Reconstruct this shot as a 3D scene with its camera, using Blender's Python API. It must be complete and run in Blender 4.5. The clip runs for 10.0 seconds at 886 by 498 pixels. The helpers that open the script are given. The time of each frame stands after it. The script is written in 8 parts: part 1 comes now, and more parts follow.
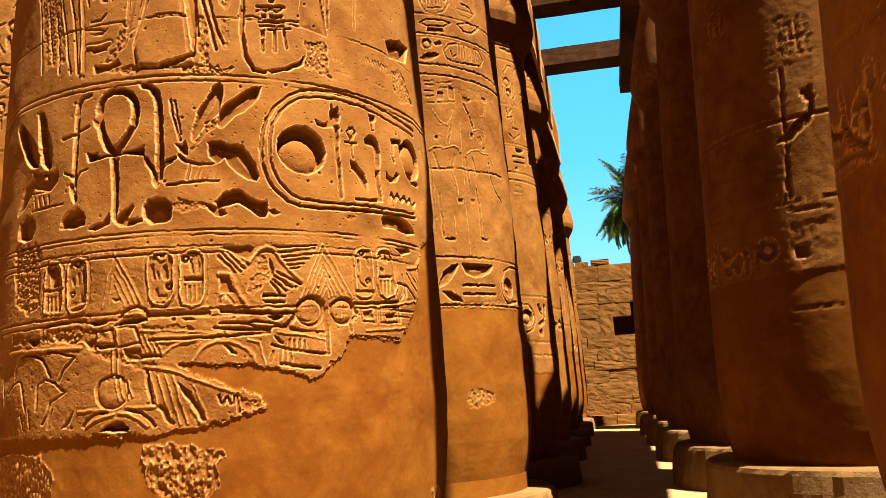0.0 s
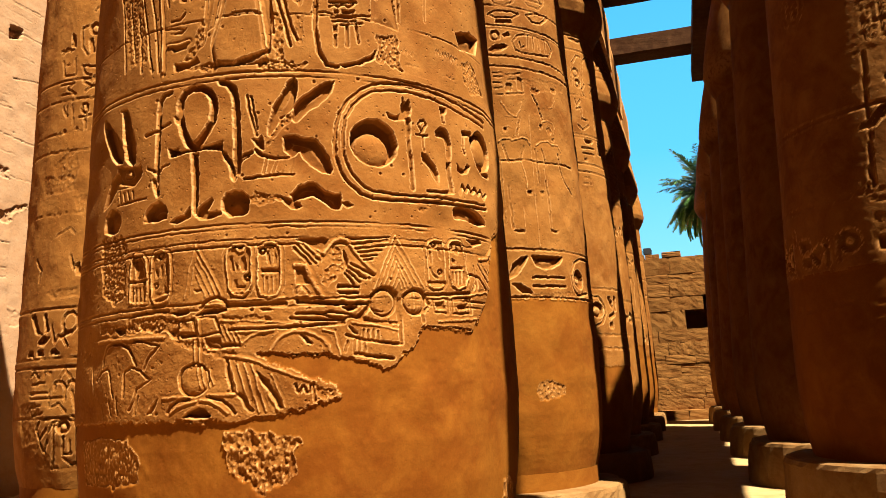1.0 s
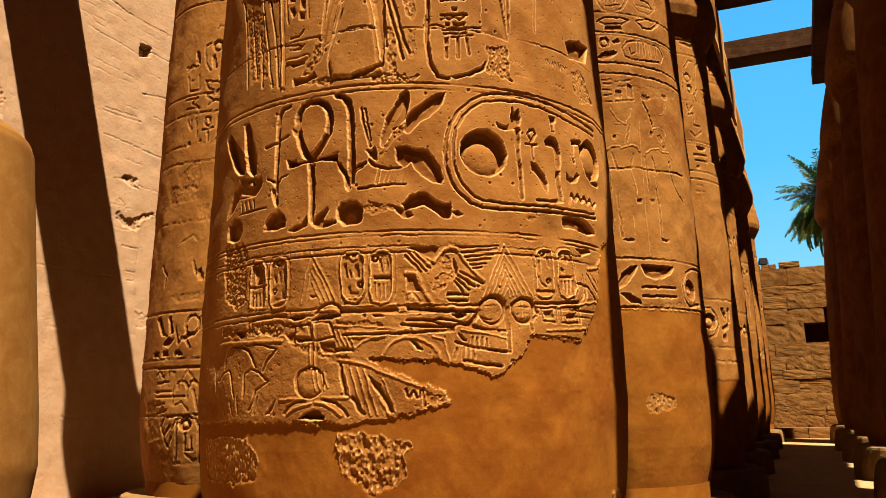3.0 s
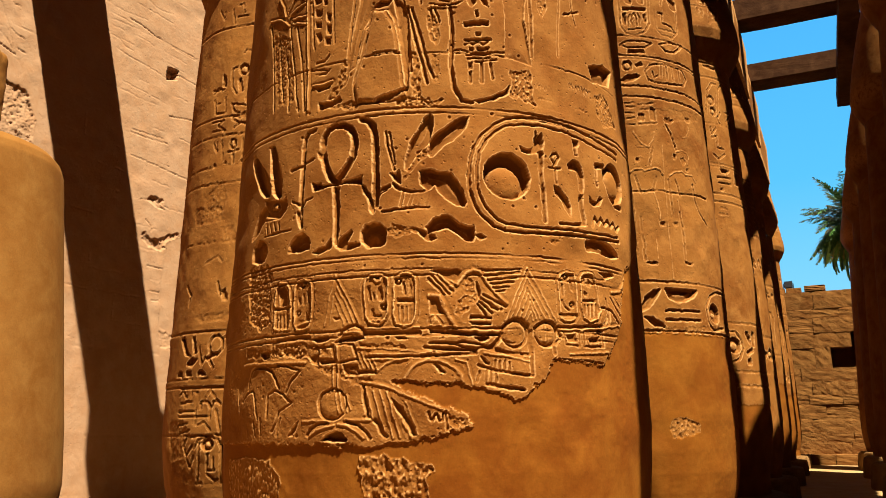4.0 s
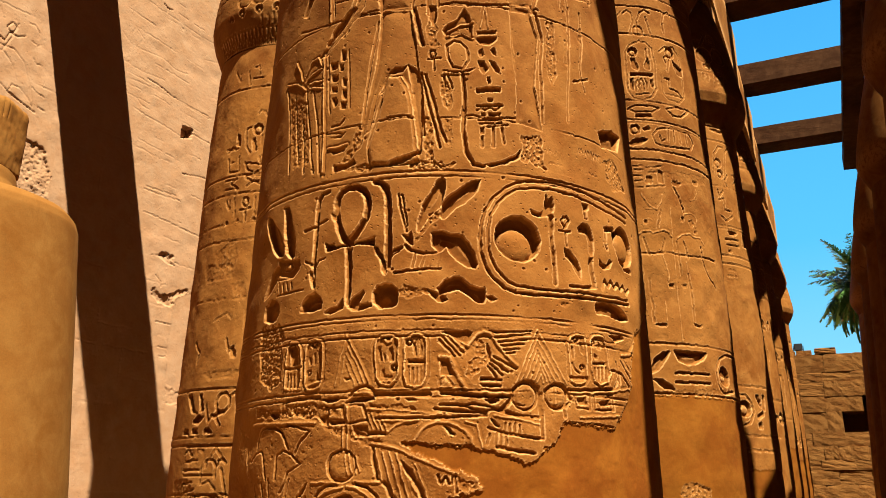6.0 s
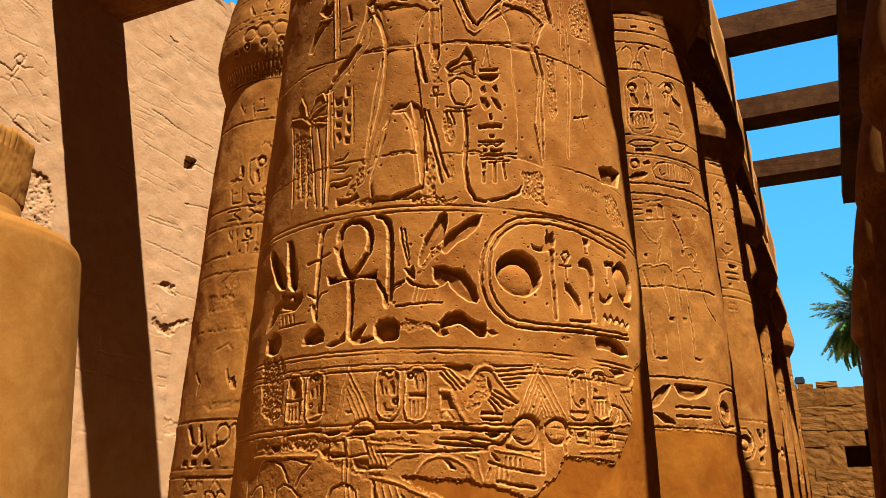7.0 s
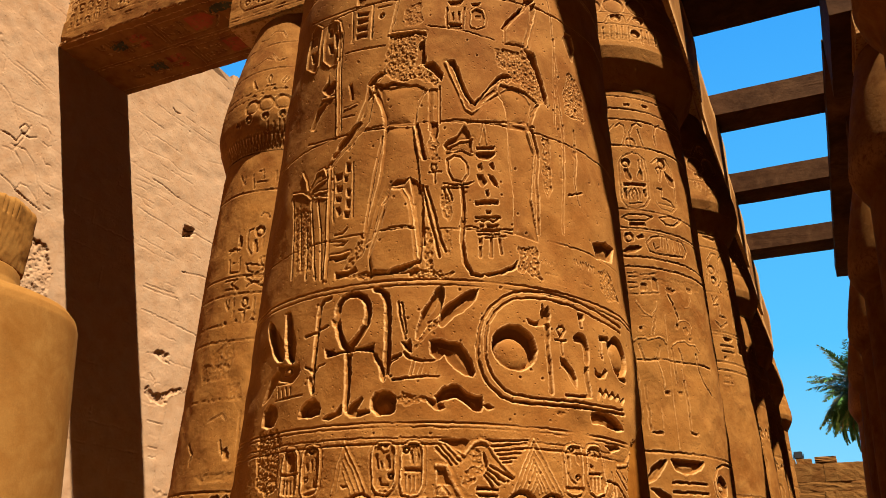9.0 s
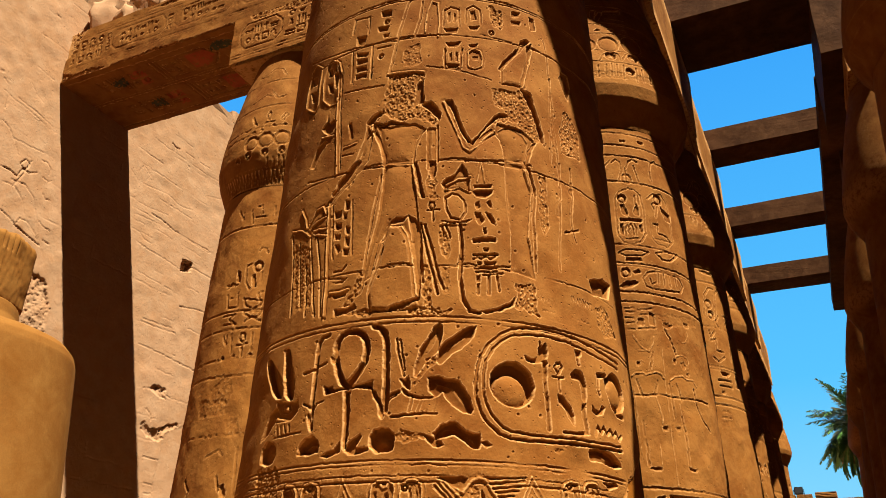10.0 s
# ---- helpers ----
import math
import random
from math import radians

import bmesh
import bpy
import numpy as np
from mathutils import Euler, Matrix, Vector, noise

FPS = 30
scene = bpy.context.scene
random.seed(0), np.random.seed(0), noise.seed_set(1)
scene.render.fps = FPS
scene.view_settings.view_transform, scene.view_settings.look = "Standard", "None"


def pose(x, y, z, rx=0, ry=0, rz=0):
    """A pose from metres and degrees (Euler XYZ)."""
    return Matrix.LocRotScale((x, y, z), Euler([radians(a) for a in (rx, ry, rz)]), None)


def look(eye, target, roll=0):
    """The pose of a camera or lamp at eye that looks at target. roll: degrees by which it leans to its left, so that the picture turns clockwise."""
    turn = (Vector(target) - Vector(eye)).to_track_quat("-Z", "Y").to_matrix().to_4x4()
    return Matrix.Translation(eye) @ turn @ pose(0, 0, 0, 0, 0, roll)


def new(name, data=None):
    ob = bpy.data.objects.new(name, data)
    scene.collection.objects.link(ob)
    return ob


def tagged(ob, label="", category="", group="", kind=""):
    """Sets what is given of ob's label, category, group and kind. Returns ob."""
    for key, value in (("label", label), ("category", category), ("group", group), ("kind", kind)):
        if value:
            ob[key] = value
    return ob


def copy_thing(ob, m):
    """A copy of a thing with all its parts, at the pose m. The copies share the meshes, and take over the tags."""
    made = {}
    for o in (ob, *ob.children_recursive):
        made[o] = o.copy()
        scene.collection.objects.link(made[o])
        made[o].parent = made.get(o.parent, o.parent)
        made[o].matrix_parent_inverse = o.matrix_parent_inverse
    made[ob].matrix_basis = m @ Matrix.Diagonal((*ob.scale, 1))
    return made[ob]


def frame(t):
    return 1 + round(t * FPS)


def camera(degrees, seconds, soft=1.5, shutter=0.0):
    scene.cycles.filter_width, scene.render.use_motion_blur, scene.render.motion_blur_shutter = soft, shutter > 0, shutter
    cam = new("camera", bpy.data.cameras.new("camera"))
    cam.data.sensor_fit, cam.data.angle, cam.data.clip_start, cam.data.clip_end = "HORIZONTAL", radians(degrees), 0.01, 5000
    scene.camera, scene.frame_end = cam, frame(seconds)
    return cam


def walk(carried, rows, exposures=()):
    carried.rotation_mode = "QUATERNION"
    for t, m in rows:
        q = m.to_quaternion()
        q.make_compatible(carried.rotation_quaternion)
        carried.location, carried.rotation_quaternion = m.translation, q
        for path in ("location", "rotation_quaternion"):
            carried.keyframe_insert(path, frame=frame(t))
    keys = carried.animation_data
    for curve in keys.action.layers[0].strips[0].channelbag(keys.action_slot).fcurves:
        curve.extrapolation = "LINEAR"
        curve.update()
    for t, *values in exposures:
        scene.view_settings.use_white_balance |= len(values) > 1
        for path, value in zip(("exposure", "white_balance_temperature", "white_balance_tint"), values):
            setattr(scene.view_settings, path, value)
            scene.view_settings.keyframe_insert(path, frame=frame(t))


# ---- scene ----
# the camera: held in the hand, turning to the left and then tilting up
cam = camera(56.1, 10.0, soft=0.9)
ROWS = [
    (0.0, 2.602, -5.239, 1.394, 11.79, 10.14, -3.22),
    (0.5, 2.595, -5.263, 1.385, 14.20, 10.02, -2.98),
    (1.0, 2.582, -5.258, 1.382, 16.51, 9.91, -2.65),
    (1.5, 2.575, -5.269, 1.380, 18.68, 9.84, -2.27),
    (2.0, 2.574, -5.275, 1.382, 20.71, 9.90, -1.77),
    (2.5, 2.577, -5.290, 1.377, 22.48, 10.21, -1.34),
    (4.0, 2.576, -5.323, 1.385, 25.35, 12.17, -0.41),
    (4.5, 2.575, -5.338, 1.386, 25.58, 13.09, -0.20),
    (5.0, 2.579, -5.356, 1.387, 25.79, 14.08, 0.00),
    (5.5, 2.573, -5.363, 1.390, 25.83, 15.12, 0.14),
    (7.0, 2.592, -5.423, 1.403, 25.92, 18.23, 0.67),
    (7.5, 2.599, -5.448, 1.402, 25.88, 19.36, 0.78),
    (8.0, 2.606, -5.468, 1.408, 25.81, 20.54, 0.92),
    (8.5, 2.614, -5.488, 1.408, 25.72, 21.78, 0.99),
    (9.0, 2.618, -5.501, 1.406, 25.66, 22.98, 1.06),
    (9.5, 2.633, -5.533, 1.407, 25.59, 24.11, 1.08),
    (10.0, 2.638, -5.554, 1.410, 25.51, 25.26, 0.99),
]


def heading(x, y, z, yaw, pitch, roll):
    a, b = radians(yaw), radians(pitch)
    ahead = Vector((-math.sin(a) * math.cos(b), math.cos(a) * math.cos(b), math.sin(b)))
    return look((x, y, z), Vector((x, y, z)) + ahead, roll)


walk(cam, [(row[0], heading(*row[1:])) for row in ROWS],
     [(0.0, 1.50, 6500, 10), (2.5, 1.09, 6500, 10), (4.0, 1.05, 6480, 10), (5.5, 1.12, 6450, 10), (8.0, 1.08, 6400, 10), (9.0, 1.00, 6370, 10), (10.0, 0.98, 6350, 10)])

# ---- light: a high afternoon sun over the right-hand columns, and a clear sky ----
TO_SUN = Vector((0.452, -0.28, 1.0)).normalized()
world = bpy.data.worlds.new("sky")
scene.world = world
world.use_nodes = True
wn = world.node_tree.nodes
sky = wn.new("ShaderNodeTexSky")
sky.sky_type = "NISHITA"
sky.sun_disc = False
sky.sun_elevation = math.asin(TO_SUN.z)
sky.sun_rotation = math.atan2(TO_SUN.x, TO_SUN.y)
sky.air_density, sky.dust_density, sky.ozone_density = 1.0, 0.3, 2.5
wn["Background"].inputs["Strength"].default_value = 0.010
lamp = bpy.data.lights.new("sun", "SUN")
lamp.energy, lamp.angle, lamp.color = 8.8, radians(0.53), (1.0, 0.95, 0.73)
sun = new("sun", lamp)
sun.matrix_world = look(TO_SUN * 60, (0, 0, 0))


# ---- materials ----
def stone(name, base, dark, light, rough=0.9, grain=1.0, bump=0.5, stain=0.5, worn=0.0):
    """Sandstone: two scales of colour, dark stains, fine grain and pits in the relief."""
    base, dark, light = (tuple(0.31 * c for c in v) for v in (base, dark, light))
    m = bpy.data.materials.new(name)
    m.use_nodes = True
    nt = m.node_tree
    N, L = nt.nodes, nt.links
    bsdf = N["Principled BSDF"]
    bsdf.inputs["Roughness"].default_value = rough
    bsdf.inputs["Specular IOR Level"].default_value = 0.06
    co = N.new("ShaderNodeTexCoord")
    info = N.new("ShaderNodeObjectInfo")
    shift = N.new("ShaderNodeVectorMath")
    shift.operation = "ADD"
    far = N.new("ShaderNodeMath")
    far.operation = "MULTIPLY"
    far.inputs[1].default_value = 37.0
    L.new(info.outputs["Random"], far.inputs[0])
    L.new(co.outputs["Object"], shift.inputs[0])
    L.new(far.outputs[0], shift.inputs[1])

    def noise_at(scale, detail, dist=0.0, r=0.55):
        n = N.new("ShaderNodeTexNoise")
        n.inputs["Scale"].default_value, n.inputs["Detail"].default_value = scale, detail
        n.inputs["Distortion"].default_value, n.inputs["Roughness"].default_value = dist, r
        L.new(shift.outputs[0], n.inputs["Vector"])
        return n.outputs["Fac"]

    def ramp(fac, a, b, ca, cb):
        r = N.new("ShaderNodeValToRGB")
        r.color_ramp.elements[0].position, r.color_ramp.elements[1].position = a, b
        r.color_ramp.elements[0].color, r.color_ramp.elements[1].color = ca, cb
        L.new(fac, r.inputs[0])
        return r.outputs["Color"]

    def mix(fac, a, b, kind="MIX"):
        x = N.new("ShaderNodeMix")
        x.data_type, x.blend_type = "RGBA", kind
        if isinstance(fac, float):
            x.inputs[0].default_value = fac
        else:
            L.new(fac, x.inputs[0])
        for i, c in ((6, a), (7, b)):
            if isinstance(c, tuple):
                x.inputs[i].default_value = c
            else:
                L.new(c, x.inputs[i])
        return x.outputs[2]

    big = ramp(noise_at(0.7, 5, 0.6), 0.36, 0.64, (*dark, 1), (*base, 1))
    col = mix(ramp(noise_at(3.3, 8, 0.4, 0.65), 0.40, 0.72, (0, 0, 0, 1), (1, 1, 1, 1)), big, (*light, 1))
    streak = ramp(noise_at(1.6, 9, 0.4, 0.7), 0.55, 0.80, (0, 0, 0, 1), (stain, stain, stain, 1))
    col = mix(streak, col, tuple(c * 0.5 for c in dark) + (1,))
    rust = ramp(noise_at(2.4, 7, 0.8, 0.6), 0.50, 0.68, (0, 0, 0, 1), (stain, stain, stain, 1))
    col = mix(rust, col, (dark[0] * 0.80, dark[1] * 0.68, dark[2] * 0.60, 1))
    fine = ramp(noise_at(70 * grain, 6), 0.30, 0.75, (0.91, 0.90, 0.89, 1), (1.06, 1.05, 1.04, 1))
    col = mix(1.0, col, fine, "MULTIPLY")
    vary = ramp(info.outputs["Random"], 0.0, 1.0, (0.90, 0.89, 0.87, 1), (1.08, 1.07, 1.06, 1))
    col = mix(1.0, col, vary, "MULTIPLY")
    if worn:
        # chipped edges show paler stone under the brown skin, brightened as painted sun glints
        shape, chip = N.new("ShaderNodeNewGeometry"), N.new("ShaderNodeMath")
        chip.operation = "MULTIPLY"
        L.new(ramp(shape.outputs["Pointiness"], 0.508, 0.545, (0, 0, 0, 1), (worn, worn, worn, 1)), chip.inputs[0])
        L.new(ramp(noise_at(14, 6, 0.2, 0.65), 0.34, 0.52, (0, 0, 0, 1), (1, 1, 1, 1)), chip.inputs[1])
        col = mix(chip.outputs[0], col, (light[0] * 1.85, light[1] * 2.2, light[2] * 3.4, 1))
    L.new(col, bsdf.inputs["Base Color"])
    b1, b2 = N.new("ShaderNodeBump"), N.new("ShaderNodeBump")
    b1.inputs["Strength"].default_value, b1.inputs["Distance"].default_value = bump, 0.02
    b2.inputs["Strength"].default_value, b2.inputs["Distance"].default_value = bump * 0.6, 0.004
    L.new(noise_at(9 * grain, 10, 0.3, 0.65), b1.inputs["Height"])
    L.new(noise_at(90 * grain, 4), b2.inputs["Height"])
    b3, cells = N.new("ShaderNodeBump"), N.new("ShaderNodeTexVoronoi")
    cells.inputs["Scale"].default_value, cells.inputs["Randomness"].default_value = 24 * grain, 1.0
    L.new(shift.outputs[0], cells.inputs["Vector"])
    b3.inputs["Strength"].default_value, b3.inputs["Distance"].default_value = (0.7 * min(1, bump * 3) if bump > 0.2 else 0.1), 0.006
    L.new(ramp(cells.outputs["Distance"], 0.06, 0.17, (0, 0, 0, 1), (1, 1, 1, 1)), b3.inputs["Height"])
    L.new(b1.outputs[0], b3.inputs["Normal"])
    L.new(b3.outputs[0], b2.inputs["Normal"])
    L.new(b2.outputs[0], bsdf.inputs["Normal"])
    return m


# worn: pale chipped edges that also carry painted sun glints
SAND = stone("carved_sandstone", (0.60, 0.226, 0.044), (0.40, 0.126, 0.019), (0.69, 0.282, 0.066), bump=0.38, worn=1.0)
PALE = stone("pale_wall_sandstone", (1.07, 0.60, 0.345), (0.97, 0.515, 0.27), (1.10, 0.66, 0.40), bump=0.35, stain=0.2)
PLASTER = stone("smooth_ochre_plaster", (0.51, 0.160, 0.014), (0.36, 0.096, 0.008), (0.57, 0.198, 0.022), bump=0.15, stain=0.3)
OCHRE = stone("pale_ochre_plaster", (0.55, 0.225, 0.048), (0.42, 0.155, 0.026), (0.60, 0.27, 0.065), bump=0.15, stain=0.35)
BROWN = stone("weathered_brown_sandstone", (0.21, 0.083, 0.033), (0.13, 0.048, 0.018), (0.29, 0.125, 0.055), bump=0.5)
DUST = stone("sandy_floor", (0.92, 0.58, 0.26), (0.78, 0.46, 0.19), (1.02, 0.68, 0.33), bump=0.7)
RED = stone("old_red_paint", (0.80, 0.14, 0.05), (0.62, 0.10, 0.03), (0.86, 0.22, 0.08))
BLUE = stone("old_blue_green_paint", (0.15, 0.14, 0.09), (0.10, 0.095, 0.06), (0.24, 0.20, 0.10))
RUIN = stone("ruined_wall_sandstone", (0.68, 0.285, 0.075), (0.46, 0.17, 0.04), (0.78, 0.36, 0.105), bump=0.9, stain=0.5)


BASE = stone("dusty_base_sandstone", (0.56, 0.29, 0.105), (0.42, 0.19, 0.06), (0.66, 0.38, 0.16), bump=0.8)
SKY = bpy.data.materials.new("clear_sky")
SKY.use_nodes = True
sn, sl = SKY.node_tree.nodes, SKY.node_tree.links
sn.remove(sn["Principled BSDF"])
glow, place, split, span, tint = (sn.new("ShaderNode" + k) for k in ("Emission", "TexCoord", "SeparateXYZ", "MapRange", "ValToRGB"))
span.inputs["From Max"].default_value = 330.0
tint.color_ramp.elements[0].color, tint.color_ramp.elements[1].color = (0.38, 0.82, 1.0, 1), (0.02, 0.30, 0.95, 1)
mid = tint.color_ramp.elements.new(0.35)
mid.color = (0.11, 0.57, 1.0, 1)
glow.inputs["Strength"].default_value = 0.50
for a, b in ((place.outputs["Object"], split.inputs[0]), (split.outputs["Z"], span.inputs["Value"]), (span.outputs["Result"], tint.inputs[0]), (tint.outputs["Color"], glow.inputs["Color"]), (glow.outputs[0], sn["Material Output"].inputs["Surface"])):
    sl.new(a, b)


def plain(name, colour, rough=0.6, metal=0.0, vary=0.15, scale=6.0):
    """A plain surface with a little unevenness."""
    m = bpy.data.materials.new(name)
    m.use_nodes = True
    nt = m.node_tree
    b = nt.nodes["Principled BSDF"]
    b.inputs["Roughness"].default_value, b.inputs["Metallic"].default_value = rough, metal
    n = nt.nodes.new("ShaderNodeTexNoise")
    n.inputs["Scale"].default_value, n.inputs["Detail"].default_value = scale, 6
    r = nt.nodes.new("ShaderNodeValToRGB")
    r.color_ramp.elements[0].position, r.color_ramp.elements[1].position = 0.3, 0.7
    r.color_ramp.elements[0].color = tuple(c * (1 - vary) for c in colour) + (1,)
    r.color_ramp.elements[1].color = tuple(c * (1 + vary) for c in colour) + (1,)
    nt.links.new(n.outputs["Fac"], r.inputs[0])
    nt.links.new(r.outputs["Color"], b.inputs["Base Color"])
    return m


LEAF = plain("palm_leaf", (0.060, 0.135, 0.028), 0.4, 0, 0.5, 1.5)
STRAW = plain("dry_palm_leaf", (0.30, 0.22, 0.09), 0.8, 0, 0.3, 1.5)
BARK = plain("palm_bark", (0.10, 0.06, 0.035), 0.9, 0, 0.4, 8.0)
METAL = plain("dark_lamp_metal", (0.03, 0.03, 0.032), 0.45, 0.6)
GLASS = plain("lamp_glass", (0.03, 0.03, 0.035), 0.35)


# ---- building helpers ----
def part(name, bm, material, parent=None, label=""):
    """One bmesh as one mesh object, under a thing or under a part."""
    me = bpy.data.meshes.new(name)
    bm.to_mesh(me)
    bm.free()
    me.materials.append(material)
    ob = new(name, me)
    if parent:
        ob.parent = parent
    if label:
        ob["label"] = label
    return ob


def grid_mesh(name, verts, nu, nv, material, smooth=True, closed=False):
    """A mesh of nu x nv vertices laid in rows of nu, as quads."""
    me = bpy.data.meshes.new(name)
    i, j = np.meshgrid(np.arange(nu if closed else nu - 1), np.arange(nv - 1))
    i, j = i.ravel(), j.ravel()
    k = (i + 1) % nu
    quads = np.stack([j * nu + i, j * nu + k, (j + 1) * nu + k, (j + 1) * nu + i], 1).astype(np.int32)
    me.vertices.add(len(verts))
    me.vertices.foreach_set("co", np.ascontiguousarray(verts, dtype=np.float32).ravel())
    me.loops.add(quads.size)
    me.loops.foreach_set("vertex_index", quads.ravel())
    me.polygons.add(len(quads))
    me.polygons.foreach_set("loop_start", np.arange(0, quads.size, 4, dtype=np.int32))
    me.polygons.foreach_set("use_smooth", np.full(len(quads), smooth))
    me.update(calc_edges=True)
    me.materials.append(material)
    return me


def box(bm, x0, x1, y0, y1, z0, z1, worn=0.0, seed=0, cuts=0):
    """A block with uneven, worn edges."""
    bm.verts.index_update()
    first = len(bm.verts)
    got = bmesh.ops.create_cube(bm, size=1.0)["verts"]
    for v in got:
        v.co = Vector((x0 + (v.co.x + 0.5) * (x1 - x0), y0 + (v.co.y + 0.5) * (y1 - y0), z0 + (v.co.z + 0.5) * (z1 - z0)))
    if cuts:
        bmesh.ops.subdivide_edges(bm, edges=list({e for v in got for e in v.link_edges}), cuts=cuts, use_grid_fill=True)
        got = [v for v in bm.verts if v.index >= first or v.index == -1]
    if worn:
        for v in got:
            p = v.co * 1.7 + Vector((seed * 3.1, 0, 0))
            n = noise.noise_vector(p) * worn + noise.noise_vector(p * 3.3) * worn * 0.5
            v.co += n
    return got


def lathe(profile, n=64, wob=0.0, seed=0):
    """Vertices of a turned form, ring by ring."""
    th = np.linspace(0, 2 * math.pi, n, endpoint=False)
    out = []
    for r, z in profile:
        rr = r + wob * np.sin(3 * th + seed) * 0.5 + wob * np.sin(7 * th + 2 * seed + z)
        out.append(np.stack([rr * np.cos(th), rr * np.sin(th), np.full(n, z)], 1))
    return np.concatenate(out)


# ---- the plan ----
STEP = 4.93
NECK, BUD, TOP = 7.70, 8.25, 10.45
SHAFT_Z = np.array([0.48, 0.55, 0.70, 0.90, 1.15, 1.45, 2.0, 3.5, 6.0, 7.70])
SHAFT_R = np.array([1.345, 1.36, 1.39, 1.422, 1.444, 1.453, 1.443, 1.383, 1.30, 1.215])


CAP_Z = np.array([7.70, 7.78, 7.92, 8.08, 8.25, 8.5, 8.9, 9.4, 9.95, 10.45])
CAP_R = np.array([1.215, 1.245, 1.325, 1.415, 1.455, 1.43, 1.36, 1.26, 1.13, 1.0])


def shaft_radius(z):
    return np.interp(z, np.concatenate([SHAFT_Z, CAP_Z[1:]]), np.concatenate([SHAFT_R, CAP_R[1:]]))


SLIM_R = np.array([1.215, 1.235, 1.285, 1.345, 1.385, 1.38, 1.33, 1.24, 1.12, 1.0])


def slim_radius(z):
    """The same shaft under a bud that swells less."""
    return np.interp(z, np.concatenate([SHAFT_Z, CAP_Z[1:]]), np.concatenate([SHAFT_R, SLIM_R[1:]]))


# ---- carving: a relief is a height field on the skin of a column, in centimetres ----
def soft_noise(rng, nz, nu, cell):
    """Smooth noise of the given cell size, in samples."""
    a, b = max(2, int(nz / cell) + 3), max(2, int(nu / cell) + 3)
    g = rng.standard_normal((a, b))
    y, x = np.linspace(0, a - 1.001, nz), np.linspace(0, b - 1.001, nu)
    i, j = y.astype(int), x.astype(int)
    fy, fx = y - i, x - j
    fy, fx = (fy * fy * (3 - 2 * fy))[:, None], (fx * fx * (3 - 2 * fx))[None, :]
    top = g[i][:, j] * (1 - fx) + g[i][:, j + 1] * fx
    low = g[i + 1][:, j] * (1 - fx) + g[i + 1][:, j + 1] * fx
    return top * (1 - fy) + low * fy


def ease(x):
    x = np.clip(x, 0, 1)
    return x * x * (3 - 2 * x)


def crisp(x):
    """Sharp at the face, round at the bottom of a cut."""
    return np.clip(x, 0, 1) ** 0.55


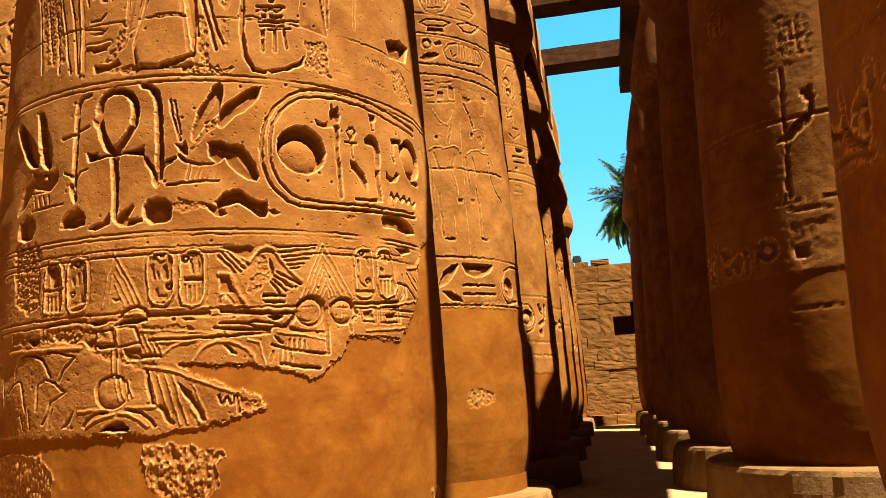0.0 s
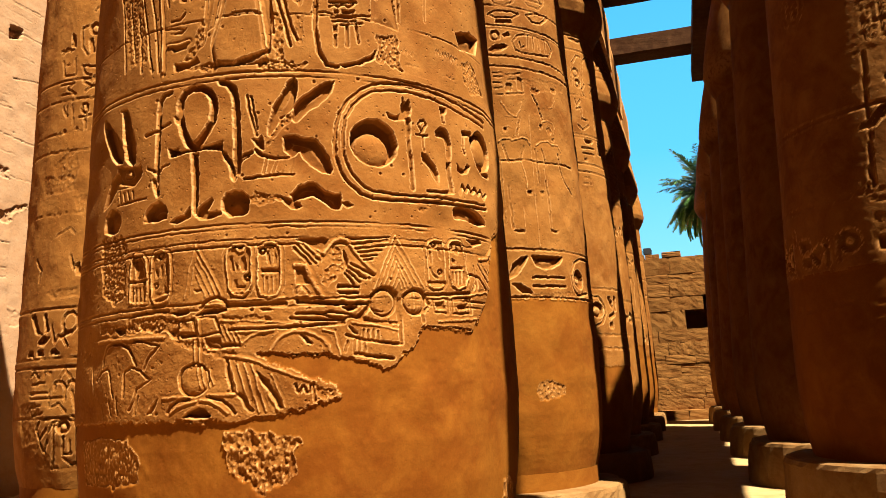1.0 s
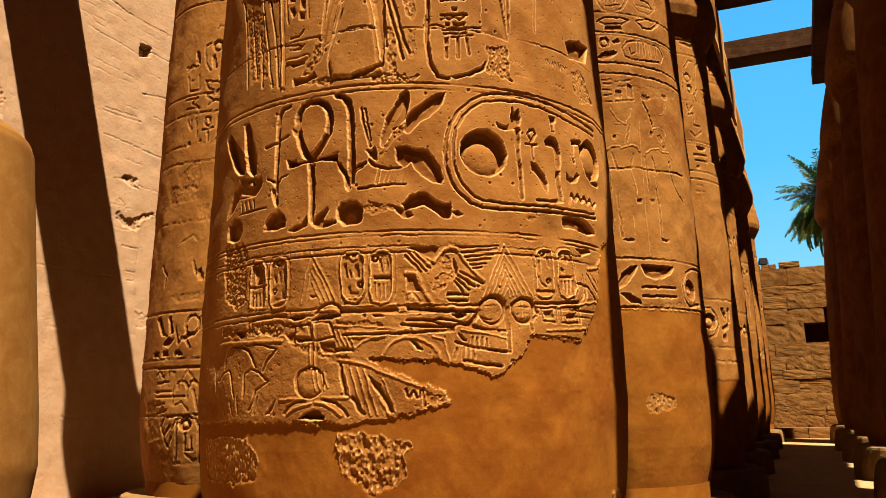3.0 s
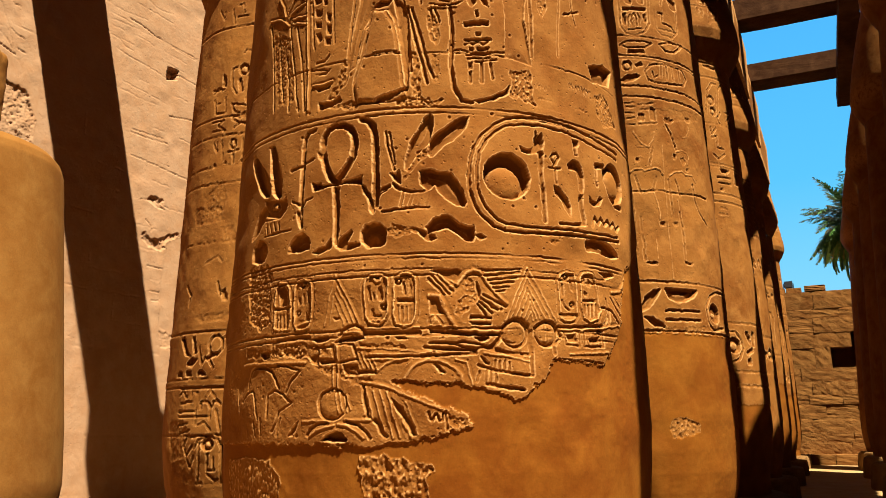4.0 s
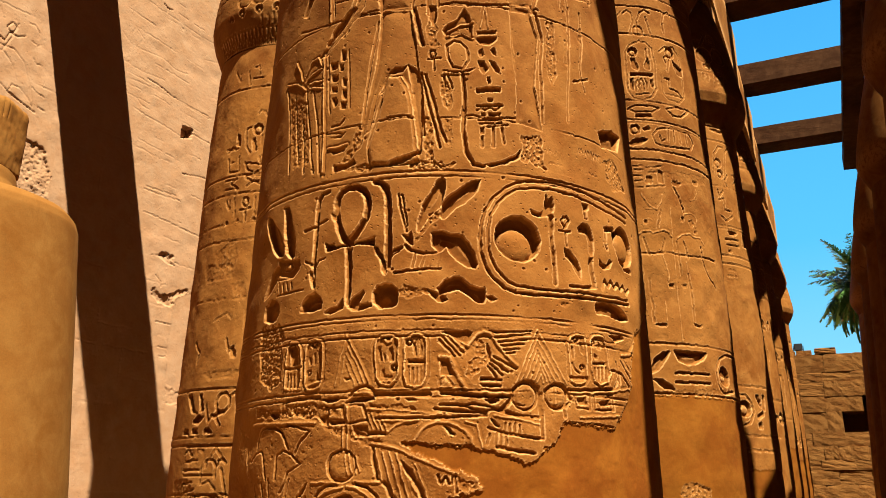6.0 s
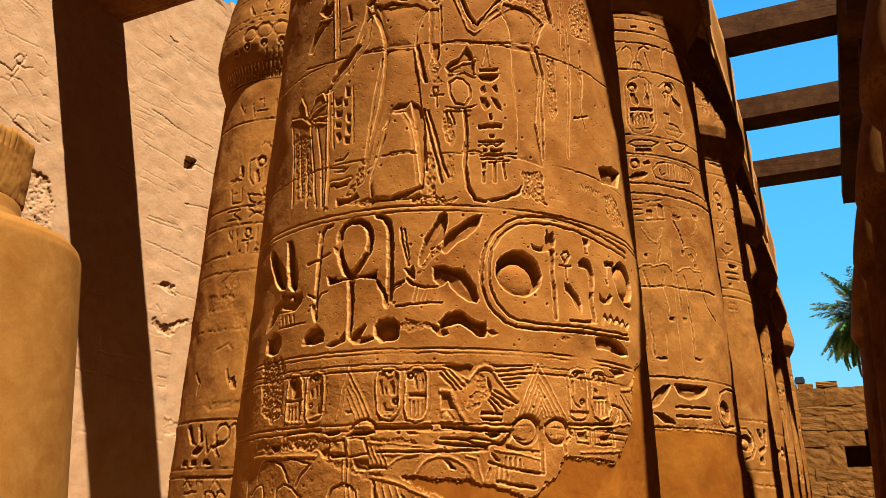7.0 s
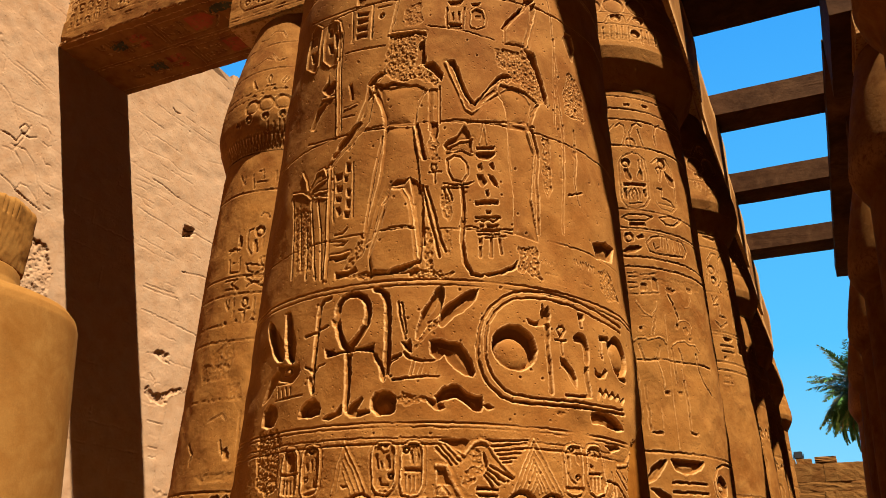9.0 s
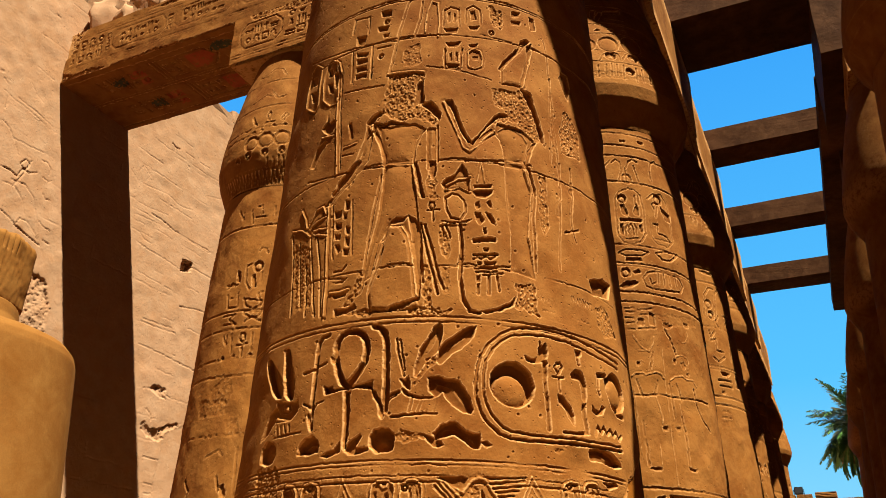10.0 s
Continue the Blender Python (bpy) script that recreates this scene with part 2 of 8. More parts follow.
class Relief:
    """u runs round the skin from the side that faces the walk, z upwards."""

    gain = 1.0

    def __init__(self, u, z, seed, wear=0.35, rough=0.14):
        self.u, self.z, self.rng = u, z, np.random.default_rng(seed)
        nz, nu = len(z), len(u)
        self.du, self.dz = u[1] - u[0], float(np.median(np.diff(z)))
        cell = lambda cm: cm / self.dz
        r = self.rng
        self.fine, self.mid, self.wide = soft_noise(r, nz, nu, max(1.25, cell(0.8))), soft_noise(r, nz, nu, cell(4)), soft_noise(r, nz, nu, cell(22))
        self.grit, self.rub = soft_noise(r, nz, nu, max(1.2, cell(2.6))), soft_noise(r, nz, nu, max(1.3, cell(1.5)))
        self.U = u[None, :] + wear * soft_noise(r, nz, nu, cell(3.5)) + 0.2 * wear * soft_noise(r, nz, nu, max(1.3, cell(1.3)))
        self.Z = z[:, None] + wear * soft_noise(r, nz, nu, cell(3.5)) + 0.2 * wear * soft_noise(r, nz, nu, max(1.3, cell(1.3)))
        self.h = rough * (0.5 * self.fine + 0.7 * self.mid) + 0.5 * self.wide
        self.skin = np.zeros((nz, nu), np.int32)

    def window(self, pts, pad):
        p = np.asarray(pts, float)
        (u0, z0), (u1, z1) = p.min(0) - pad, p.max(0) + pad
        a, b = np.searchsorted(self.u, (u0, u1))
        c, d = np.searchsorted(self.z, (z0, z1))
        return (slice(c, d), slice(a, b)) if b > a and d > c else None

    def edge(self, w, pts, closed):
        """Distance to a line through pts, and whether the place lies inside it."""
        U, Z = self.U[w], self.Z[w]
        best, inside = np.full(U.shape, 1e9), np.zeros(U.shape, bool)
        ring = list(pts) + ([pts[0]] if closed else [])
        for (ax, ay), (bx, by) in zip(ring, ring[1:]):
            dx, dy = bx - ax, by - ay
            t = np.clip(((U - ax) * dx + (Z - ay) * dy) / (dx * dx + dy * dy + 1e-9), 0, 1)
            best = np.minimum(best, (U - ax - t * dx) ** 2 + (Z - ay - t * dy) ** 2)
            if closed and ay != by:
                inside ^= ((ay > Z) != (by > Z)) & (U < ax + (Z - ay) * dx / dy)
        return np.sqrt(best), inside

    def lower(self, w, depth):
        self.h[w] = np.minimum(self.h[w], np.where(depth > 0.02, 0.25 * self.h[w] - 1.2 * self.gain * depth, self.h[w]))

    def ring(self, z, width, depth):
        w = self.window([(self.u[0], z), (self.u[-1], z)], width + 1)
        if w:
            self.lower(w, depth * crisp(1.6 * (1 - np.abs(self.Z[w] - z) / (width * 0.5 + 0.12))))

    def groove(self, pts, width, depth):
        w = self.window(pts, width + 1.5)
        if w:
            d, _ = self.edge(w, pts, False)
            self.lower(w, depth * crisp(max(1.5, min(3.2, 1.1 * width)) * (1 - d / (width * 0.5 + 0.12))))

    def sink(self, pts, depth):
        w = self.window(pts, 2.0)
        if w:
            d, inside = self.edge(w, pts, True)
            self.lower(w, np.where(inside, depth * crisp(d / 0.8 + 0.08) * (1 - 0.25 * ease((d - 1.5) / 6)), 0))

    def ridge(self, pts, width, height):
        """A fine line left standing, with a shallow trough along both sides."""
        w = self.window(pts, 2 * width + 1)
        if w:
            d, _ = self.edge(w, pts, False)
            self.h[w] += height * ease(1.45 - d / (0.52 * width)) - 0.30 * height * ease(2.2 - d / (0.85 * width))

    def boss(self, pts, height):
        """A rounded swelling inside an outline, cut round by a groove."""
        w = self.window(pts, 2.5)
        if w:
            d, inside = self.edge(w, pts, True)
            self.h[w] += np.where(inside, height * np.sqrt(np.clip(d / 2.6, 0, 1)), -0.5 * height * ease(1.4 - d / 0.9))

    def oval(self, pts):
        """The rope ring round a royal name: a raised rim, the field within it sunk."""
        w = self.window(pts, 2.5)
        if w:
            d, inside = self.edge(w, pts, True)
            self.h[w] -= np.where(inside, 0.75 * ease((d - 0.4) / 0.7), 0.55 * ease(1.9 - d / 1.0))
            self.h[w] += 0.75 * ease(1.5 - d / 0.62)

    def figure(self, pts, depth):
        """Sunk relief: cut down at its outline, rounded back to the face within."""
        w = self.window(pts, 2.0)
        if w:
            d, inside = self.edge(w, pts, True)
            cut = 1.7 * depth * crisp(d / 0.7 + 0.1) * (0.12 + 0.88 * np.exp(-d / 4.2))
            self.lower(w, np.where(inside, cut, 0))

    def disc(self, u, z, r, u2, z2, r2, depth):
        w = self.window([(u - r, z - r), (u + r, z + r)], 2.0)
        if w:
            a = np.hypot(self.U[w] - u, self.Z[w] - z)
            b = np.hypot(self.U[w] - u2, self.Z[w] - z2)
            dome = np.sqrt(np.clip(1 - (b / r2) ** 2, 0, 1))
            self.lower(w, np.where(a < r, np.maximum(depth * ease((r - a) / 0.8 + 0.2) * (1 - 1.02 * dome ** 0.8), 0.03), 0))

    def chip(self, pts, depth):
        w = self.window(pts, 3.0)
        if w:
            d, inside = self.edge(w, pts, True)
            s = np.where(inside, d, -d) + 0.8 * self.mid[w] + 0.5 * self.grit[w]
            bumps = 0.42 + 0.15 * self.rub[w] + 0.15 * self.fine[w] + 0.06 * self.grit[w]
            self.h[w] -= depth * ease(s / 1.2) * np.clip(bumps, 0.05, 2.2)

    def broken(self, pts, depth):
        """Stone broken away in large flakes."""
        w = self.window(pts, 6.0)
        if w:
            d, inside = self.edge(w, pts, True)
            nz, nu = self.h.shape
            big, small = soft_noise(self.rng, nz, nu, 16 / self.dz)[w], soft_noise(self.rng, nz, nu, 6 / self.dz)[w]
            s = np.where(inside, d, -d) + 2.0 * small + 1.2 * self.mid[w]
            flakes = 0.30 + 0.34 * np.abs(big) + 0.22 * np.abs(small) + 0.05 * np.abs(self.mid[w])
            self.h[w] -= depth * ease(s / 3.0) * np.clip(flakes, 0.05, 1.3)

    def plaster(self, pts, depth=1.2):
        w = self.window(pts, 4.0)
        if w:
            d, inside = self.edge(w, pts, True)
            s = np.where(inside, d, -d) + 0.9 * self.mid[w] + 0.5 * self.fine[w]
            on = s > 0
            flat = -depth * ease(s / 1.5) + 0.05 * self.mid[w] + 0.45 * self.wide[w] + 0.5 * ease((s - 8) / 40) * depth
            self.h[w] = np.where(on, flat, self.h[w])
            self.skin[w] = np.where(s > 0.6, 1, self.skin[w])

    def paint(self, pts, colour):
        """Old paint left inside an outline: the number of the material."""
        w = self.window(pts, 1.0)
        if w:
            d, inside = self.edge(w, pts, True)
            self.skin[w] = np.where(inside & (self.mid[w] + 0.6 * self.fine[w] < 0.9), colour, self.skin[w])

    def patch(self, pts, depth):
        """Bare broken stone that shows through the plaster."""
        w = self.window(pts, 4.0)
        if w:
            d, inside = self.edge(w, pts, True)
            s = np.where(inside, d, -d) + 0.8 * self.mid[w]
            self.h[w] = np.where(s > 0, -0.3 - depth * ease(s) * np.clip(0.34 + 0.13 * self.rub[w] + 0.12 * self.grit[w] + 0.08 * self.fine[w] + 0.10 * self.mid[w], 0, 1.2), self.h[w])
            self.skin[w] = np.where(s < 0, self.skin[w], 0)

    def sign(self, u, z, s, kind):
        """One small sign of about s centimetres; kinds stand for common strokes."""
        g = lambda *p: self.groove([(u + a * s, z + b * s) for a, b in p], max(0.9, 0.16 * s), max(0.9, 0.17 * s))
        if kind == 0:
            g((-0.45, 0), (0.45, 0))
            g((-0.45, -0.25), (0.45, -0.25))
        elif kind == 1:
            g((-0.4, -0.3), (-0.2, 0.1), (0, -0.2), (0.2, 0.1), (0.4, -0.3))
        elif kind == 2:
            self.sink([(u - 0.4 * s, z + 0.1 * s), (u + 0.4 * s, z + 0.1 * s), (u + 0.2 * s, z - 0.3 * s), (u - 0.2 * s, z - 0.3 * s)], 0.2 * s)
        elif kind == 3:
            self.disc(u, z, 0.36 * s, u, z, 0.24 * s, 0.2 * s)
        elif kind == 4:
            g((0, 0.45), (0, -0.45))
            g((-0.25, 0.2), (0.25, 0.2))
        elif kind == 5:
            g((-0.3, 0.4), (-0.3, -0.4))
            g((0.05, 0.4), (0.05, -0.4))
            g((0.35, 0.4), (0.35, -0.4))
        elif kind == 6:
            self.sink([(u - 0.1 * s, z + 0.45 * s), (u + 0.15 * s, z + 0.3 * s), (u + 0.3 * s, z - 0.4 * s), (u - 0.3 * s, z - 0.4 * s), (u - 0.05 * s, z)], 0.18 * s)
        elif kind == 7:
            g((-0.4, -0.35), (-0.35, 0.2), (0, 0.4), (0.3, 0.2), (0.1, -0.05), (0.4, -0.35))
        elif kind == 8:
            g((-0.35, 0.35), (0.35, 0.35), (0.35, -0.35), (-0.35, -0.35), (-0.35, 0.35))
        else:
            self.sink([(u - 0.45 * s, z - 0.2 * s), (u - 0.1 * s, z + 0.25 * s), (u + 0.45 * s, z + 0.05 * s), (u + 0.1 * s, z - 0.3 * s)], 0.18 * s)

    def signs(self, u0, u1, z0, z1, seed, size):
        rng = random.Random(seed)
        rows, cols = max(1, round((z1 - z0) / size)), max(1, round((u1 - u0) / size))
        for i in range(rows):
            for j in range(cols):
                self.sign(u0 + (j + 0.5) * (u1 - u0) / cols, z0 + (i + 0.5) * (z1 - z0) / rows, size * rng.uniform(0.75, 0.95), rng.randrange(10))

    def cartouche(self, u0, u1, z0, z1, seed):
        c = min(u1 - u0, z1 - z0) * 0.42
        out = []
        for cu, cz, a0 in ((u1 - c, z1 - c, 0), (u0 + c, z1 - c, 90), (u0 + c, z0 + c, 180), (u1 - c, z0 + c, 270)):
            out += [(cu + c * math.cos(radians(a0 + a)), cz + c * math.sin(radians(a0 + a))) for a in (0, 30, 60, 90)]
        wide = max(0.9, 0.065 * (u1 - u0))
        self.groove(out + [out[0]], wide, 1.3)
        m = 1.4 * wide
        self.signs(u0 + m, u1 - m, z0 + m, z1 - m, seed, max(2.6, (u1 - u0 - 2 * m) * (0.42 if seed % 2 else 0.6)))

    def scratches(self, u0, u1, z0, z1, seed):
        rng = random.Random(seed)
        u = u0
        while u < u1:
            h = (z1 - z0) * rng.uniform(0.5, 0.9)
            self.groove([(u, z0), (u + rng.uniform(0, 2), z0 + h), (u + rng.uniform(1, 3), z0 + h * rng.uniform(0, 1))], 0.6, 0.7)
            u += rng.uniform(2.2, 4)

    def worn_lips(self, reach=1.0, slope=1.25, deep=1.5):
        """The lower and left lips of every cut, worn back to a narrow bevel."""
        out = self.h.copy()
        start = np.where(self.h < -1.3, np.maximum(0.9 * self.h, -deep), 9.0)
        for k in range(1, max(1, int(reach / self.dz)) + 1):
            out[:-k] = np.minimum(out[:-k], start[k:] + slope * k * self.dz)
        for k in range(1, max(1, int(0.75 * reach / self.du)) + 1):
            out[:, :-k] = np.minimum(out[:, :-k], start[:, k:] + 1.05 * slope * k * self.du)
        self.h = np.where(self.skin == 0, out, self.h)

    def pits(self, count, deep=0.8):
        for _ in range(count):
            u, z = self.rng.uniform(self.u[0], self.u[-1]), self.rng.uniform(self.z[0], self.z[-1])
            r = 0.45 + 0.9 * self.rng.random() ** 3
            i, j = np.searchsorted(self.z, z), np.searchsorted(self.u, u)
            if not self.skin[min(i, len(self.z) - 1), min(j, len(self.u) - 1)]:
                w = self.window([(u - r, z - r), (u + r, z + r)], 0.6)
                if w:
                    a = np.hypot(self.U[w] - u, self.Z[w] - z)
                    self.h[w] -= deep * r * ease(1.3 * (1 - a / r))


SKIN_R = 140.0


def carved_shaft(carve, span, du, dz, seed, z_low=48.0, z_high=645.0, wear=0.35, pits=0, profile=None):
    """A shaft (or capital) whose skin is carved over the span of degrees that the walk sees."""
    radius = profile or shaft_radius

    def build(parent, mats, name="shaft", smooth=True):
        u = np.arange(radians(span[0] + 60) * SKIN_R, radians(span[1] + 60) * SKIN_R, du)
        z = np.arange(z_low, z_high, dz) if du > 0.7 else np.concatenate([np.arange(z_low, 92, 1.2), np.arange(92, 128, 0.7), np.arange(128, 325, 0.46), np.arange(325, z_high, 0.58)])
        rel = Relief(u, z, seed, wear, 0.05 if du < 0.7 else 0.12)
        carve(rel)
        rel.worn_lips(0.62 if du < 0.7 else 1.0)
        rel.pits(pits)
        th = u / SKIN_R - radians(60)
        r = radius(z / 100)[:, None] + rel.h / 100
        v = np.stack([r * np.cos(th), r * np.sin(th), np.repeat((z / 100)[:, None], len(u), 1)], -1).reshape(-1, 3)
        me = grid_mesh(name, v, len(u), len(z), mats[0], smooth)
        if len(mats) > 1:
            me.materials.append(mats[1])
            me.polygons.foreach_set("material_index", rel.skin[:-1, :-1].ravel().astype(np.int32))
        ob = new(name, me)
        ob.parent = parent
        return ob

    return build


def carved_face(rel, origin, along, up, out, mats, name, parent, smooth=True):
    """A flat face with a relief on it: u runs along, z runs up."""
    o, a, b, c = (np.array(v, float) for v in (origin, along, up, out))
    v = o + (rel.u / 100)[None, :, None] * a + (rel.z / 100)[:, None, None] * b + (rel.h / 100)[:, :, None] * c
    me = grid_mesh(name, v.reshape(-1, 3), len(rel.u), len(rel.z), mats[0], smooth)
    for m in mats[1:]:
        me.materials.append(m)
    me.polygons.foreach_set("material_index", np.clip(rel.skin[:-1, :-1], 0, len(mats) - 1).ravel().astype(np.int32))
    ob = new(name, me)
    ob.parent = parent
    return ob


# ---- carvings of the great column ----
def carve_great(cut):
    # rings
    cut.ring(319.9, 1.6, 1.2)
    cut.ring(316.4, 1.2, 1.0)
    cut.ring(232.9, 1.2, 0.9)
    cut.ring(230.3, 0.9, 0.5)
    cut.ring(224.3, 0.9, 0.5)
    cut.ring(220.8, 1.2, 0.8)
    cut.ring(191.2, 1.3, 0.8)
    cut.ring(187.6, 1.1, 0.6)
    cut.chip([(-141.1, 236.0), (-116.2, 233.8), (-113.5, 216.7), (-113.1, 200.0), (-122.5, 194.4), (-136.2, 202.5)], 2.2)
    # hare
    cut.sink([(-147.6, 311.0), (-141.1, 307.0), (-132.8, 299.3), (-125.3, 291.2), (-121.8, 283.8), (-122.4, 278.4), (-129.0, 279.2), (-136.9, 284.9), (-143.4, 295.9), (-148.5, 305.7)], 4.5)
    cut.sink([(-127.0, 312.3), (-122.3, 311.6), (-118.6, 305.7), (-115.2, 297.4), (-111.4, 289.3), (-110.6, 281.8), (-111.1, 276.0), (-114.6, 274.4), (-119.7, 279.7), (-124.4, 295.5), (-125.6, 303.4)], 4.5)
    cut.sink([(-128.4, 276.9), (-109.1, 273.5), (-106.3, 275.3), (-104.3, 269.2), (-107.6, 265.1), (-113.3, 262.4), (-125.6, 265.5), (-128.3, 271.0)], 2.2)
    cut.boss([(-122.2, 272.1), (-119.5, 273.5), (-115.8, 272.1), (-114.2, 269.3), (-117.3, 268.4), (-121.1, 269.8)], 1.2)
    cut.sink([(-141.8, 252.7), (-139.2, 259.5), (-134.8, 269.6), (-128.8, 273.3), (-124.9, 267.9), (-128.7, 262.4), (-134.0, 256.8)], 2.6)
    cut.groove([(-127.1, 263.6), (-119.0, 263.0), (-110.3, 263.0), (-105.9, 267.3)], 1.2, 1.2)
    cut.groove([(-125.4, 261.9), (-123.6, 254.5)], 1.2, 1.3)
    cut.groove([(-121.3, 260.1), (-119.4, 254.2)], 1.2, 1.3)
    cut.groove([(-116.8, 260.5), (-115.0, 254.6)], 1.2, 1.3)
    cut.groove([(-112.2, 259.5), (-110.8, 254.7)], 1.2, 1.3)
    cut.groove([(-126.5, 253.5), (-111.6, 253.4), (-100.7, 253.4)], 1.3, 1.5)
    # hollows of the lower row
    cut.sink([(-138.2, 248.6), (-134.2, 252.2), (-128.6, 251.7), (-123.4, 248.1), (-121.5, 242.7), (-123.9, 237.8), (-131.3, 237.1), (-138.3, 239.1)], 4.2)
    cut.sink([(-101.3, 239.9), (-100.3, 245.1), (-96.4, 249.4), (-91.3, 250.6), (-86.6, 247.7), (-84.9, 243.5), (-85.3, 240.3), (-92.6, 239.0)], 5.5)
    cut.sink([(-83.3, 237.4), (-80.4, 239.8), (-74.7, 241.0), (-71.1, 245.7), (-70.4, 239.1), (-74.4, 237.4), (-79.9, 235.9)], 2.6)
    cut.sink([(-67.8, 238.9), (-66.8, 242.7), (-62.4, 246.7), (-58.4, 248.8), (-57.2, 247.0), (-59.7, 243.3), (-60.9, 241.0), (-53.3, 241.3), (-52.5, 239.0), (-58.1, 237.3), (-65.1, 236.8)], 3.6)
    cut.sink([(-52.6, 241.3), (-52.0, 247.1), (-49.9, 250.9), (-45.6, 252.1), (-41.2, 251.2), (-38.1, 247.9), (-37.5, 244.0), (-38.3, 239.1), (-41.4, 237.3), (-48.0, 237.5)], 6.0)
    # staffs and ankh
    cut.groove([(-86.0, 313.6), (-90.4, 312.8), (-93.2, 309.9), (-94.1, 302.9), (-93.7, 293.6), (-93.5, 279.1), (-93.1, 266.6), (-92.4, 255.5)], 2.6, 3.2)
    cut.groove([(-102.9, 291.1), (-95.4, 292.0), (-91.5, 294.0), (-86.8, 295.4)], 2.0, 2.2)
    cut.groove([(-92.8, 264.8), (-96.6, 269.2), (-100.6, 270.8)], 1.2, 1.5)
    cut.groove([(-92.0, 265.4), (-89.5, 269.7), (-85.8, 270.6)], 1.2, 1.5)
    cut.groove([(-95.8, 263.5), (-94.1, 258.1), (-92.1, 253.7)], 1.6, 2.0)
    cut.groove([(-70.2, 278.6), (-73.7, 282.9), (-76.8, 289.4), (-79.5, 298.8), (-79.2, 306.9), (-76.8, 311.7), (-72.0, 313.7), (-66.4, 313.4), (-61.5, 310.6), (-58.5, 305.5), (-57.6, 299.2), (-58.6, 292.8), (-61.8, 286.7), (-65.9, 281.4), (-69.4, 278.2)], 4.0, 4.6)
    cut.sink([(-83.4, 299.3), (-79.3, 297.3), (-77.9, 291.3), (-81.6, 294.7)], 3.0)
    cut.sink([(-85.8, 280.5), (-78.8, 277.8), (-72.0, 277.8), (-67.1, 278.0), (-59.7, 279.1), (-54.0, 280.0), (-52.3, 280.6), (-52.6, 274.7), (-55.8, 275.6), (-62.5, 276.5), (-68.8, 276.1), (-74.6, 276.0), (-80.5, 274.9), (-84.6, 274.7)], 4.6)
    cut.sink([(-53.3, 274.8), (-51.1, 273.9), (-47.7, 269.3), (-46.0, 264.1), (-44.7, 259.0), (-45.5, 256.7), (-47.4, 259.1), (-49.2, 266.0), (-51.9, 270.5)], 3.6)
    cut.sink([(-71.1, 275.9), (-66.8, 275.5), (-66.7, 265.5), (-66.5, 255.3), (-66.4, 247.0), (-67.9, 239.9), (-69.3, 242.2), (-69.8, 258.9)], 4.2)
    cut.groove([(-53.9, 315.0), (-50.2, 313.9), (-47.0, 310.0), (-45.3, 304.4), (-44.5, 291.7), (-44.0, 277.7), (-44.0, 270.8), (-44.2, 262.3)], 3.6, 4.2)
    cut.groove([(-43.6, 269.8), (-40.0, 271.6), (-36.3, 272.5)], 1.8, 2.0)
    cut.groove([(-43.7, 265.3), (-41.5, 268.6), (-38.2, 270.6)], 1.4, 1.6)
    # plant with leaves
    cut.groove([(-38.9, 305.1), (-37.5, 296.7), (-35.8, 289.5), (-33.7, 282.5)], 1.1, 1.2)
    cut.groove([(-36.8, 305.0), (-35.0, 294.8), (-33.2, 285.9)], 1.1, 1.2)
    cut.sink([(-36.0, 280.8), (-33.3, 280.0), (-30.7, 282.4), (-29.5, 277.8), (-29.7, 273.7), (-32.4, 274.5)], 3.0)
    cut.sink([(-13.7, 316.3), (-11.6, 314.8), (-11.8, 305.3), (-14.1, 297.4), (-18.3, 293.8), (-22.2, 289.2), (-25.4, 284.0), (-27.0, 281.3), (-27.7, 284.0), (-26.3, 291.0), (-24.2, 298.8), (-20.3, 305.3), (-16.7, 312.6)], 4.6)
    cut.chip([(-21.7, 293.8), (-15.0, 295.2), (-13.3, 291.0), (-17.1, 285.7), (-23.7, 281.2), (-29.0, 273.7), (-31.0, 273.1), (-27.0, 280.6)], 1.6)
    cut.sink([(9.4, 315.0), (8.0, 309.8), (4.5, 304.1), (-0.6, 299.2), (-5.6, 296.5), (-10.6, 291.1), (-12.9, 289.3), (-14.3, 291.0), (-13.4, 298.1), (-9.1, 304.3), (-2.3, 309.2), (4.6, 314.0)], 4.6)
    cut.sink([(-19.4, 281.2), (-13.8, 282.6), (-8.8, 280.6), (-2.2, 280.1), (1.8, 275.8), (5.1, 269.1), (7.0, 262.5), (6.0, 260.1), (1.1, 260.6), (-4.7, 264.4), (-8.6, 268.7), (-11.0, 272.7), (-15.2, 269.6), (-19.2, 273.6)], 4.2)
    cut.groove([(-34.0, 273.8), (-30.9, 270.7), (-24.9, 269.2), (-17.7, 269.2), (-13.6, 271.3)], 1.8, 2.0)
    cut.groove([(-28.2, 269.6), (-28.7, 265.2), (-30.2, 260.9)], 1.1, 1.4)
    cut.groove([(-22.6, 268.5), (-24.4, 264.2), (-25.3, 260.8)], 1.1, 1.4)
    cut.groove([(-18.4, 269.2), (-18.9, 265.2), (-20.1, 261.1)], 1.1, 1.4)
    cut.groove([(-14.5, 269.2), (-14.7, 265.2), (-15.6, 261.2)], 1.1, 1.4)
    cut.groove([(-39.9, 257.8), (-31.1, 258.9), (-21.4, 259.8), (-14.3, 259.8)], 1.6, 1.8)
    cut.chip([(-37.1, 247.2), (-30.7, 249.7), (-22.7, 248.6), (-20.3, 245.4), (-25.7, 243.8), (-32.0, 242.2), (-36.9, 243.3)], 1.6)
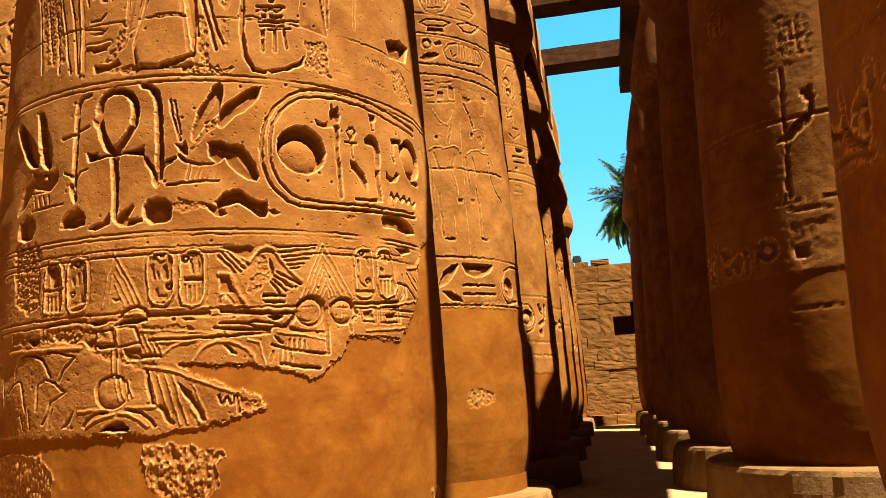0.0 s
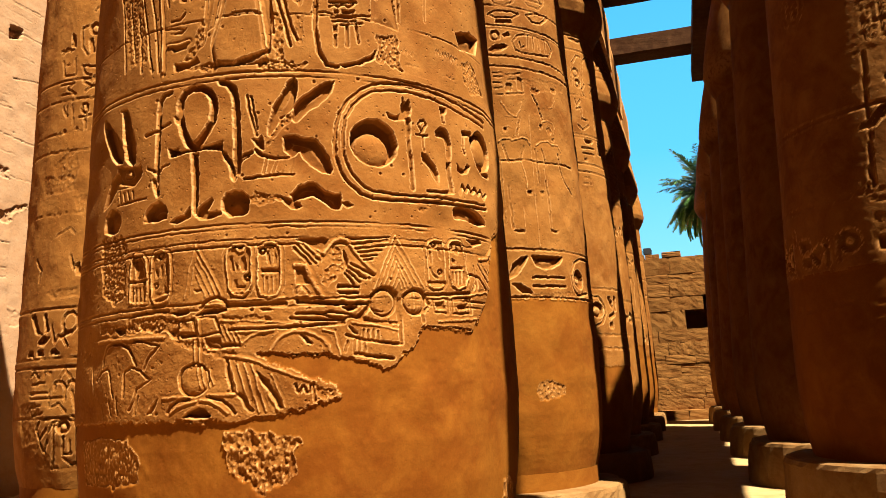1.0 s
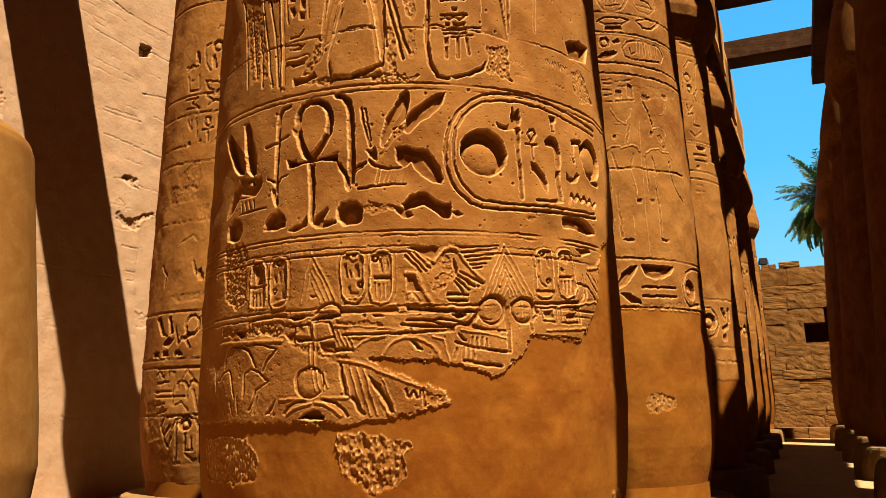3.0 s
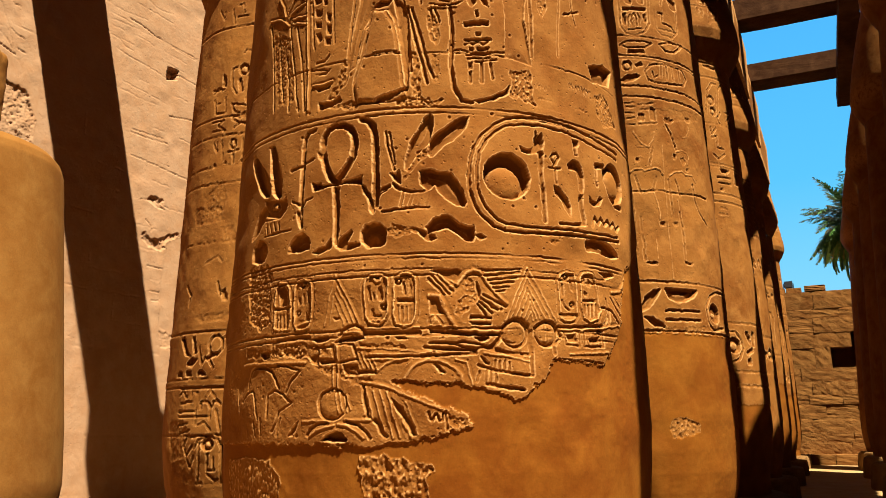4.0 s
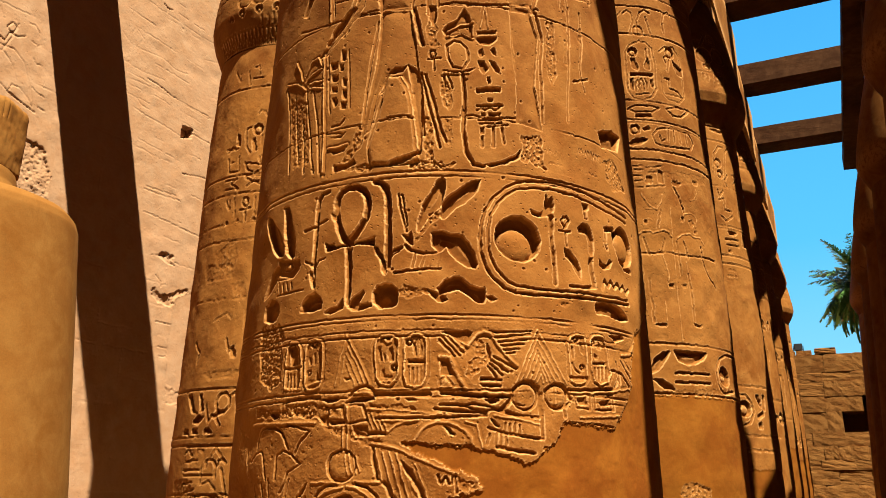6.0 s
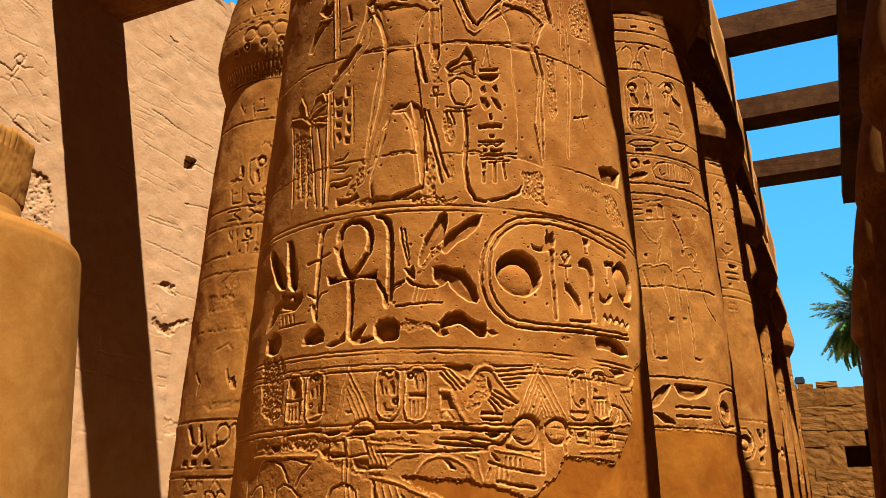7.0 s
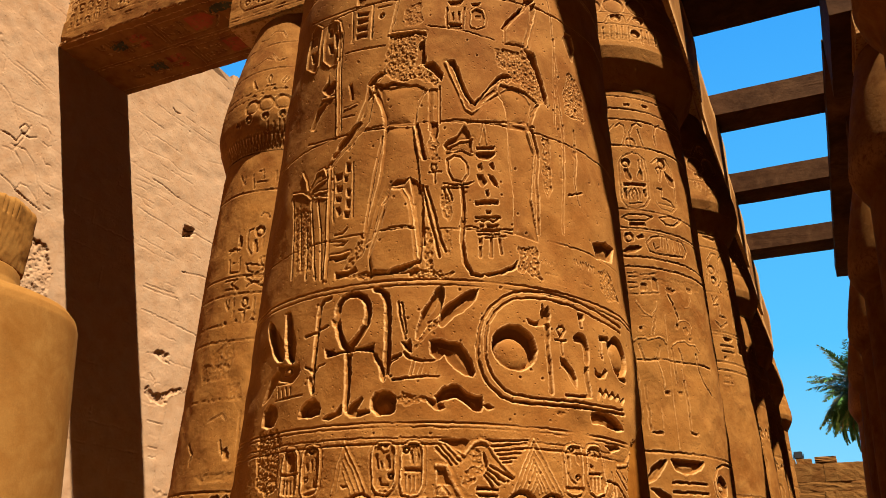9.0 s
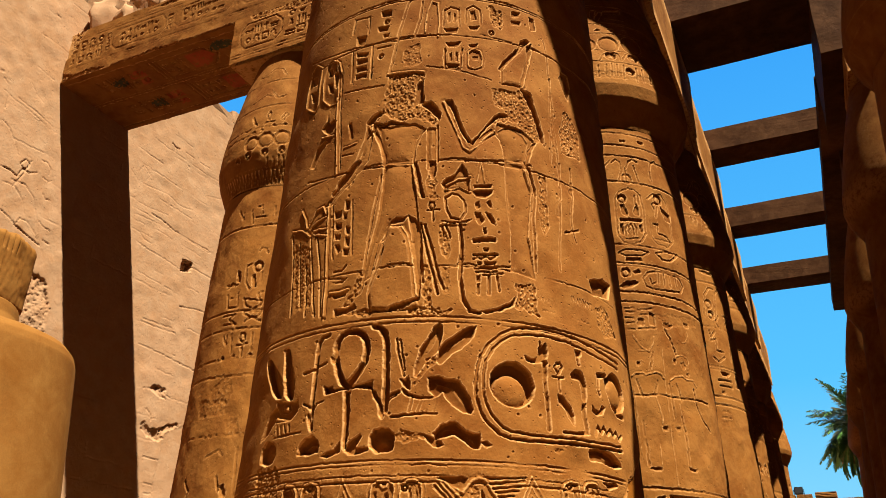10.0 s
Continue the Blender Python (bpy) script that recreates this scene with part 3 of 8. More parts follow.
    cut.sink([(-21.7, 247.6), (-19.0, 243.8), (-16.1, 240.6), (-13.0, 239.7), (-9.9, 241.3), (-12.1, 243.8)], 2.2)
    cut.sink([(-15.3, 243.8), (-14.7, 248.7), (-11.6, 253.0), (-6.9, 255.0), (-2.1, 254.5), (2.7, 250.1), (7.5, 249.0), (10.8, 248.5), (11.3, 243.0), (10.0, 239.8), (5.9, 240.5), (1.1, 244.2), (-3.6, 247.3), (-8.4, 246.5)], 5.2)
    cut.sink([(10.7, 244.0), (14.6, 244.8), (17.8, 242.4), (13.9, 240.6)], 2.0)
    # great ring and its signs
    cut.groove([(128.8, 311.7), (103.6, 314.1), (85.9, 316.3), (70.9, 318.0), (55.3, 318.3), (41.0, 317.1), (31.4, 315.0), (23.9, 310.4), (16.6, 303.9), (12.0, 296.3), (9.5, 288.4), (8.4, 277.9), (9.0, 269.4), (11.6, 261.1), (15.7, 254.7), (22.3, 249.6), (28.9, 247.1), (41.2, 246.6), (56.2, 247.5), (73.0, 248.3), (92.9, 249.6), (119.4, 251.2)], 1.7, 2.2)
    cut.groove([(127.5, 307.4), (102.7, 309.2), (85.3, 311.6), (70.4, 312.9), (55.0, 313.4), (40.8, 312.6), (31.2, 310.5), (24.9, 306.5), (19.0, 300.5), (15.1, 293.0), (13.2, 285.1), (12.7, 274.7), (14.3, 267.3), (17.5, 260.5), (22.4, 254.5), (29.1, 251.4), (41.3, 250.2), (56.5, 250.6), (73.4, 251.4), (93.3, 252.4), (118.5, 253.9)], 1.5, 2.0)
    cut.disc(31.2, 279.7, 14.2, 29.6, 274.7, 11.3, 7.5)
    cut.disc(119.8, 289.3, 13.4, 119.7, 288.5, 10.3, 5.0)
    cut.sink([(39.7, 298.5), (45.8, 297.5), (48.3, 299.0), (49.9, 305.4), (50.6, 310.0), (52.4, 305.8), (53.7, 307.9), (55.1, 309.7), (55.6, 304.5), (55.7, 300.1), (53.4, 296.9), (49.7, 295.6), (43.7, 294.7), (40.7, 295.7)], 3.6)
    cut.groove([(53.4, 296.9), (53.2, 282.5), (54.1, 272.1), (54.4, 260.1), (54.0, 255.0)], 2.4, 3.2)
    cut.groove([(62.6, 291.1), (60.3, 294.4), (61.8, 296.8), (64.4, 297.3), (66.0, 295.4), (63.5, 291.3), (62.5, 290.0)], 1.2, 1.8)
    cut.groove([(58.9, 288.0), (67.2, 288.7)], 1.4, 1.8)
    cut.groove([(63.6, 287.7), (63.7, 278.8)], 1.3, 1.8)
    cut.sink([(61.9, 277.8), (65.3, 277.3), (68.9, 273.6), (72.2, 270.6), (73.6, 266.3), (72.4, 259.2), (69.3, 263.9), (66.3, 269.7), (62.3, 272.6)], 3.0)
    cut.groove([(64.1, 254.6), (71.4, 254.6), (83.4, 256.4)], 1.6, 1.6)
    cut.sink([(78.3, 309.7), (84.0, 309.4), (83.7, 307.1), (81.3, 304.3), (81.7, 299.1), (79.1, 298.6), (78.8, 305.3)], 2.6)
    cut.sink([(73.1, 292.3), (77.3, 296.0), (82.3, 295.9), (85.0, 292.4), (86.3, 286.4), (85.9, 279.1), (83.8, 275.4), (81.7, 278.3), (81.8, 283.7), (80.5, 289.3), (77.5, 289.4), (73.7, 289.5)], 3.0)
    cut.sink([(81.2, 274.6), (84.8, 275.3), (84.7, 266.4), (85.9, 256.1), (81.9, 256.1), (81.1, 265.8)], 2.8)
    cut.groove([(98.7, 296.8), (106.0, 298.1), (107.0, 288.9), (112.0, 278.9), (119.7, 274.9), (128.7, 275.0)], 3.0, 3.0)
    cut.groove([(98.7, 296.8), (97.7, 286.9), (98.9, 283.5)], 1.6, 2.0)
    cut.sink([(90.9, 276.4), (93.2, 273.2), (97.8, 273.0), (100.9, 277.3), (103.3, 276.3), (101.1, 271.1), (94.9, 269.6), (90.7, 271.7)], 2.6)
    cut.groove([(91.8, 257.0), (95.0, 262.9), (97.9, 259.5), (101.0, 263.2), (104.0, 259.5), (108.0, 263.1), (110.7, 259.3), (115.1, 262.7), (117.9, 258.1), (122.2, 261.8)], 1.8, 2.6)
    cut.sink([(83.0, 245.4), (84.7, 247.3), (92.8, 249.2), (101.5, 249.2), (107.6, 247.5), (115.1, 243.5), (116.8, 240.9), (105.9, 238.9), (94.3, 240.9), (83.8, 240.4)], 5.0)
    cut.chip([(54.0, 243.3), (64.1, 245.2), (65.1, 243.0), (59.7, 241.3)], 1.4)
    # royal names of the lower register
    cut.oval([(-108.9, 194.7), (-109.7, 204.0), (-109.7, 213.9), (-109.6, 219.9), (-106.5, 222.3), (-101.1, 221.5), (-98.4, 217.9), (-97.3, 209.5), (-96.6, 199.7), (-97.3, 194.0)])
    cut.sink([(-107.9, 218.8), (-104.2, 220.1), (-100.9, 216.4), (-100.8, 208.2), (-105.3, 207.6)], 1.71)
    cut.groove([(-109.6, 206.6), (-98.4, 207.0)], 2.0, 1.44)
    cut.groove([(-108.1, 203.2), (-107.6, 195.6)], 1.3, 1.2)
    cut.groove([(-105.7, 203.0), (-105.1, 194.8)], 1.3, 1.2)
    cut.groove([(-103.3, 202.8), (-102.3, 194.6)], 1.3, 1.2)
    cut.groove([(-100.6, 203.3), (-99.6, 195.1)], 1.3, 1.2)
    cut.oval([(-94.1, 196.4), (-95.1, 209.4), (-94.5, 218.5), (-92.7, 221.7), (-88.6, 222.3), (-83.6, 221.3), (-81.6, 217.5), (-81.2, 208.4), (-81.7, 197.3), (-83.7, 193.3), (-91.7, 193.1)])
    cut.disc(-89.1, 219.7, 2.6, -89.1, 219.7, 1.1, 2.4)
    cut.sink([(-92.9, 212.5), (-90.4, 212.3), (-89.9, 208.0), (-92.2, 206.6)], 1.9)
    cut.groove([(-88.1, 213.7), (-87.9, 208.2)], 1.5, 1.44)
    cut.groove([(-84.6, 215.1), (-84.3, 208.6)], 1.5, 1.44)
    cut.disc(-91.9, 203.3, 2.2, -91.9, 203.3, 0.7, 2.2)
    cut.sink([(-86.7, 204.6), (-84.8, 201.6), (-83.7, 198.0), (-87.6, 198.2)], 1.9)
    cut.ridge([(-91.9, 195.9), (-87.5, 197.0), (-82.9, 197.7)], 1.5, 0.59)
    cut.oval([(-48.2, 198.2), (-49.3, 206.9), (-49.7, 216.4), (-48.6, 219.6), (-45.5, 221.7), (-40.0, 221.5), (-36.4, 219.2), (-36.0, 215.4), (-36.0, 206.6), (-36.0, 199.8), (-38.1, 195.9), (-41.1, 193.5), (-45.5, 194.5)])
    cut.sink([(-44.1, 221.3), (-40.9, 221.2), (-41.5, 219.0), (-43.1, 219.1)], 1.9)
    cut.ridge([(-44.7, 219.7), (-43.0, 217.5), (-40.8, 218.0), (-39.9, 220.2)], 1.3, 0.65)
    cut.sink([(-48.1, 215.7), (-46.1, 215.7), (-45.4, 206.8), (-47.3, 206.9)], 1.8)
    cut.sink([(-41.9, 214.6), (-40.1, 215.5), (-38.9, 209.8), (-39.7, 206.7), (-41.6, 207.4), (-42.4, 210.5)], 2.09)
    cut.sink([(-45.1, 213.1), (-43.3, 209.9), (-43.5, 206.5), (-44.8, 207.4)], 1.8)
    cut.disc(-38.6, 203.6, 2.2, -38.6, 203.6, 0.6, 2.4)
    cut.sink([(-45.9, 203.1), (-43.6, 203.0), (-43.5, 199.9), (-39.7, 199.3), (-39.4, 197.7), (-46.3, 197.9)], 1.8)
    cut.ridge([(-46.2, 195.4), (-44.3, 196.6), (-42.7, 195.3), (-41.2, 196.5), (-39.6, 195.3), (-37.8, 196.5)], 1.2, 0.65)
    cut.oval([(-33.2, 198.0), (-33.2, 206.6), (-33.1, 214.4), (-32.1, 219.7), (-28.7, 221.9), (-24.7, 221.9), (-21.6, 220.0), (-20.9, 214.3), (-21.0, 206.5), (-21.4, 197.9), (-23.4, 193.6), (-27.3, 192.7), (-31.3, 193.7)])
    cut.disc(-30.8, 217.8, 2.2, -30.8, 217.8, 0.9, 2.4)
    cut.sink([(-28.6, 217.5), (-27.0, 217.5), (-26.5, 209.6), (-28.1, 209.6)], 1.9)
    cut.sink([(-24.6, 218.1), (-23.3, 215.2), (-23.2, 209.6), (-25.0, 209.6)], 1.9)
    cut.sink([(-31.7, 208.1), (-21.9, 208.1), (-21.9, 205.6), (-31.6, 205.9)], 2.47)
    cut.groove([(-30.7, 204.1), (-30.7, 196.4)], 1.4, 1.36)
    cut.groove([(-28.5, 203.1), (-28.6, 195.2)], 1.4, 1.36)
    cut.groove([(-26.4, 203.4), (-26.2, 194.9)], 1.4, 1.36)
    cut.groove([(-24.3, 204.0), (-24.1, 196.1)], 1.4, 1.36)
    cut.ridge([(-48.8, 191.5), (-41.0, 191.3), (-33.9, 191.6), (-19.5, 191.8)], 1.8, 0.65)
    cut.groove([(-48.7, 189.3), (-33.9, 189.1), (-19.2, 189.1)], 2.6, 1.76)
    cut.oval([(60.4, 203.6), (59.9, 213.2), (59.3, 220.2), (61.9, 224.1), (66.9, 225.9), (72.0, 225.5), (73.3, 221.6), (73.2, 211.1), (72.7, 201.4), (69.9, 197.9), (63.8, 196.9), (60.8, 198.2)])
    cut.disc(66.3, 223.2, 2.2, 66.3, 223.2, 0.7, 2.2)
    cut.sink([(68.7, 222.1), (71.6, 221.5), (71.4, 214.2), (69.0, 215.6)], 1.9)
    cut.sink([(62.3, 219.2), (64.3, 218.4), (64.1, 210.9), (62.5, 210.8)], 1.71)
    cut.disc(69.9, 206.9, 2.1, 69.9, 206.9, 0.6, 2.2)
    cut.groove([(62.7, 208.9), (64.5, 205.8), (67.9, 203.5)], 1.6, 1.44)
    cut.groove([(61.3, 200.5), (71.4, 200.9)], 2.4, 1.6)
    cut.oval([(75.8, 206.5), (76.2, 214.7), (76.1, 222.9), (78.7, 225.9), (83.1, 227.1), (87.5, 226.6), (89.6, 222.8), (89.8, 212.8), (90.8, 204.6), (88.2, 200.1), (81.7, 197.3), (77.4, 200.1)])
    cut.disc(79.3, 222.6, 2.2, 79.3, 222.6, 0.8, 2.2)
    cut.sink([(83.7, 223.8), (86.4, 221.8), (85.0, 218.3), (82.1, 218.6)], 1.9)
    cut.sink([(79.5, 215.7), (82.7, 215.3), (82.4, 212.7), (79.2, 212.7)], 1.71)
    cut.sink([(77.6, 210.9), (88.2, 211.9), (87.9, 209.9), (77.4, 209.2)], 2.28)
    cut.groove([(79.5, 207.1), (78.4, 201.2)], 1.3, 1.28)
    cut.groove([(82.3, 207.7), (81.5, 200.2)], 1.3, 1.28)
    cut.groove([(85.2, 208.0), (84.4, 200.4)], 1.3, 1.28)
    cut.groove([(88.3, 208.6), (87.5, 202.0)], 1.3, 1.28)
    cut.groove([(59.0, 193.4), (73.9, 194.4), (91.4, 196.1)], 2.0, 1.6)
    # pyramids of fine raised lines
    cut.ridge([(-66.8, 223.0), (-58.9, 208.5), (-51.9, 194.6)], 1.2, 0.52)
    cut.ridge([(-65.3, 215.8), (-59.7, 205.7), (-55.2, 195.3)], 1.0, 0.39)
    cut.ridge([(-66.4, 212.4), (-62.0, 203.6), (-58.1, 195.4)], 1.0, 0.39)
    cut.ridge([(-66.3, 206.3), (-63.5, 200.5), (-60.4, 194.5)], 1.0, 0.39)
    cut.ridge([(-66.8, 222.0), (-70.3, 207.8), (-72.6, 194.7)], 1.0, 0.33)
    cut.ridge([(-67.4, 210.8), (-69.4, 195.2)], 0.9, 0.26)
    cut.sink([(-67.2, 198.8), (-63.4, 199.0), (-62.6, 197.7), (-66.0, 197.2)], 2.09)
    cut.ridge([(40.5, 226.4), (33.4, 211.2), (26.7, 196.0)], 1.2, 0.52)
    cut.ridge([(40.5, 226.4), (49.0, 211.6), (57.6, 196.4)], 1.2, 0.52)
    cut.ridge([(40.3, 220.9), (34.7, 208.8), (29.3, 197.0)], 1.0, 0.39)
    cut.ridge([(40.3, 220.9), (47.0, 209.0), (53.6, 197.4)], 1.0, 0.39)
    cut.ridge([(40.0, 215.8), (32.3, 198.4)], 1.0, 0.39)
    cut.ridge([(40.0, 215.8), (50.3, 197.8)], 1.0, 0.39)
    cut.ridge([(40.2, 211.3), (34.6, 197.9)], 1.0, 0.39)
    cut.ridge([(40.2, 211.3), (47.1, 197.6)], 1.0, 0.39)
    cut.ridge([(41.0, 206.7), (36.9, 197.1)], 1.0, 0.39)
    cut.ridge([(41.0, 206.7), (44.7, 197.5)], 1.0, 0.39)
    cut.ridge([(41.1, 201.0), (38.8, 195.9)], 1.0, 0.39)
    cut.ridge([(41.1, 201.0), (42.9, 196.2)], 1.0, 0.39)
    # winged bird
    cut.ridge([(-14.1, 209.3), (-9.3, 209.1), (-7.5, 205.7), (-5.0, 199.9), (-2.0, 194.5), (-0.2, 192.1)], 2.2, 0.91)
    cut.sink([(-13.8, 207.5), (-9.6, 207.5), (-8.0, 204.1), (-6.2, 199.2), (-11.0, 198.6), (-13.7, 199.2)], 1.9)
    cut.ridge([(-2.7, 214.2), (1.0, 215.5), (3.5, 219.4), (6.6, 222.3), (9.7, 223.4), (12.8, 222.9), (15.3, 219.8), (18.4, 215.5), (22.0, 210.6), (27.3, 205.3)], 1.8, 1.04)
    cut.sink([(6.6, 224.2), (23.0, 224.6), (38.1, 225.9), (37.3, 224.6), (16.6, 222.7), (12.2, 224.1)], 2.28)
    cut.groove([(15.9, 220.8), (26.9, 222.0), (36.3, 223.5)], 1.6, 1.44)
    cut.groove([(17.8, 218.3), (26.1, 219.1), (34.1, 220.5)], 1.5, 1.44)
    cut.groove([(19.3, 216.2), (32.0, 217.8)], 1.5, 1.44)
    cut.groove([(20.5, 214.0), (29.2, 214.5)], 1.4, 1.36)
    cut.groove([(22.1, 211.9), (26.6, 212.4)], 1.4, 1.36)
    cut.groove([(15.1, 209.7), (20.7, 206.5), (26.3, 203.7)], 1.4, 1.44)
    cut.groove([(13.8, 207.8), (18.1, 204.5), (22.4, 201.9)], 1.4, 1.44)
    cut.groove([(12.9, 205.9), (16.2, 202.6), (19.3, 199.9)], 1.4, 1.44)
    cut.groove([(11.9, 204.3), (16.1, 198.6)], 1.4, 1.44)
    cut.sink([(10.9, 218.0), (12.7, 214.9), (13.9, 210.3), (13.5, 205.6), (12.0, 208.7), (10.8, 213.3)], 2.47)
    cut.chip([(5.6, 219.4), (10.9, 219.6), (12.0, 207.1), (5.5, 200.7), (1.6, 196.0), (0.4, 203.7), (3.4, 209.9)], 1.8)
    cut.sink([(-14.3, 223.5), (1.0, 224.7), (4.1, 223.2), (-0.2, 216.7), (-4.5, 218.5), (-8.2, 220.7)], 2.47)
    cut.groove([(-14.2, 218.4), (-6.3, 209.7)], 1.6, 1.52)
    cut.groove([(-12.7, 220.0), (-3.6, 210.1)], 1.6, 1.52)
    cut.groove([(-10.0, 220.7), (-1.4, 211.7)], 1.6, 1.52)
    cut.groove([(-6.3, 220.1), (0.1, 214.2)], 1.6, 1.52)
    cut.sink([(7.6, 198.6), (19.2, 197.8), (19.2, 196.3), (7.0, 196.5)], 2.09)
    cut.sink([(7.0, 195.0), (18.6, 195.0), (18.5, 193.2), (8.8, 192.9)], 2.09)
    cut.boss([(-13.9, 192.5), (-13.4, 196.4), (-11.0, 198.0), (-8.6, 195.6), (-7.1, 192.6)], 1.2)
    cut.ridge([(-13.9, 192.5), (0.9, 191.2), (16.0, 189.8), (25.3, 190.1)], 1.8, 0.78)
    cut.sink([(-13.9, 190.7), (6.9, 189.5), (24.7, 189.2), (24.0, 187.3), (6.9, 187.1), (-13.8, 188.3)], 2.28)
    cut.sink([(9.3, 186.3), (14.5, 188.2), (17.8, 186.5), (15.9, 184.4), (12.3, 184.0)], 3.04)
    cut.groove([(-1.4, 183.0), (3.9, 181.1), (10.5, 180.3), (16.5, 181.4), (9.9, 183.0), (3.3, 184.0), (-1.4, 183.0)], 1.3, 1.28)
    cut.groove([(-13.8, 183.5), (-2.0, 183.0)], 1.6, 1.28)
    cut.sink([(16.5, 181.4), (22.1, 186.1), (24.7, 189.2), (25.3, 186.2), (21.1, 181.2), (25.7, 179.9), (18.9, 180.0)], 2.28)
    # domes
    cut.disc(32.3, 188.6, 7.9, 32.0, 188.9, 6.9, 2.6)
    cut.disc(51.0, 189.2, 7.4, 50.7, 189.5, 6.4, 2.6)
    cut.groove([(25.7, 192.3), (28.0, 194.8), (31.9, 196.5), (35.8, 196.4), (39.1, 193.8), (40.6, 189.9), (40.8, 185.3), (40.9, 178.6)], 2.0, 1.92)
    cut.groove([(44.1, 192.5), (47.0, 194.8), (50.6, 196.3), (54.6, 195.6), (58.1, 192.1), (59.8, 188.5)], 2.0, 1.92)
    cut.ridge([(50.5, 193.5), (50.1, 185.4)], 1.0, 0.39)
    cut.sink([(25.5, 185.3), (28.3, 183.6), (31.5, 183.1), (34.8, 184.7), (30.0, 184.5)], 2.09)
    cut.sink([(55.1, 184.2), (59.4, 187.5), (60.1, 186.3), (56.5, 182.7)], 2.09)
    cut.groove([(55.4, 183.3), (55.9, 178.4)], 1.8, 1.6)
    cut.sink([(-63.4, 187.2), (-56.8, 188.3), (-49.6, 188.1), (-48.9, 186.3), (-56.6, 185.2), (-65.9, 184.6)], 3.04)
    cut.boss([(-62.1, 189.4), (-59.9, 191.7), (-55.4, 193.2), (-52.1, 192.5), (-49.7, 188.7)], 1.6)
    cut.groove([(-63.1, 188.8), (-61.3, 191.5), (-58.3, 193.2), (-54.4, 194.1), (-50.8, 192.4), (-48.4, 189.0)], 1.8, 1.76)
    # small figures beside the names
    cut.groove([(97.9, 212.7), (99.2, 205.8), (98.7, 198.7)], 1.4, 1.28)
    cut.groove([(91.7, 207.0), (101.6, 206.7), (109.2, 199.4)], 1.4, 1.28)
    cut.groove([(99.7, 205.8), (94.2, 198.0)], 1.4, 1.28)
    cut.ridge([(88.1, 193.9), (98.4, 196.1), (110.9, 197.6)], 1.4, 0.59)
    cut.sink([(64.1, 189.3), (71.5, 190.5), (72.0, 186.1), (65.4, 185.1)], 1.9)
    cut.groove([(62.7, 191.1), (73.7, 191.9), (73.9, 183.7), (63.8, 184.0), (62.7, 191.1)], 1.3, 1.2)
    cut.sink([(80.9, 188.6), (88.7, 189.8), (88.4, 186.5), (81.6, 185.4)], 1.9)
    cut.groove([(77.2, 192.1), (91.6, 193.2), (92.2, 184.3), (77.4, 183.3), (77.2, 192.1)], 1.3, 1.2)
    cut.sink([(91.9, 228.5), (106.8, 230.2), (109.7, 228.2), (99.7, 224.8)], 2.28)
    cut.ridge([(125.3, 228.3), (115.1, 219.2), (106.0, 218.0)], 2.0, 0.78)
    cut.groove([(104.1, 214.4), (108.2, 208.7), (112.6, 203.1)], 1.8, 1.6)
    cut.groove([(108.7, 214.9), (116.7, 205.6)], 1.4, 1.28)
    # broken course below the names
    cut.groove([(-106.7, 188.2), (-91.3, 188.9), (-82.9, 188.9)], 2.0, 1.76)
    cut.sink([(-81.3, 187.9), (-70.4, 189.0), (-69.5, 186.5), (-77.3, 185.2)], 2.47)
    cut.chip([(-111.5, 187.8), (-85.0, 185.8), (-70.1, 184.1), (-69.7, 178.3), (-92.2, 177.4), (-110.4, 179.4)], 1.6)
    cut.sink([(-37.8, 187.4), (-35.3, 187.3), (-35.9, 185.2), (-37.4, 185.3)], 2.28)
    cut.sink([(-32.9, 187.0), (-27.2, 187.3), (-25.1, 185.8), (-31.0, 185.2)], 2.28)
    # lower register
    cut.ridge([(-140.3, 175.8), (-127.7, 176.1), (-109.8, 175.4), (-96.1, 175.6), (-84.6, 174.8)], 1.7, 0.72)
    cut.groove([(-133.1, 161.2), (-131.9, 167.7), (-129.2, 172.5), (-123.2, 173.8), (-115.8, 173.4), (-109.4, 170.5), (-105.7, 165.9), (-103.4, 161.1)], 1.5, 1.44)
    cut.groove([(-104.9, 174.5), (-98.1, 173.5), (-91.6, 171.3), (-88.3, 170.3), (-92.1, 167.0), (-96.1, 163.0), (-98.3, 158.4)], 1.4, 1.36)
    cut.groove([(-138.6, 154.8), (-134.1, 158.9), (-128.4, 160.7), (-125.7, 158.6), (-123.6, 151.1), (-121.8, 144.7)], 1.4, 1.36)
    cut.groove([(-113.2, 144.6), (-113.5, 154.1), (-112.3, 158.2), (-107.6, 160.3), (-101.4, 158.5), (-96.8, 154.6), (-93.7, 153.0), (-98.6, 150.6), (-102.9, 148.5), (-104.9, 143.0), (-108.1, 136.8)], 1.5, 1.44)
    cut.groove([(-146.0, 160.0), (-142.0, 146.6)], 1.2, 1.12)
    cut.groove([(-125.8, 143.2), (-123.8, 135.2)], 1.2, 1.12)
    cut.groove([(-119.5, 144.7), (-118.2, 135.2)], 1.2, 1.12)
    cut.groove([(-133.5, 141.6), (-131.9, 134.2)], 1.2, 1.12)
    cut.groove([(-101.7, 144.5), (-104.3, 135.3)], 1.2, 1.12)
    cut.sink([(-95.9, 134.7), (-91.9, 139.8), (-87.9, 142.8), (-88.7, 139.8), (-93.0, 134.7)], 2.47)
    cut.sink([(-122.3, 182.0), (-114.6, 183.1), (-112.2, 179.7), (-117.3, 177.8)], 2.09)
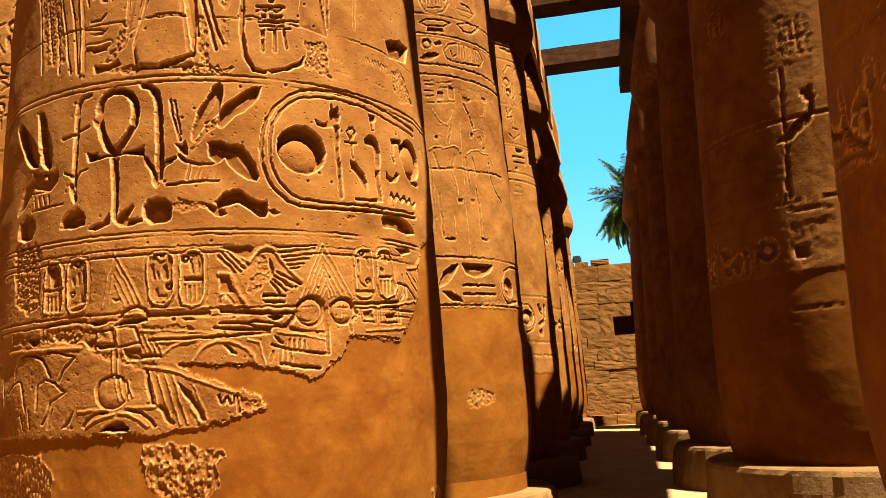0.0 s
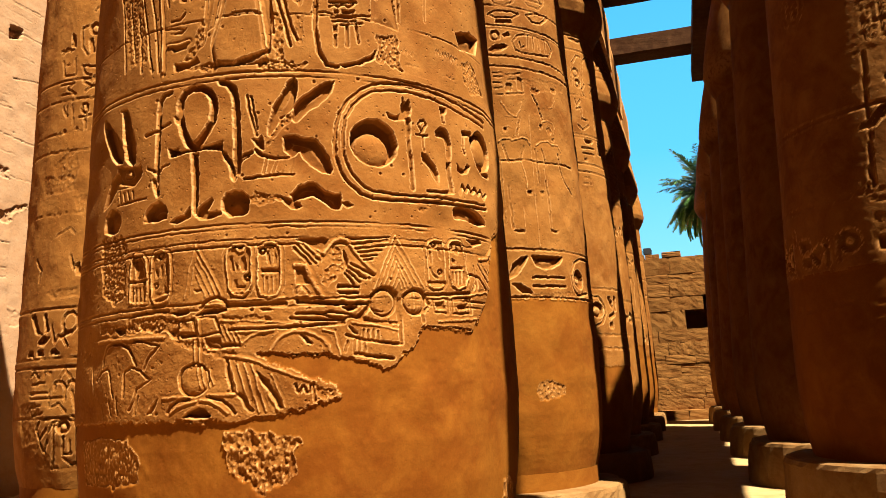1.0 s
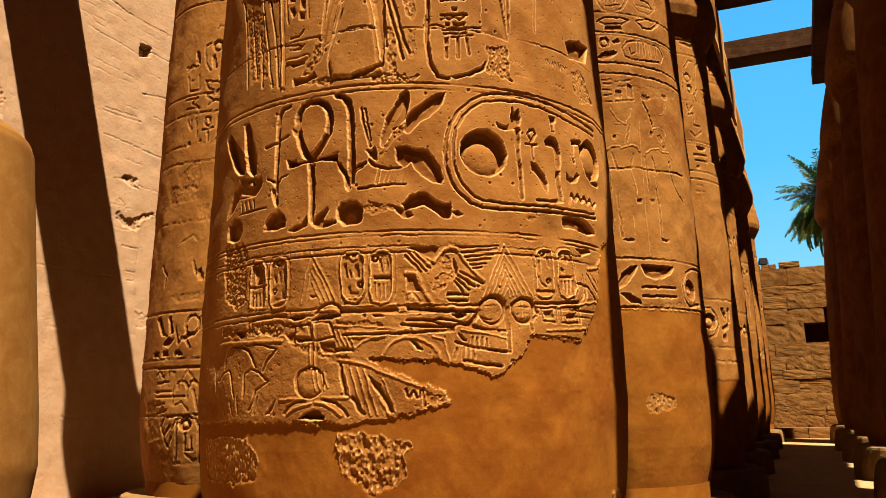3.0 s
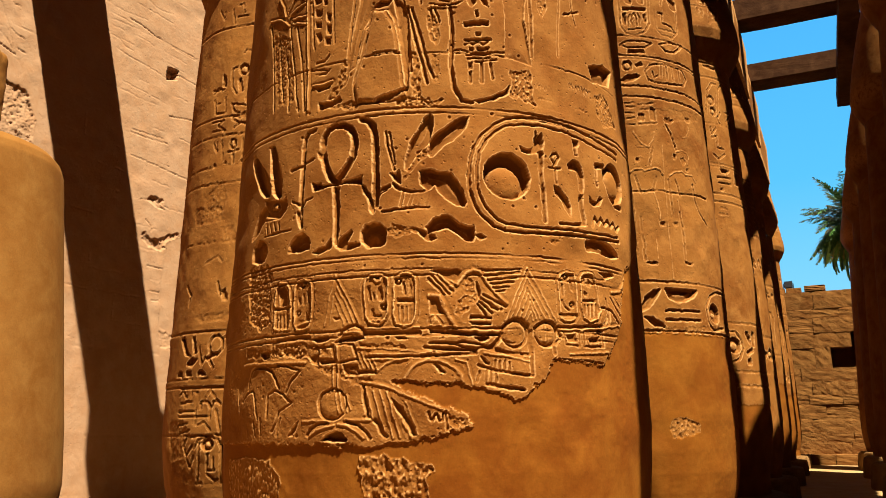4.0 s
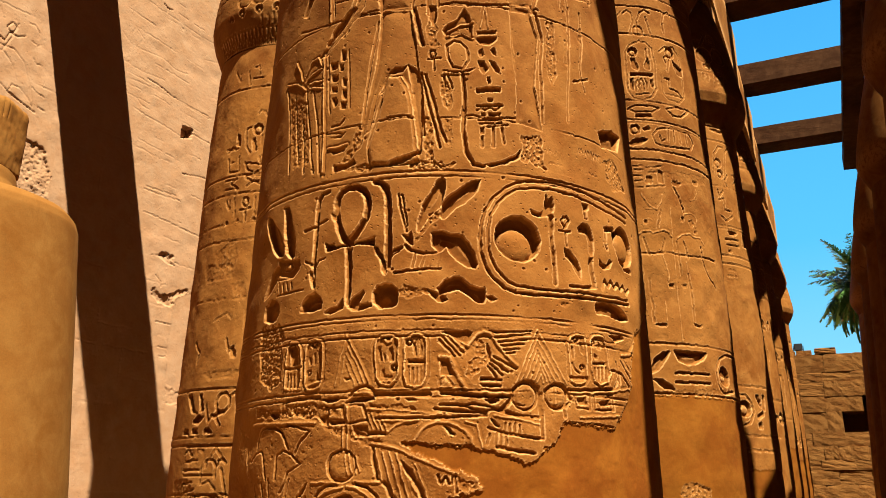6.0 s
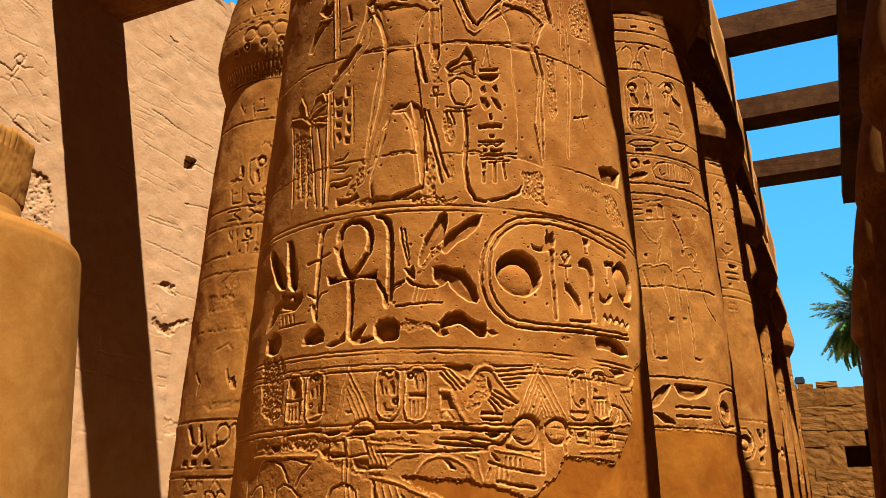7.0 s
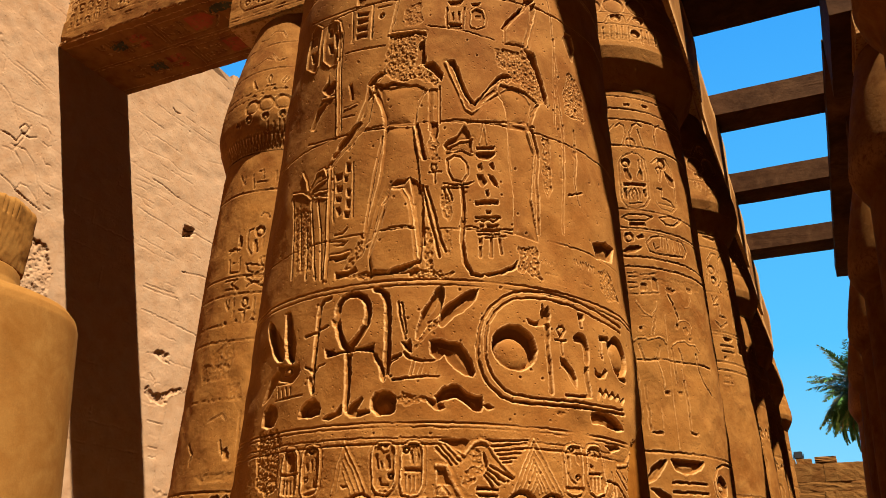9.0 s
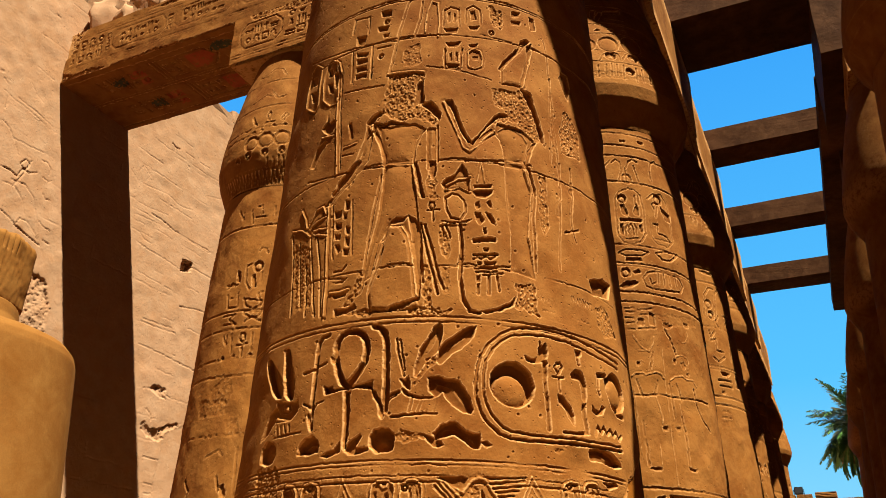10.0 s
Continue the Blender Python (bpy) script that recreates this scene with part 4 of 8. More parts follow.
    cut.sink([(-82.1, 178.1), (-76.5, 179.4), (-75.5, 172.6), (-80.0, 174.0)], 2.28)
    cut.disc(-66.6, 151.6, 8.9, -66.6, 151.6, 8.0, 2.0)
    cut.ridge([(-64.8, 157.3), (-62.4, 146.5)], 1.0, 0.45)
    cut.ridge([(-62.8, 157.9), (-59.8, 146.5)], 1.0, 0.45)
    cut.ridge([(-60.5, 157.5), (-57.5, 147.1)], 1.0, 0.45)
    cut.ridge([(-58.5, 156.3), (-55.7, 148.5)], 1.0, 0.45)
    cut.ridge([(-67.2, 184.6), (-66.2, 159.2)], 1.2, 0.65)
    cut.ridge([(-64.4, 185.1), (-63.2, 160.0)], 1.2, 0.65)
    cut.ridge([(-85.2, 142.8), (-68.0, 143.0)], 1.3, 0.59)
    cut.ridge([(-59.1, 143.2), (-44.7, 143.1)], 1.3, 0.59)
    cut.ridge([(-79.9, 135.0), (-76.7, 137.4), (-71.4, 139.1), (-65.3, 140.6)], 1.4, 0.72)
    cut.ridge([(-63.0, 140.9), (-57.4, 140.3), (-52.4, 137.6), (-48.6, 133.8)], 1.4, 0.72)
    cut.groove([(-82.1, 135.3), (-79.9, 138.3), (-75.6, 141.0), (-69.7, 142.1)], 1.7, 1.6)
    cut.groove([(-58.1, 142.3), (-51.8, 140.8), (-47.1, 136.7), (-45.0, 133.8)], 1.7, 1.6)
    cut.sink([(-73.1, 132.3), (-69.6, 135.3), (-64.6, 137.4), (-60.6, 136.8), (-57.4, 132.9), (-58.0, 131.5), (-64.6, 132.1)], 5.0)
    cut.sink([(-50.0, 161.9), (-48.5, 161.8), (-45.6, 145.5), (-44.1, 144.0), (-47.1, 144.0), (-48.9, 152.9)], 2.47)
    cut.ridge([(-47.8, 160.3), (-45.1, 151.4), (-43.2, 144.0)], 1.2, 0.59)
    cut.ridge([(-43.5, 158.2), (-39.6, 145.4), (-36.6, 133.8)], 1.2, 0.59)
    cut.ridge([(-39.8, 158.4), (-36.0, 145.4), (-32.8, 133.8)], 1.2, 0.59)
    cut.ridge([(-36.2, 157.8), (-32.5, 145.4), (-29.3, 133.8)], 1.2, 0.59)
    cut.sink([(-34.7, 154.8), (-27.9, 149.8), (-23.5, 142.5), (-20.6, 135.2), (-22.6, 134.6), (-26.4, 143.0), (-31.4, 148.9)], 2.09)
    cut.ridge([(-27.8, 142.5), (-23.5, 134.6)], 1.2, 0.52)
    cut.ridge([(-26.4, 152.7), (-22.6, 143.9), (-19.7, 135.2)], 1.0, 0.45)
    cut.groove([(-42.0, 142.5), (-40.2, 141.1), (-39.0, 137.3), (-36.6, 134.4)], 2.4, 2.08)
    cut.groove([(-76.0, 182.5), (-67.1, 183.4), (-66.5, 175.9), (-76.4, 176.3), (-76.0, 182.5)], 1.4, 1.28)
    cut.sink([(-76.4, 176.0), (-65.8, 175.6), (-65.7, 173.5), (-74.4, 173.2)], 2.47)
    cut.groove([(-64.1, 183.9), (-55.4, 183.9), (-52.6, 175.5), (-63.3, 173.7)], 1.4, 1.28)
    cut.sink([(-61.7, 173.0), (-52.5, 172.8), (-50.8, 166.4), (-58.8, 166.6)], 1.52)
    cut.ridge([(-52.4, 178.5), (-48.6, 169.3)], 1.0, 0.52)
    cut.ridge([(-50.1, 179.1), (-46.2, 170.2)], 1.0, 0.52)
    cut.ridge([(-47.9, 178.4), (-44.0, 169.8)], 1.0, 0.52)
    cut.ridge([(-45.7, 178.4), (-41.5, 169.8)], 1.0, 0.52)
    cut.sink([(-53.1, 169.7), (-41.5, 169.5), (-42.4, 167.4), (-52.4, 167.0)], 2.09)
    cut.chip([(-80.0, 174.0), (-65.7, 172.8), (-52.4, 166.4), (-36.9, 163.1), (-52.2, 161.6), (-65.5, 166.7), (-77.9, 170.2)], 1.4)
    cut.chip([(-138.0, 186.5), (-105.6, 182.6), (-86.2, 183.1), (-85.9, 176.7), (-115.2, 177.6), (-137.0, 179.7)], 1.4)
    cut.ridge([(-46.3, 177.8), (-34.1, 177.5), (-16.3, 177.6)], 1.4, 0.59)
    cut.ridge([(-44.7, 175.3), (-32.6, 175.1), (-22.8, 176.1)], 1.4, 0.59)
    cut.groove([(-47.9, 176.6), (-22.2, 176.4), (-4.6, 177.2), (10.2, 177.9)], 1.6, 1.44)
    cut.ridge([(-27.4, 163.0), (-25.7, 167.5), (-21.6, 171.9), (-16.3, 174.3), (-10.5, 174.2), (-4.6, 172.4), (-0.3, 169.4), (2.6, 165.9), (3.4, 162.0)], 1.7, 0.72)
    cut.ridge([(-41.5, 169.2), (-37.0, 172.7), (-31.1, 174.4), (-25.1, 174.9)], 1.4, 0.59)
    cut.sink([(-12.2, 172.4), (-9.0, 171.2), (-5.5, 167.1), (-8.7, 167.7)], 3.23)
    cut.sink([(-28.0, 162.1), (-16.3, 162.0), (-4.7, 161.1), (4.0, 159.3), (4.0, 160.5), (-4.7, 162.6)], 2.28)
    cut.ridge([(-0.2, 174.8), (5.6, 172.5), (7.0, 165.9), (8.4, 161.4)], 1.3, 0.59)
    cut.sink([(12.6, 176.7), (14.9, 175.5), (17.6, 171.7), (14.9, 172.2)], 3.04)
    cut.groove([(11.6, 171.6), (19.0, 169.0), (28.3, 167.6), (41.1, 166.3)], 1.6, 1.6)
    cut.groove([(15.9, 161.5), (24.9, 160.0), (35.9, 158.7)], 1.8, 1.76)
    cut.groove([(12.1, 168.3), (10.5, 162.9)], 1.2, 1.2)
    cut.groove([(20.7, 174.1), (19.6, 169.0)], 1.1, 1.12)
    cut.groove([(23.1, 173.8), (22.7, 168.4)], 1.1, 1.12)
    cut.groove([(25.9, 173.9), (25.2, 168.1)], 1.1, 1.12)
    cut.groove([(28.4, 173.3), (27.6, 167.9)], 1.1, 1.12)
    cut.groove([(16.0, 168.6), (15.3, 162.4)], 1.1, 1.12)
    cut.groove([(18.4, 168.1), (17.7, 161.8)], 1.1, 1.12)
    cut.groove([(21.1, 167.2), (20.4, 161.2)], 1.1, 1.12)
    cut.groove([(15.7, 181.0), (25.5, 178.7), (39.9, 177.6)], 1.7, 1.52)
    cut.ridge([(14.7, 178.0), (27.0, 176.6), (39.7, 173.9)], 1.4, 0.65)
    cut.groove([(42.1, 191.0), (41.2, 167.8)], 1.8, 1.6)
    cut.ridge([(66.3, 178.8), (97.4, 181.1)], 1.6, 0.65)
    cut.groove([(59.1, 175.4), (79.5, 175.0), (93.9, 174.4)], 1.6, 1.44)
    cut.groove([(-14.8, 146.8), (-14.0, 143.9), (-12.6, 143.0), (-11.1, 146.2)], 1.2, 1.2)
    cut.groove([(-10.5, 146.2), (-9.4, 143.0), (-7.7, 143.0), (-6.8, 146.5)], 1.2, 1.2)
    cut.groove([(-5.7, 147.6), (-5.1, 138.0)], 1.2, 1.12)
    cut.chip([(-4.8, 146.7), (6.7, 143.8), (6.7, 140.9), (0.9, 138.0), (-4.8, 139.5)], 1.8)
    cut.ridge([(-52.8, 181.6), (-37.2, 180.6), (-22.2, 179.1), (-4.6, 177.5)], 1.2, 0.52)
    cut.groove([(-16.3, 180.9), (-4.6, 179.9), (10.2, 179.4)], 1.8, 1.6)
    cut.chip([(-52.9, 185.3), (-34.2, 183.0), (-22.2, 180.9), (-22.2, 179.1), (-40.2, 179.7), (-52.8, 181.6)], 1.3)
    cut.ridge([(-49.8, 163.3), (-36.9, 160.8), (-25.0, 155.6), (-13.4, 150.6), (-4.8, 147.6)], 1.6, 0.65)
    # joints of the upper drums
    cut.groove([(-144.0, 555.7), (-106.7, 545.9), (-82.9, 543.6), (-52.6, 540.2), (-38.9, 540.5), (-23.4, 541.7), (-8.0, 543.2)], 1.1, 1.2)
    cut.groove([(14.2, 545.5), (28.0, 544.0), (40.0, 543.4)], 1.1, 1.2)
    cut.groove([(-26.9, 513.1), (-7.7, 510.8), (5.1, 507.7), (22.5, 504.2)], 1.0, 1.0)
    cut.groove([(-95.3, 504.4), (-79.0, 502.8), (-59.5, 500.6)], 1.1, 1.2)
    cut.groove([(-126.3, 438.1), (-112.5, 436.2), (-92.2, 433.2), (-84.6, 433.3)], 1.2, 1.4)
    cut.groove([(-72.6, 432.5), (-54.9, 431.3), (-32.5, 432.3)], 1.2, 1.4)
    cut.groove([(-16.7, 433.5), (-6.9, 435.0), (12.9, 434.3), (33.7, 436.8), (44.9, 440.7), (51.6, 437.4)], 1.2, 1.4)
    cut.groove([(-50.1, 354.3), (-46.4, 355.9), (-33.3, 355.7)], 1.0, 1.1)
    cut.groove([(-2.6, 355.6), (4.7, 356.5), (12.0, 355.1), (33.0, 356.9)], 1.0, 1.1)
    cut.groove([(-108.2, 354.9), (-97.5, 354.4), (-85.3, 352.5), (-78.3, 350.4)], 1.2, 1.3)
    # left-hand man, his head broken away
    cut.figure([(-62.5, 465.3), (-52.9, 468.3), (-40.0, 465.4), (-28.3, 462.0), (-31.2, 451.4), (-33.7, 442.4), (-33.6, 431.0), (-55.0, 432.7), (-55.7, 442.9), (-59.1, 455.1)], 1.3)
    cut.chip([(-56.9, 510.2), (-28.9, 508.2), (-28.1, 482.2), (-21.8, 479.4), (-18.7, 472.1), (-16.9, 463.5), (-21.3, 461.7), (-25.5, 465.2), (-33.8, 468.1), (-42.2, 467.6), (-50.9, 470.3), (-57.7, 474.0), (-61.0, 469.8), (-68.4, 465.3), (-71.9, 467.6), (-69.1, 473.1), (-62.4, 475.9), (-59.1, 481.6), (-58.1, 493.8), (-55.8, 500.8)], 2.0)
    cut.ridge([(-56.9, 510.2), (-42.0, 509.1), (-28.9, 508.2)], 1.6, 1.2)
    cut.sink([(-30.1, 480.9), (-23.1, 482.9), (-17.6, 476.9), (-14.6, 472.1), (-16.2, 465.9), (-18.7, 469.7), (-23.7, 474.7)], 4.2)
    cut.sink([(-71.2, 469.8), (-67.0, 476.0), (-61.6, 478.2), (-57.9, 476.4), (-63.1, 473.7), (-68.7, 468.2)], 4.2)
    cut.sink([(-33.7, 497.5), (-28.7, 502.1), (-28.1, 482.2), (-32.2, 481.5), (-36.3, 478.0), (-34.5, 486.6)], 3.4)
    cut.groove([(-63.5, 460.8), (-60.0, 455.3), (-57.7, 447.9), (-55.5, 440.5), (-55.0, 432.7)], 1.6, 2.4)
    cut.groove([(-26.5, 459.1), (-29.3, 455.9), (-31.9, 449.1), (-33.7, 442.4), (-33.7, 433.3)], 1.6, 2.4)
    cut.groove([(-24.5, 459.0), (-23.8, 432.7)], 1.4, 1.8)
    cut.groove([(-17.3, 461.6), (-16.7, 432.5)], 1.6, 2.0)
    cut.groove([(-65.9, 462.8), (-71.1, 457.8), (-74.2, 450.5), (-77.1, 440.5), (-82.1, 432.6), (-88.7, 425.3), (-95.6, 418.2)], 1.8, 2.2)
    cut.chip([(-68.2, 461.8), (-71.9, 450.9), (-77.6, 436.0), (-85.9, 422.2), (-81.6, 418.9), (-72.6, 432.5), (-67.1, 448.8), (-64.7, 458.7)], 1.4)
    cut.sink([(-97.9, 415.7), (-90.8, 421.3), (-83.9, 427.2), (-78.4, 433.9), (-73.2, 439.6), (-77.2, 442.0), (-83.3, 435.2), (-91.5, 427.5)], 2.8)
    cut.groove([(-56.6, 424.8), (-58.7, 411.9), (-60.8, 394.9), (-62.9, 378.3), (-64.2, 358.1), (-65.0, 342.3)], 1.4, 1.4)
    cut.sink([(-34.1, 433.3), (-31.3, 433.1), (-28.5, 421.7), (-26.6, 410.7), (-24.9, 404.1), (-27.6, 404.2), (-29.8, 413.0), (-32.1, 422.8)], 3.0)
    cut.sink([(-36.0, 391.9), (-30.9, 389.5), (-26.9, 383.0), (-25.4, 370.7), (-25.0, 358.6), (-25.6, 342.9), (-26.9, 327.6), (-28.1, 343.0), (-31.0, 362.8), (-33.0, 375.1)], 3.0)
    cut.boss([(-48.0, 384.6), (-39.5, 384.6), (-34.5, 374.4), (-31.8, 362.8), (-29.4, 346.9), (-26.8, 325.7), (-41.0, 324.5), (-57.8, 325.9), (-59.9, 338.9), (-54.9, 356.8), (-51.3, 372.6)], 1.5)
    cut.ridge([(-48.1, 385.5), (-39.5, 385.5), (-38.6, 381.7), (-34.5, 375.2), (-31.8, 362.8), (-29.4, 346.9), (-27.3, 329.5), (-26.7, 323.1)], 1.6, 1.0)
    cut.groove([(-51.8, 368.6), (-54.9, 356.8), (-57.4, 347.2), (-59.9, 338.9)], 1.4, 1.6)
    cut.sink([(-54.4, 373.0), (-51.8, 380.9), (-48.2, 388.0), (-44.5, 391.0), (-39.8, 390.5), (-35.9, 391.5), (-38.8, 387.1), (-48.1, 386.3), (-51.4, 374.7)], 2.6)
    cut.sink([(-47.5, 324.2), (-44.8, 327.4), (-35.9, 329.8), (-28.8, 332.2), (-26.4, 335.2), (-26.3, 331.4), (-32.2, 327.8), (-41.0, 324.5)], 3.6)
    cut.sink([(-84.9, 330.6), (-76.2, 330.3), (-70.2, 333.3), (-67.8, 329.1), (-75.8, 326.4), (-84.4, 325.9)], 3.2)
    cut.chip([(-24.9, 354.6), (-19.8, 354.5), (-19.2, 327.5), (-24.0, 325.6)], 2.0)
    cut.chip([(-32.1, 325.9), (-19.9, 327.5), (-5.9, 324.7), (-9.3, 320.1), (-26.6, 319.3), (-33.7, 321.8)], 2.2)
    cut.chip([(-74.1, 330.0), (-64.8, 340.3), (-63.9, 354.0), (-68.1, 354.6), (-71.2, 343.2), (-80.6, 331.0)], 1.8)
    cut.chip([(-93.8, 327.6), (-63.8, 328.5), (-41.0, 324.5), (-63.3, 322.8)], 1.8)
    # staff and stand between the men
    cut.chip([(-24.4, 426.0), (-17.7, 425.8), (-16.1, 403.9), (-22.6, 404.0)], 1.8)
    cut.sink([(-23.4, 433.6), (-17.9, 433.5), (-17.6, 421.4), (-20.3, 417.9), (-22.4, 423.7)], 3.4)
    cut.groove([(-27.0, 385.1), (-22.7, 366.5), (-18.7, 350.6), (-14.8, 335.1)], 1.6, 2.2)
    cut.groove([(-24.3, 383.8), (-19.0, 366.5), (-15.0, 348.6), (-11.3, 339.0)], 1.6, 2.2)
    cut.chip([(-15.6, 378.7), (-8.3, 380.9), (-6.2, 362.7), (-9.8, 358.6), (-13.6, 366.5)], 2.0)
    cut.chip([(-13.4, 354.5), (-6.2, 354.7), (-7.7, 335.2), (-11.3, 335.1)], 1.2)
    cut.groove([(-20.1, 395.0), (-22.4, 398.0), (-21.4, 400.6), (-18.7, 400.1), (-18.3, 397.1), (-20.1, 395.0)], 1.1, 1.4)
    cut.groove([(-22.7, 394.6), (-15.2, 394.6)], 1.2, 1.5)
    cut.groove([(-19.3, 394.2), (-18.8, 386.2)], 1.1, 1.4)
    cut.sink([(-13.7, 414.8), (-10.6, 419.2), (-4.9, 422.5), (-2.2, 427.1), (0.2, 430.8), (3.3, 426.6), (5.6, 417.9), (6.0, 409.2), (3.3, 411.2), (-0.9, 413.1), (-6.7, 410.6), (-11.3, 410.5)], 2.8)
    cut.ridge([(-10.6, 414.8), (-2.9, 419.5), (5.7, 421.4)], 1.3, 1.3)
    cut.ridge([(-11.3, 410.0), (-0.9, 412.6), (6.0, 409.2)], 1.3, 1.3)
    cut.groove([(-11.2, 404.0), (-10.3, 395.5), (-7.2, 389.2), (-0.9, 388.3), (2.9, 394.0), (1.8, 402.4), (-2.1, 406.5), (-6.7, 407.6), (-11.2, 404.0)], 1.4, 1.7)
    cut.sink([(-14.7, 386.6), (-6.5, 386.3), (1.8, 387.6), (7.8, 389.3), (2.9, 386.0), (-6.4, 384.7)], 2.2)
    cut.ridge([(-13.9, 384.1), (2.9, 385.2)], 1.4, 1.0)
    cut.groove([(-12.7, 383.3), (-11.9, 374.6), (-13.6, 369.7)], 1.4, 1.7)
    cut.groove([(-10.1, 383.3), (-7.5, 374.7)], 1.3, 1.6)
    cut.groove([(-0.8, 384.5), (0.3, 367.0), (-0.7, 347.1), (1.1, 331.8), (5.3, 324.4), (11.6, 323.4)], 2.2, 3.0)
    cut.sink([(11.7, 324.9), (22.6, 327.8), (32.1, 332.8), (34.9, 337.1), (33.9, 331.2), (24.4, 326.1), (15.2, 323.3)], 3.4)
    # the rounded bodies of the two men
    cut.figure([(-68.0, 471.9), (-52.7, 463.9), (-33.7, 464.8), (-26.6, 460.0), (-32.4, 451.5), (-35.3, 432.9), (-55.1, 433.6), (-59.1, 448.1), (-65.3, 460.7)], 1.3)
    cut.figure([(-55.0, 432.2), (-35.2, 431.1), (-30.4, 406.5), (-28.1, 385.2), (-25.1, 362.6), (-23.8, 342.8), (-28.1, 343.0), (-31.8, 362.8), (-35.3, 377.3), (-39.4, 383.8), (-48.8, 384.7), (-55.2, 373.1), (-59.5, 349.4), (-65.3, 346.3), (-62.8, 366.0), (-57.2, 390.1), (-55.3, 411.3)], 1.3)
    cut.figure([(-71.1, 468.8), (-65.6, 458.9), (-67.7, 438.3), (-81.1, 423.3), (-97.1, 409.7), (-103.8, 410.3), (-90.8, 421.3), (-75.6, 440.2), (-72.5, 458.1)], 1.2)
    cut.figure([(-24.1, 460.4), (-18.1, 460.2), (-17.4, 430.3), (-18.5, 425.8), (-24.0, 426.0), (-24.9, 444.1)], 1.2)
    cut.figure([(26.0, 468.0), (37.0, 466.0), (45.9, 461.6), (50.3, 455.7), (44.8, 438.4), (30.7, 438.0), (29.9, 450.8), (24.1, 458.6)], 1.3)
    cut.figure([(30.7, 436.2), (44.7, 436.1), (50.5, 416.8), (47.9, 394.4), (46.4, 381.4), (49.6, 361.5), (51.2, 351.7), (32.9, 354.5), (33.8, 379.0), (33.5, 395.7), (31.1, 421.4)], 1.3)
    cut.figure([(-11.5, 481.8), (-4.9, 474.7), (1.7, 456.2), (5.8, 448.1), (21.6, 462.9), (25.8, 458.9), (5.7, 441.7), (1.7, 443.7), (-5.2, 460.4), (-11.4, 476.0)], 1.2)
    # column of signs
    cut.ridge([(13.3, 432.1), (10.7, 417.5)], 1.0, 0.9)
    cut.ridge([(13.7, 432.1), (15.9, 418.1)], 1.0, 0.9)
    cut.sink([(8.0, 415.1), (21.5, 416.7), (20.6, 413.9), (8.7, 412.5)], 1.8)
    cut.sink([(8.0, 410.7), (21.4, 412.3), (21.4, 410.1), (16.5, 406.0), (10.6, 406.2), (7.9, 408.5)], 2.4)
    cut.sink([(8.7, 400.8), (11.8, 403.3), (12.5, 397.8), (9.8, 396.7)], 2.0)
    cut.sink([(16.5, 402.5), (19.6, 404.7), (21.1, 398.9), (18.7, 398.6)], 2.0)
    cut.sink([(8.6, 394.4), (12.5, 394.8), (15.5, 388.8), (12.3, 384.3), (9.7, 388.2)], 2.2)
    cut.sink([(15.6, 395.2), (19.5, 394.4), (22.1, 389.7), (23.2, 385.6), (19.3, 387.2)], 2.2)
    cut.sink([(14.2, 382.4), (16.2, 383.1), (16.9, 378.6), (14.6, 377.9)], 1.8)
    cut.sink([(7.7, 374.8), (22.6, 376.4), (22.5, 373.1), (7.7, 371.5)], 2.6)
    cut.sink([(14.0, 368.1), (17.8, 368.5), (17.4, 366.0), (14.8, 365.7)], 1.6)
    cut.groove([(7.7, 362.7), (23.5, 364.3)], 1.3, 1.6)
    cut.groove([(7.6, 359.9), (10.6, 361.7), (12.8, 360.3), (15.8, 362.2), (18.8, 360.9), (21.9, 362.9)], 1.2, 1.4)
    cut.sink([(10.2, 358.5), (12.8, 358.7), (12.8, 356.3), (10.2, 356.1)], 1.7)
    cut.sink([(15.0, 358.9), (22.6, 359.8), (22.5, 357.4), (15.0, 356.5)], 1.7)
    cut.groove([(8.3, 353.6), (23.2, 355.1)], 1.3, 1.6)
    cut.groove([(9.1, 351.3), (23.2, 352.7)], 1.3, 1.6)
    cut.sink([(9.4, 348.5), (12.0, 348.8), (11.9, 344.1), (9.4, 343.8)], 1.7)
    cut.groove([(10.8, 342.4), (10.4, 336.2)], 1.5, 1.8)
    cut.groove([(17.5, 349.3), (17.6, 336.9)], 1.8, 2.0)
    cut.groove([(23.1, 349.2), (24.4, 339.5)], 1.5, 1.8)
    cut.groove([(13.8, 349.3), (27.0, 351.6)], 1.2, 1.4)
    # right-hand man with a tall crown
    cut.figure([(25.8, 460.8), (34.8, 467.4), (46.1, 465.5), (55.3, 459.6), (51.5, 451.3), (47.2, 440.9), (49.2, 434.5), (31.4, 432.7), (30.9, 444.0)], 1.3)
    cut.sink([(-12.8, 482.7), (-7.4, 484.3), (-4.1, 477.2), (-1.1, 465.4), (2.9, 456.3), (7.0, 449.7), (11.1, 454.8), (17.4, 464.1), (24.0, 473.3), (28.4, 476.6), (37.3, 476.2), (26.1, 471.3), (18.2, 462.8), (11.1, 452.4), (8.2, 447.5), (4.1, 449.4), (-1.1, 458.3), (-5.2, 469.9), (-8.6, 478.0)], 4.2)
    cut.ridge([(-13.6, 481.3), (-7.2, 466.5), (-1.1, 450.4), (1.7, 443.7), (5.7, 441.2), (13.1, 449.4), (23.7, 460.4)], 2.0, 1.2)
    cut.chip([(-11.5, 478.9), (-7.3, 476.1), (2.5, 449.2), (-0.7, 449.0)], 1.2)
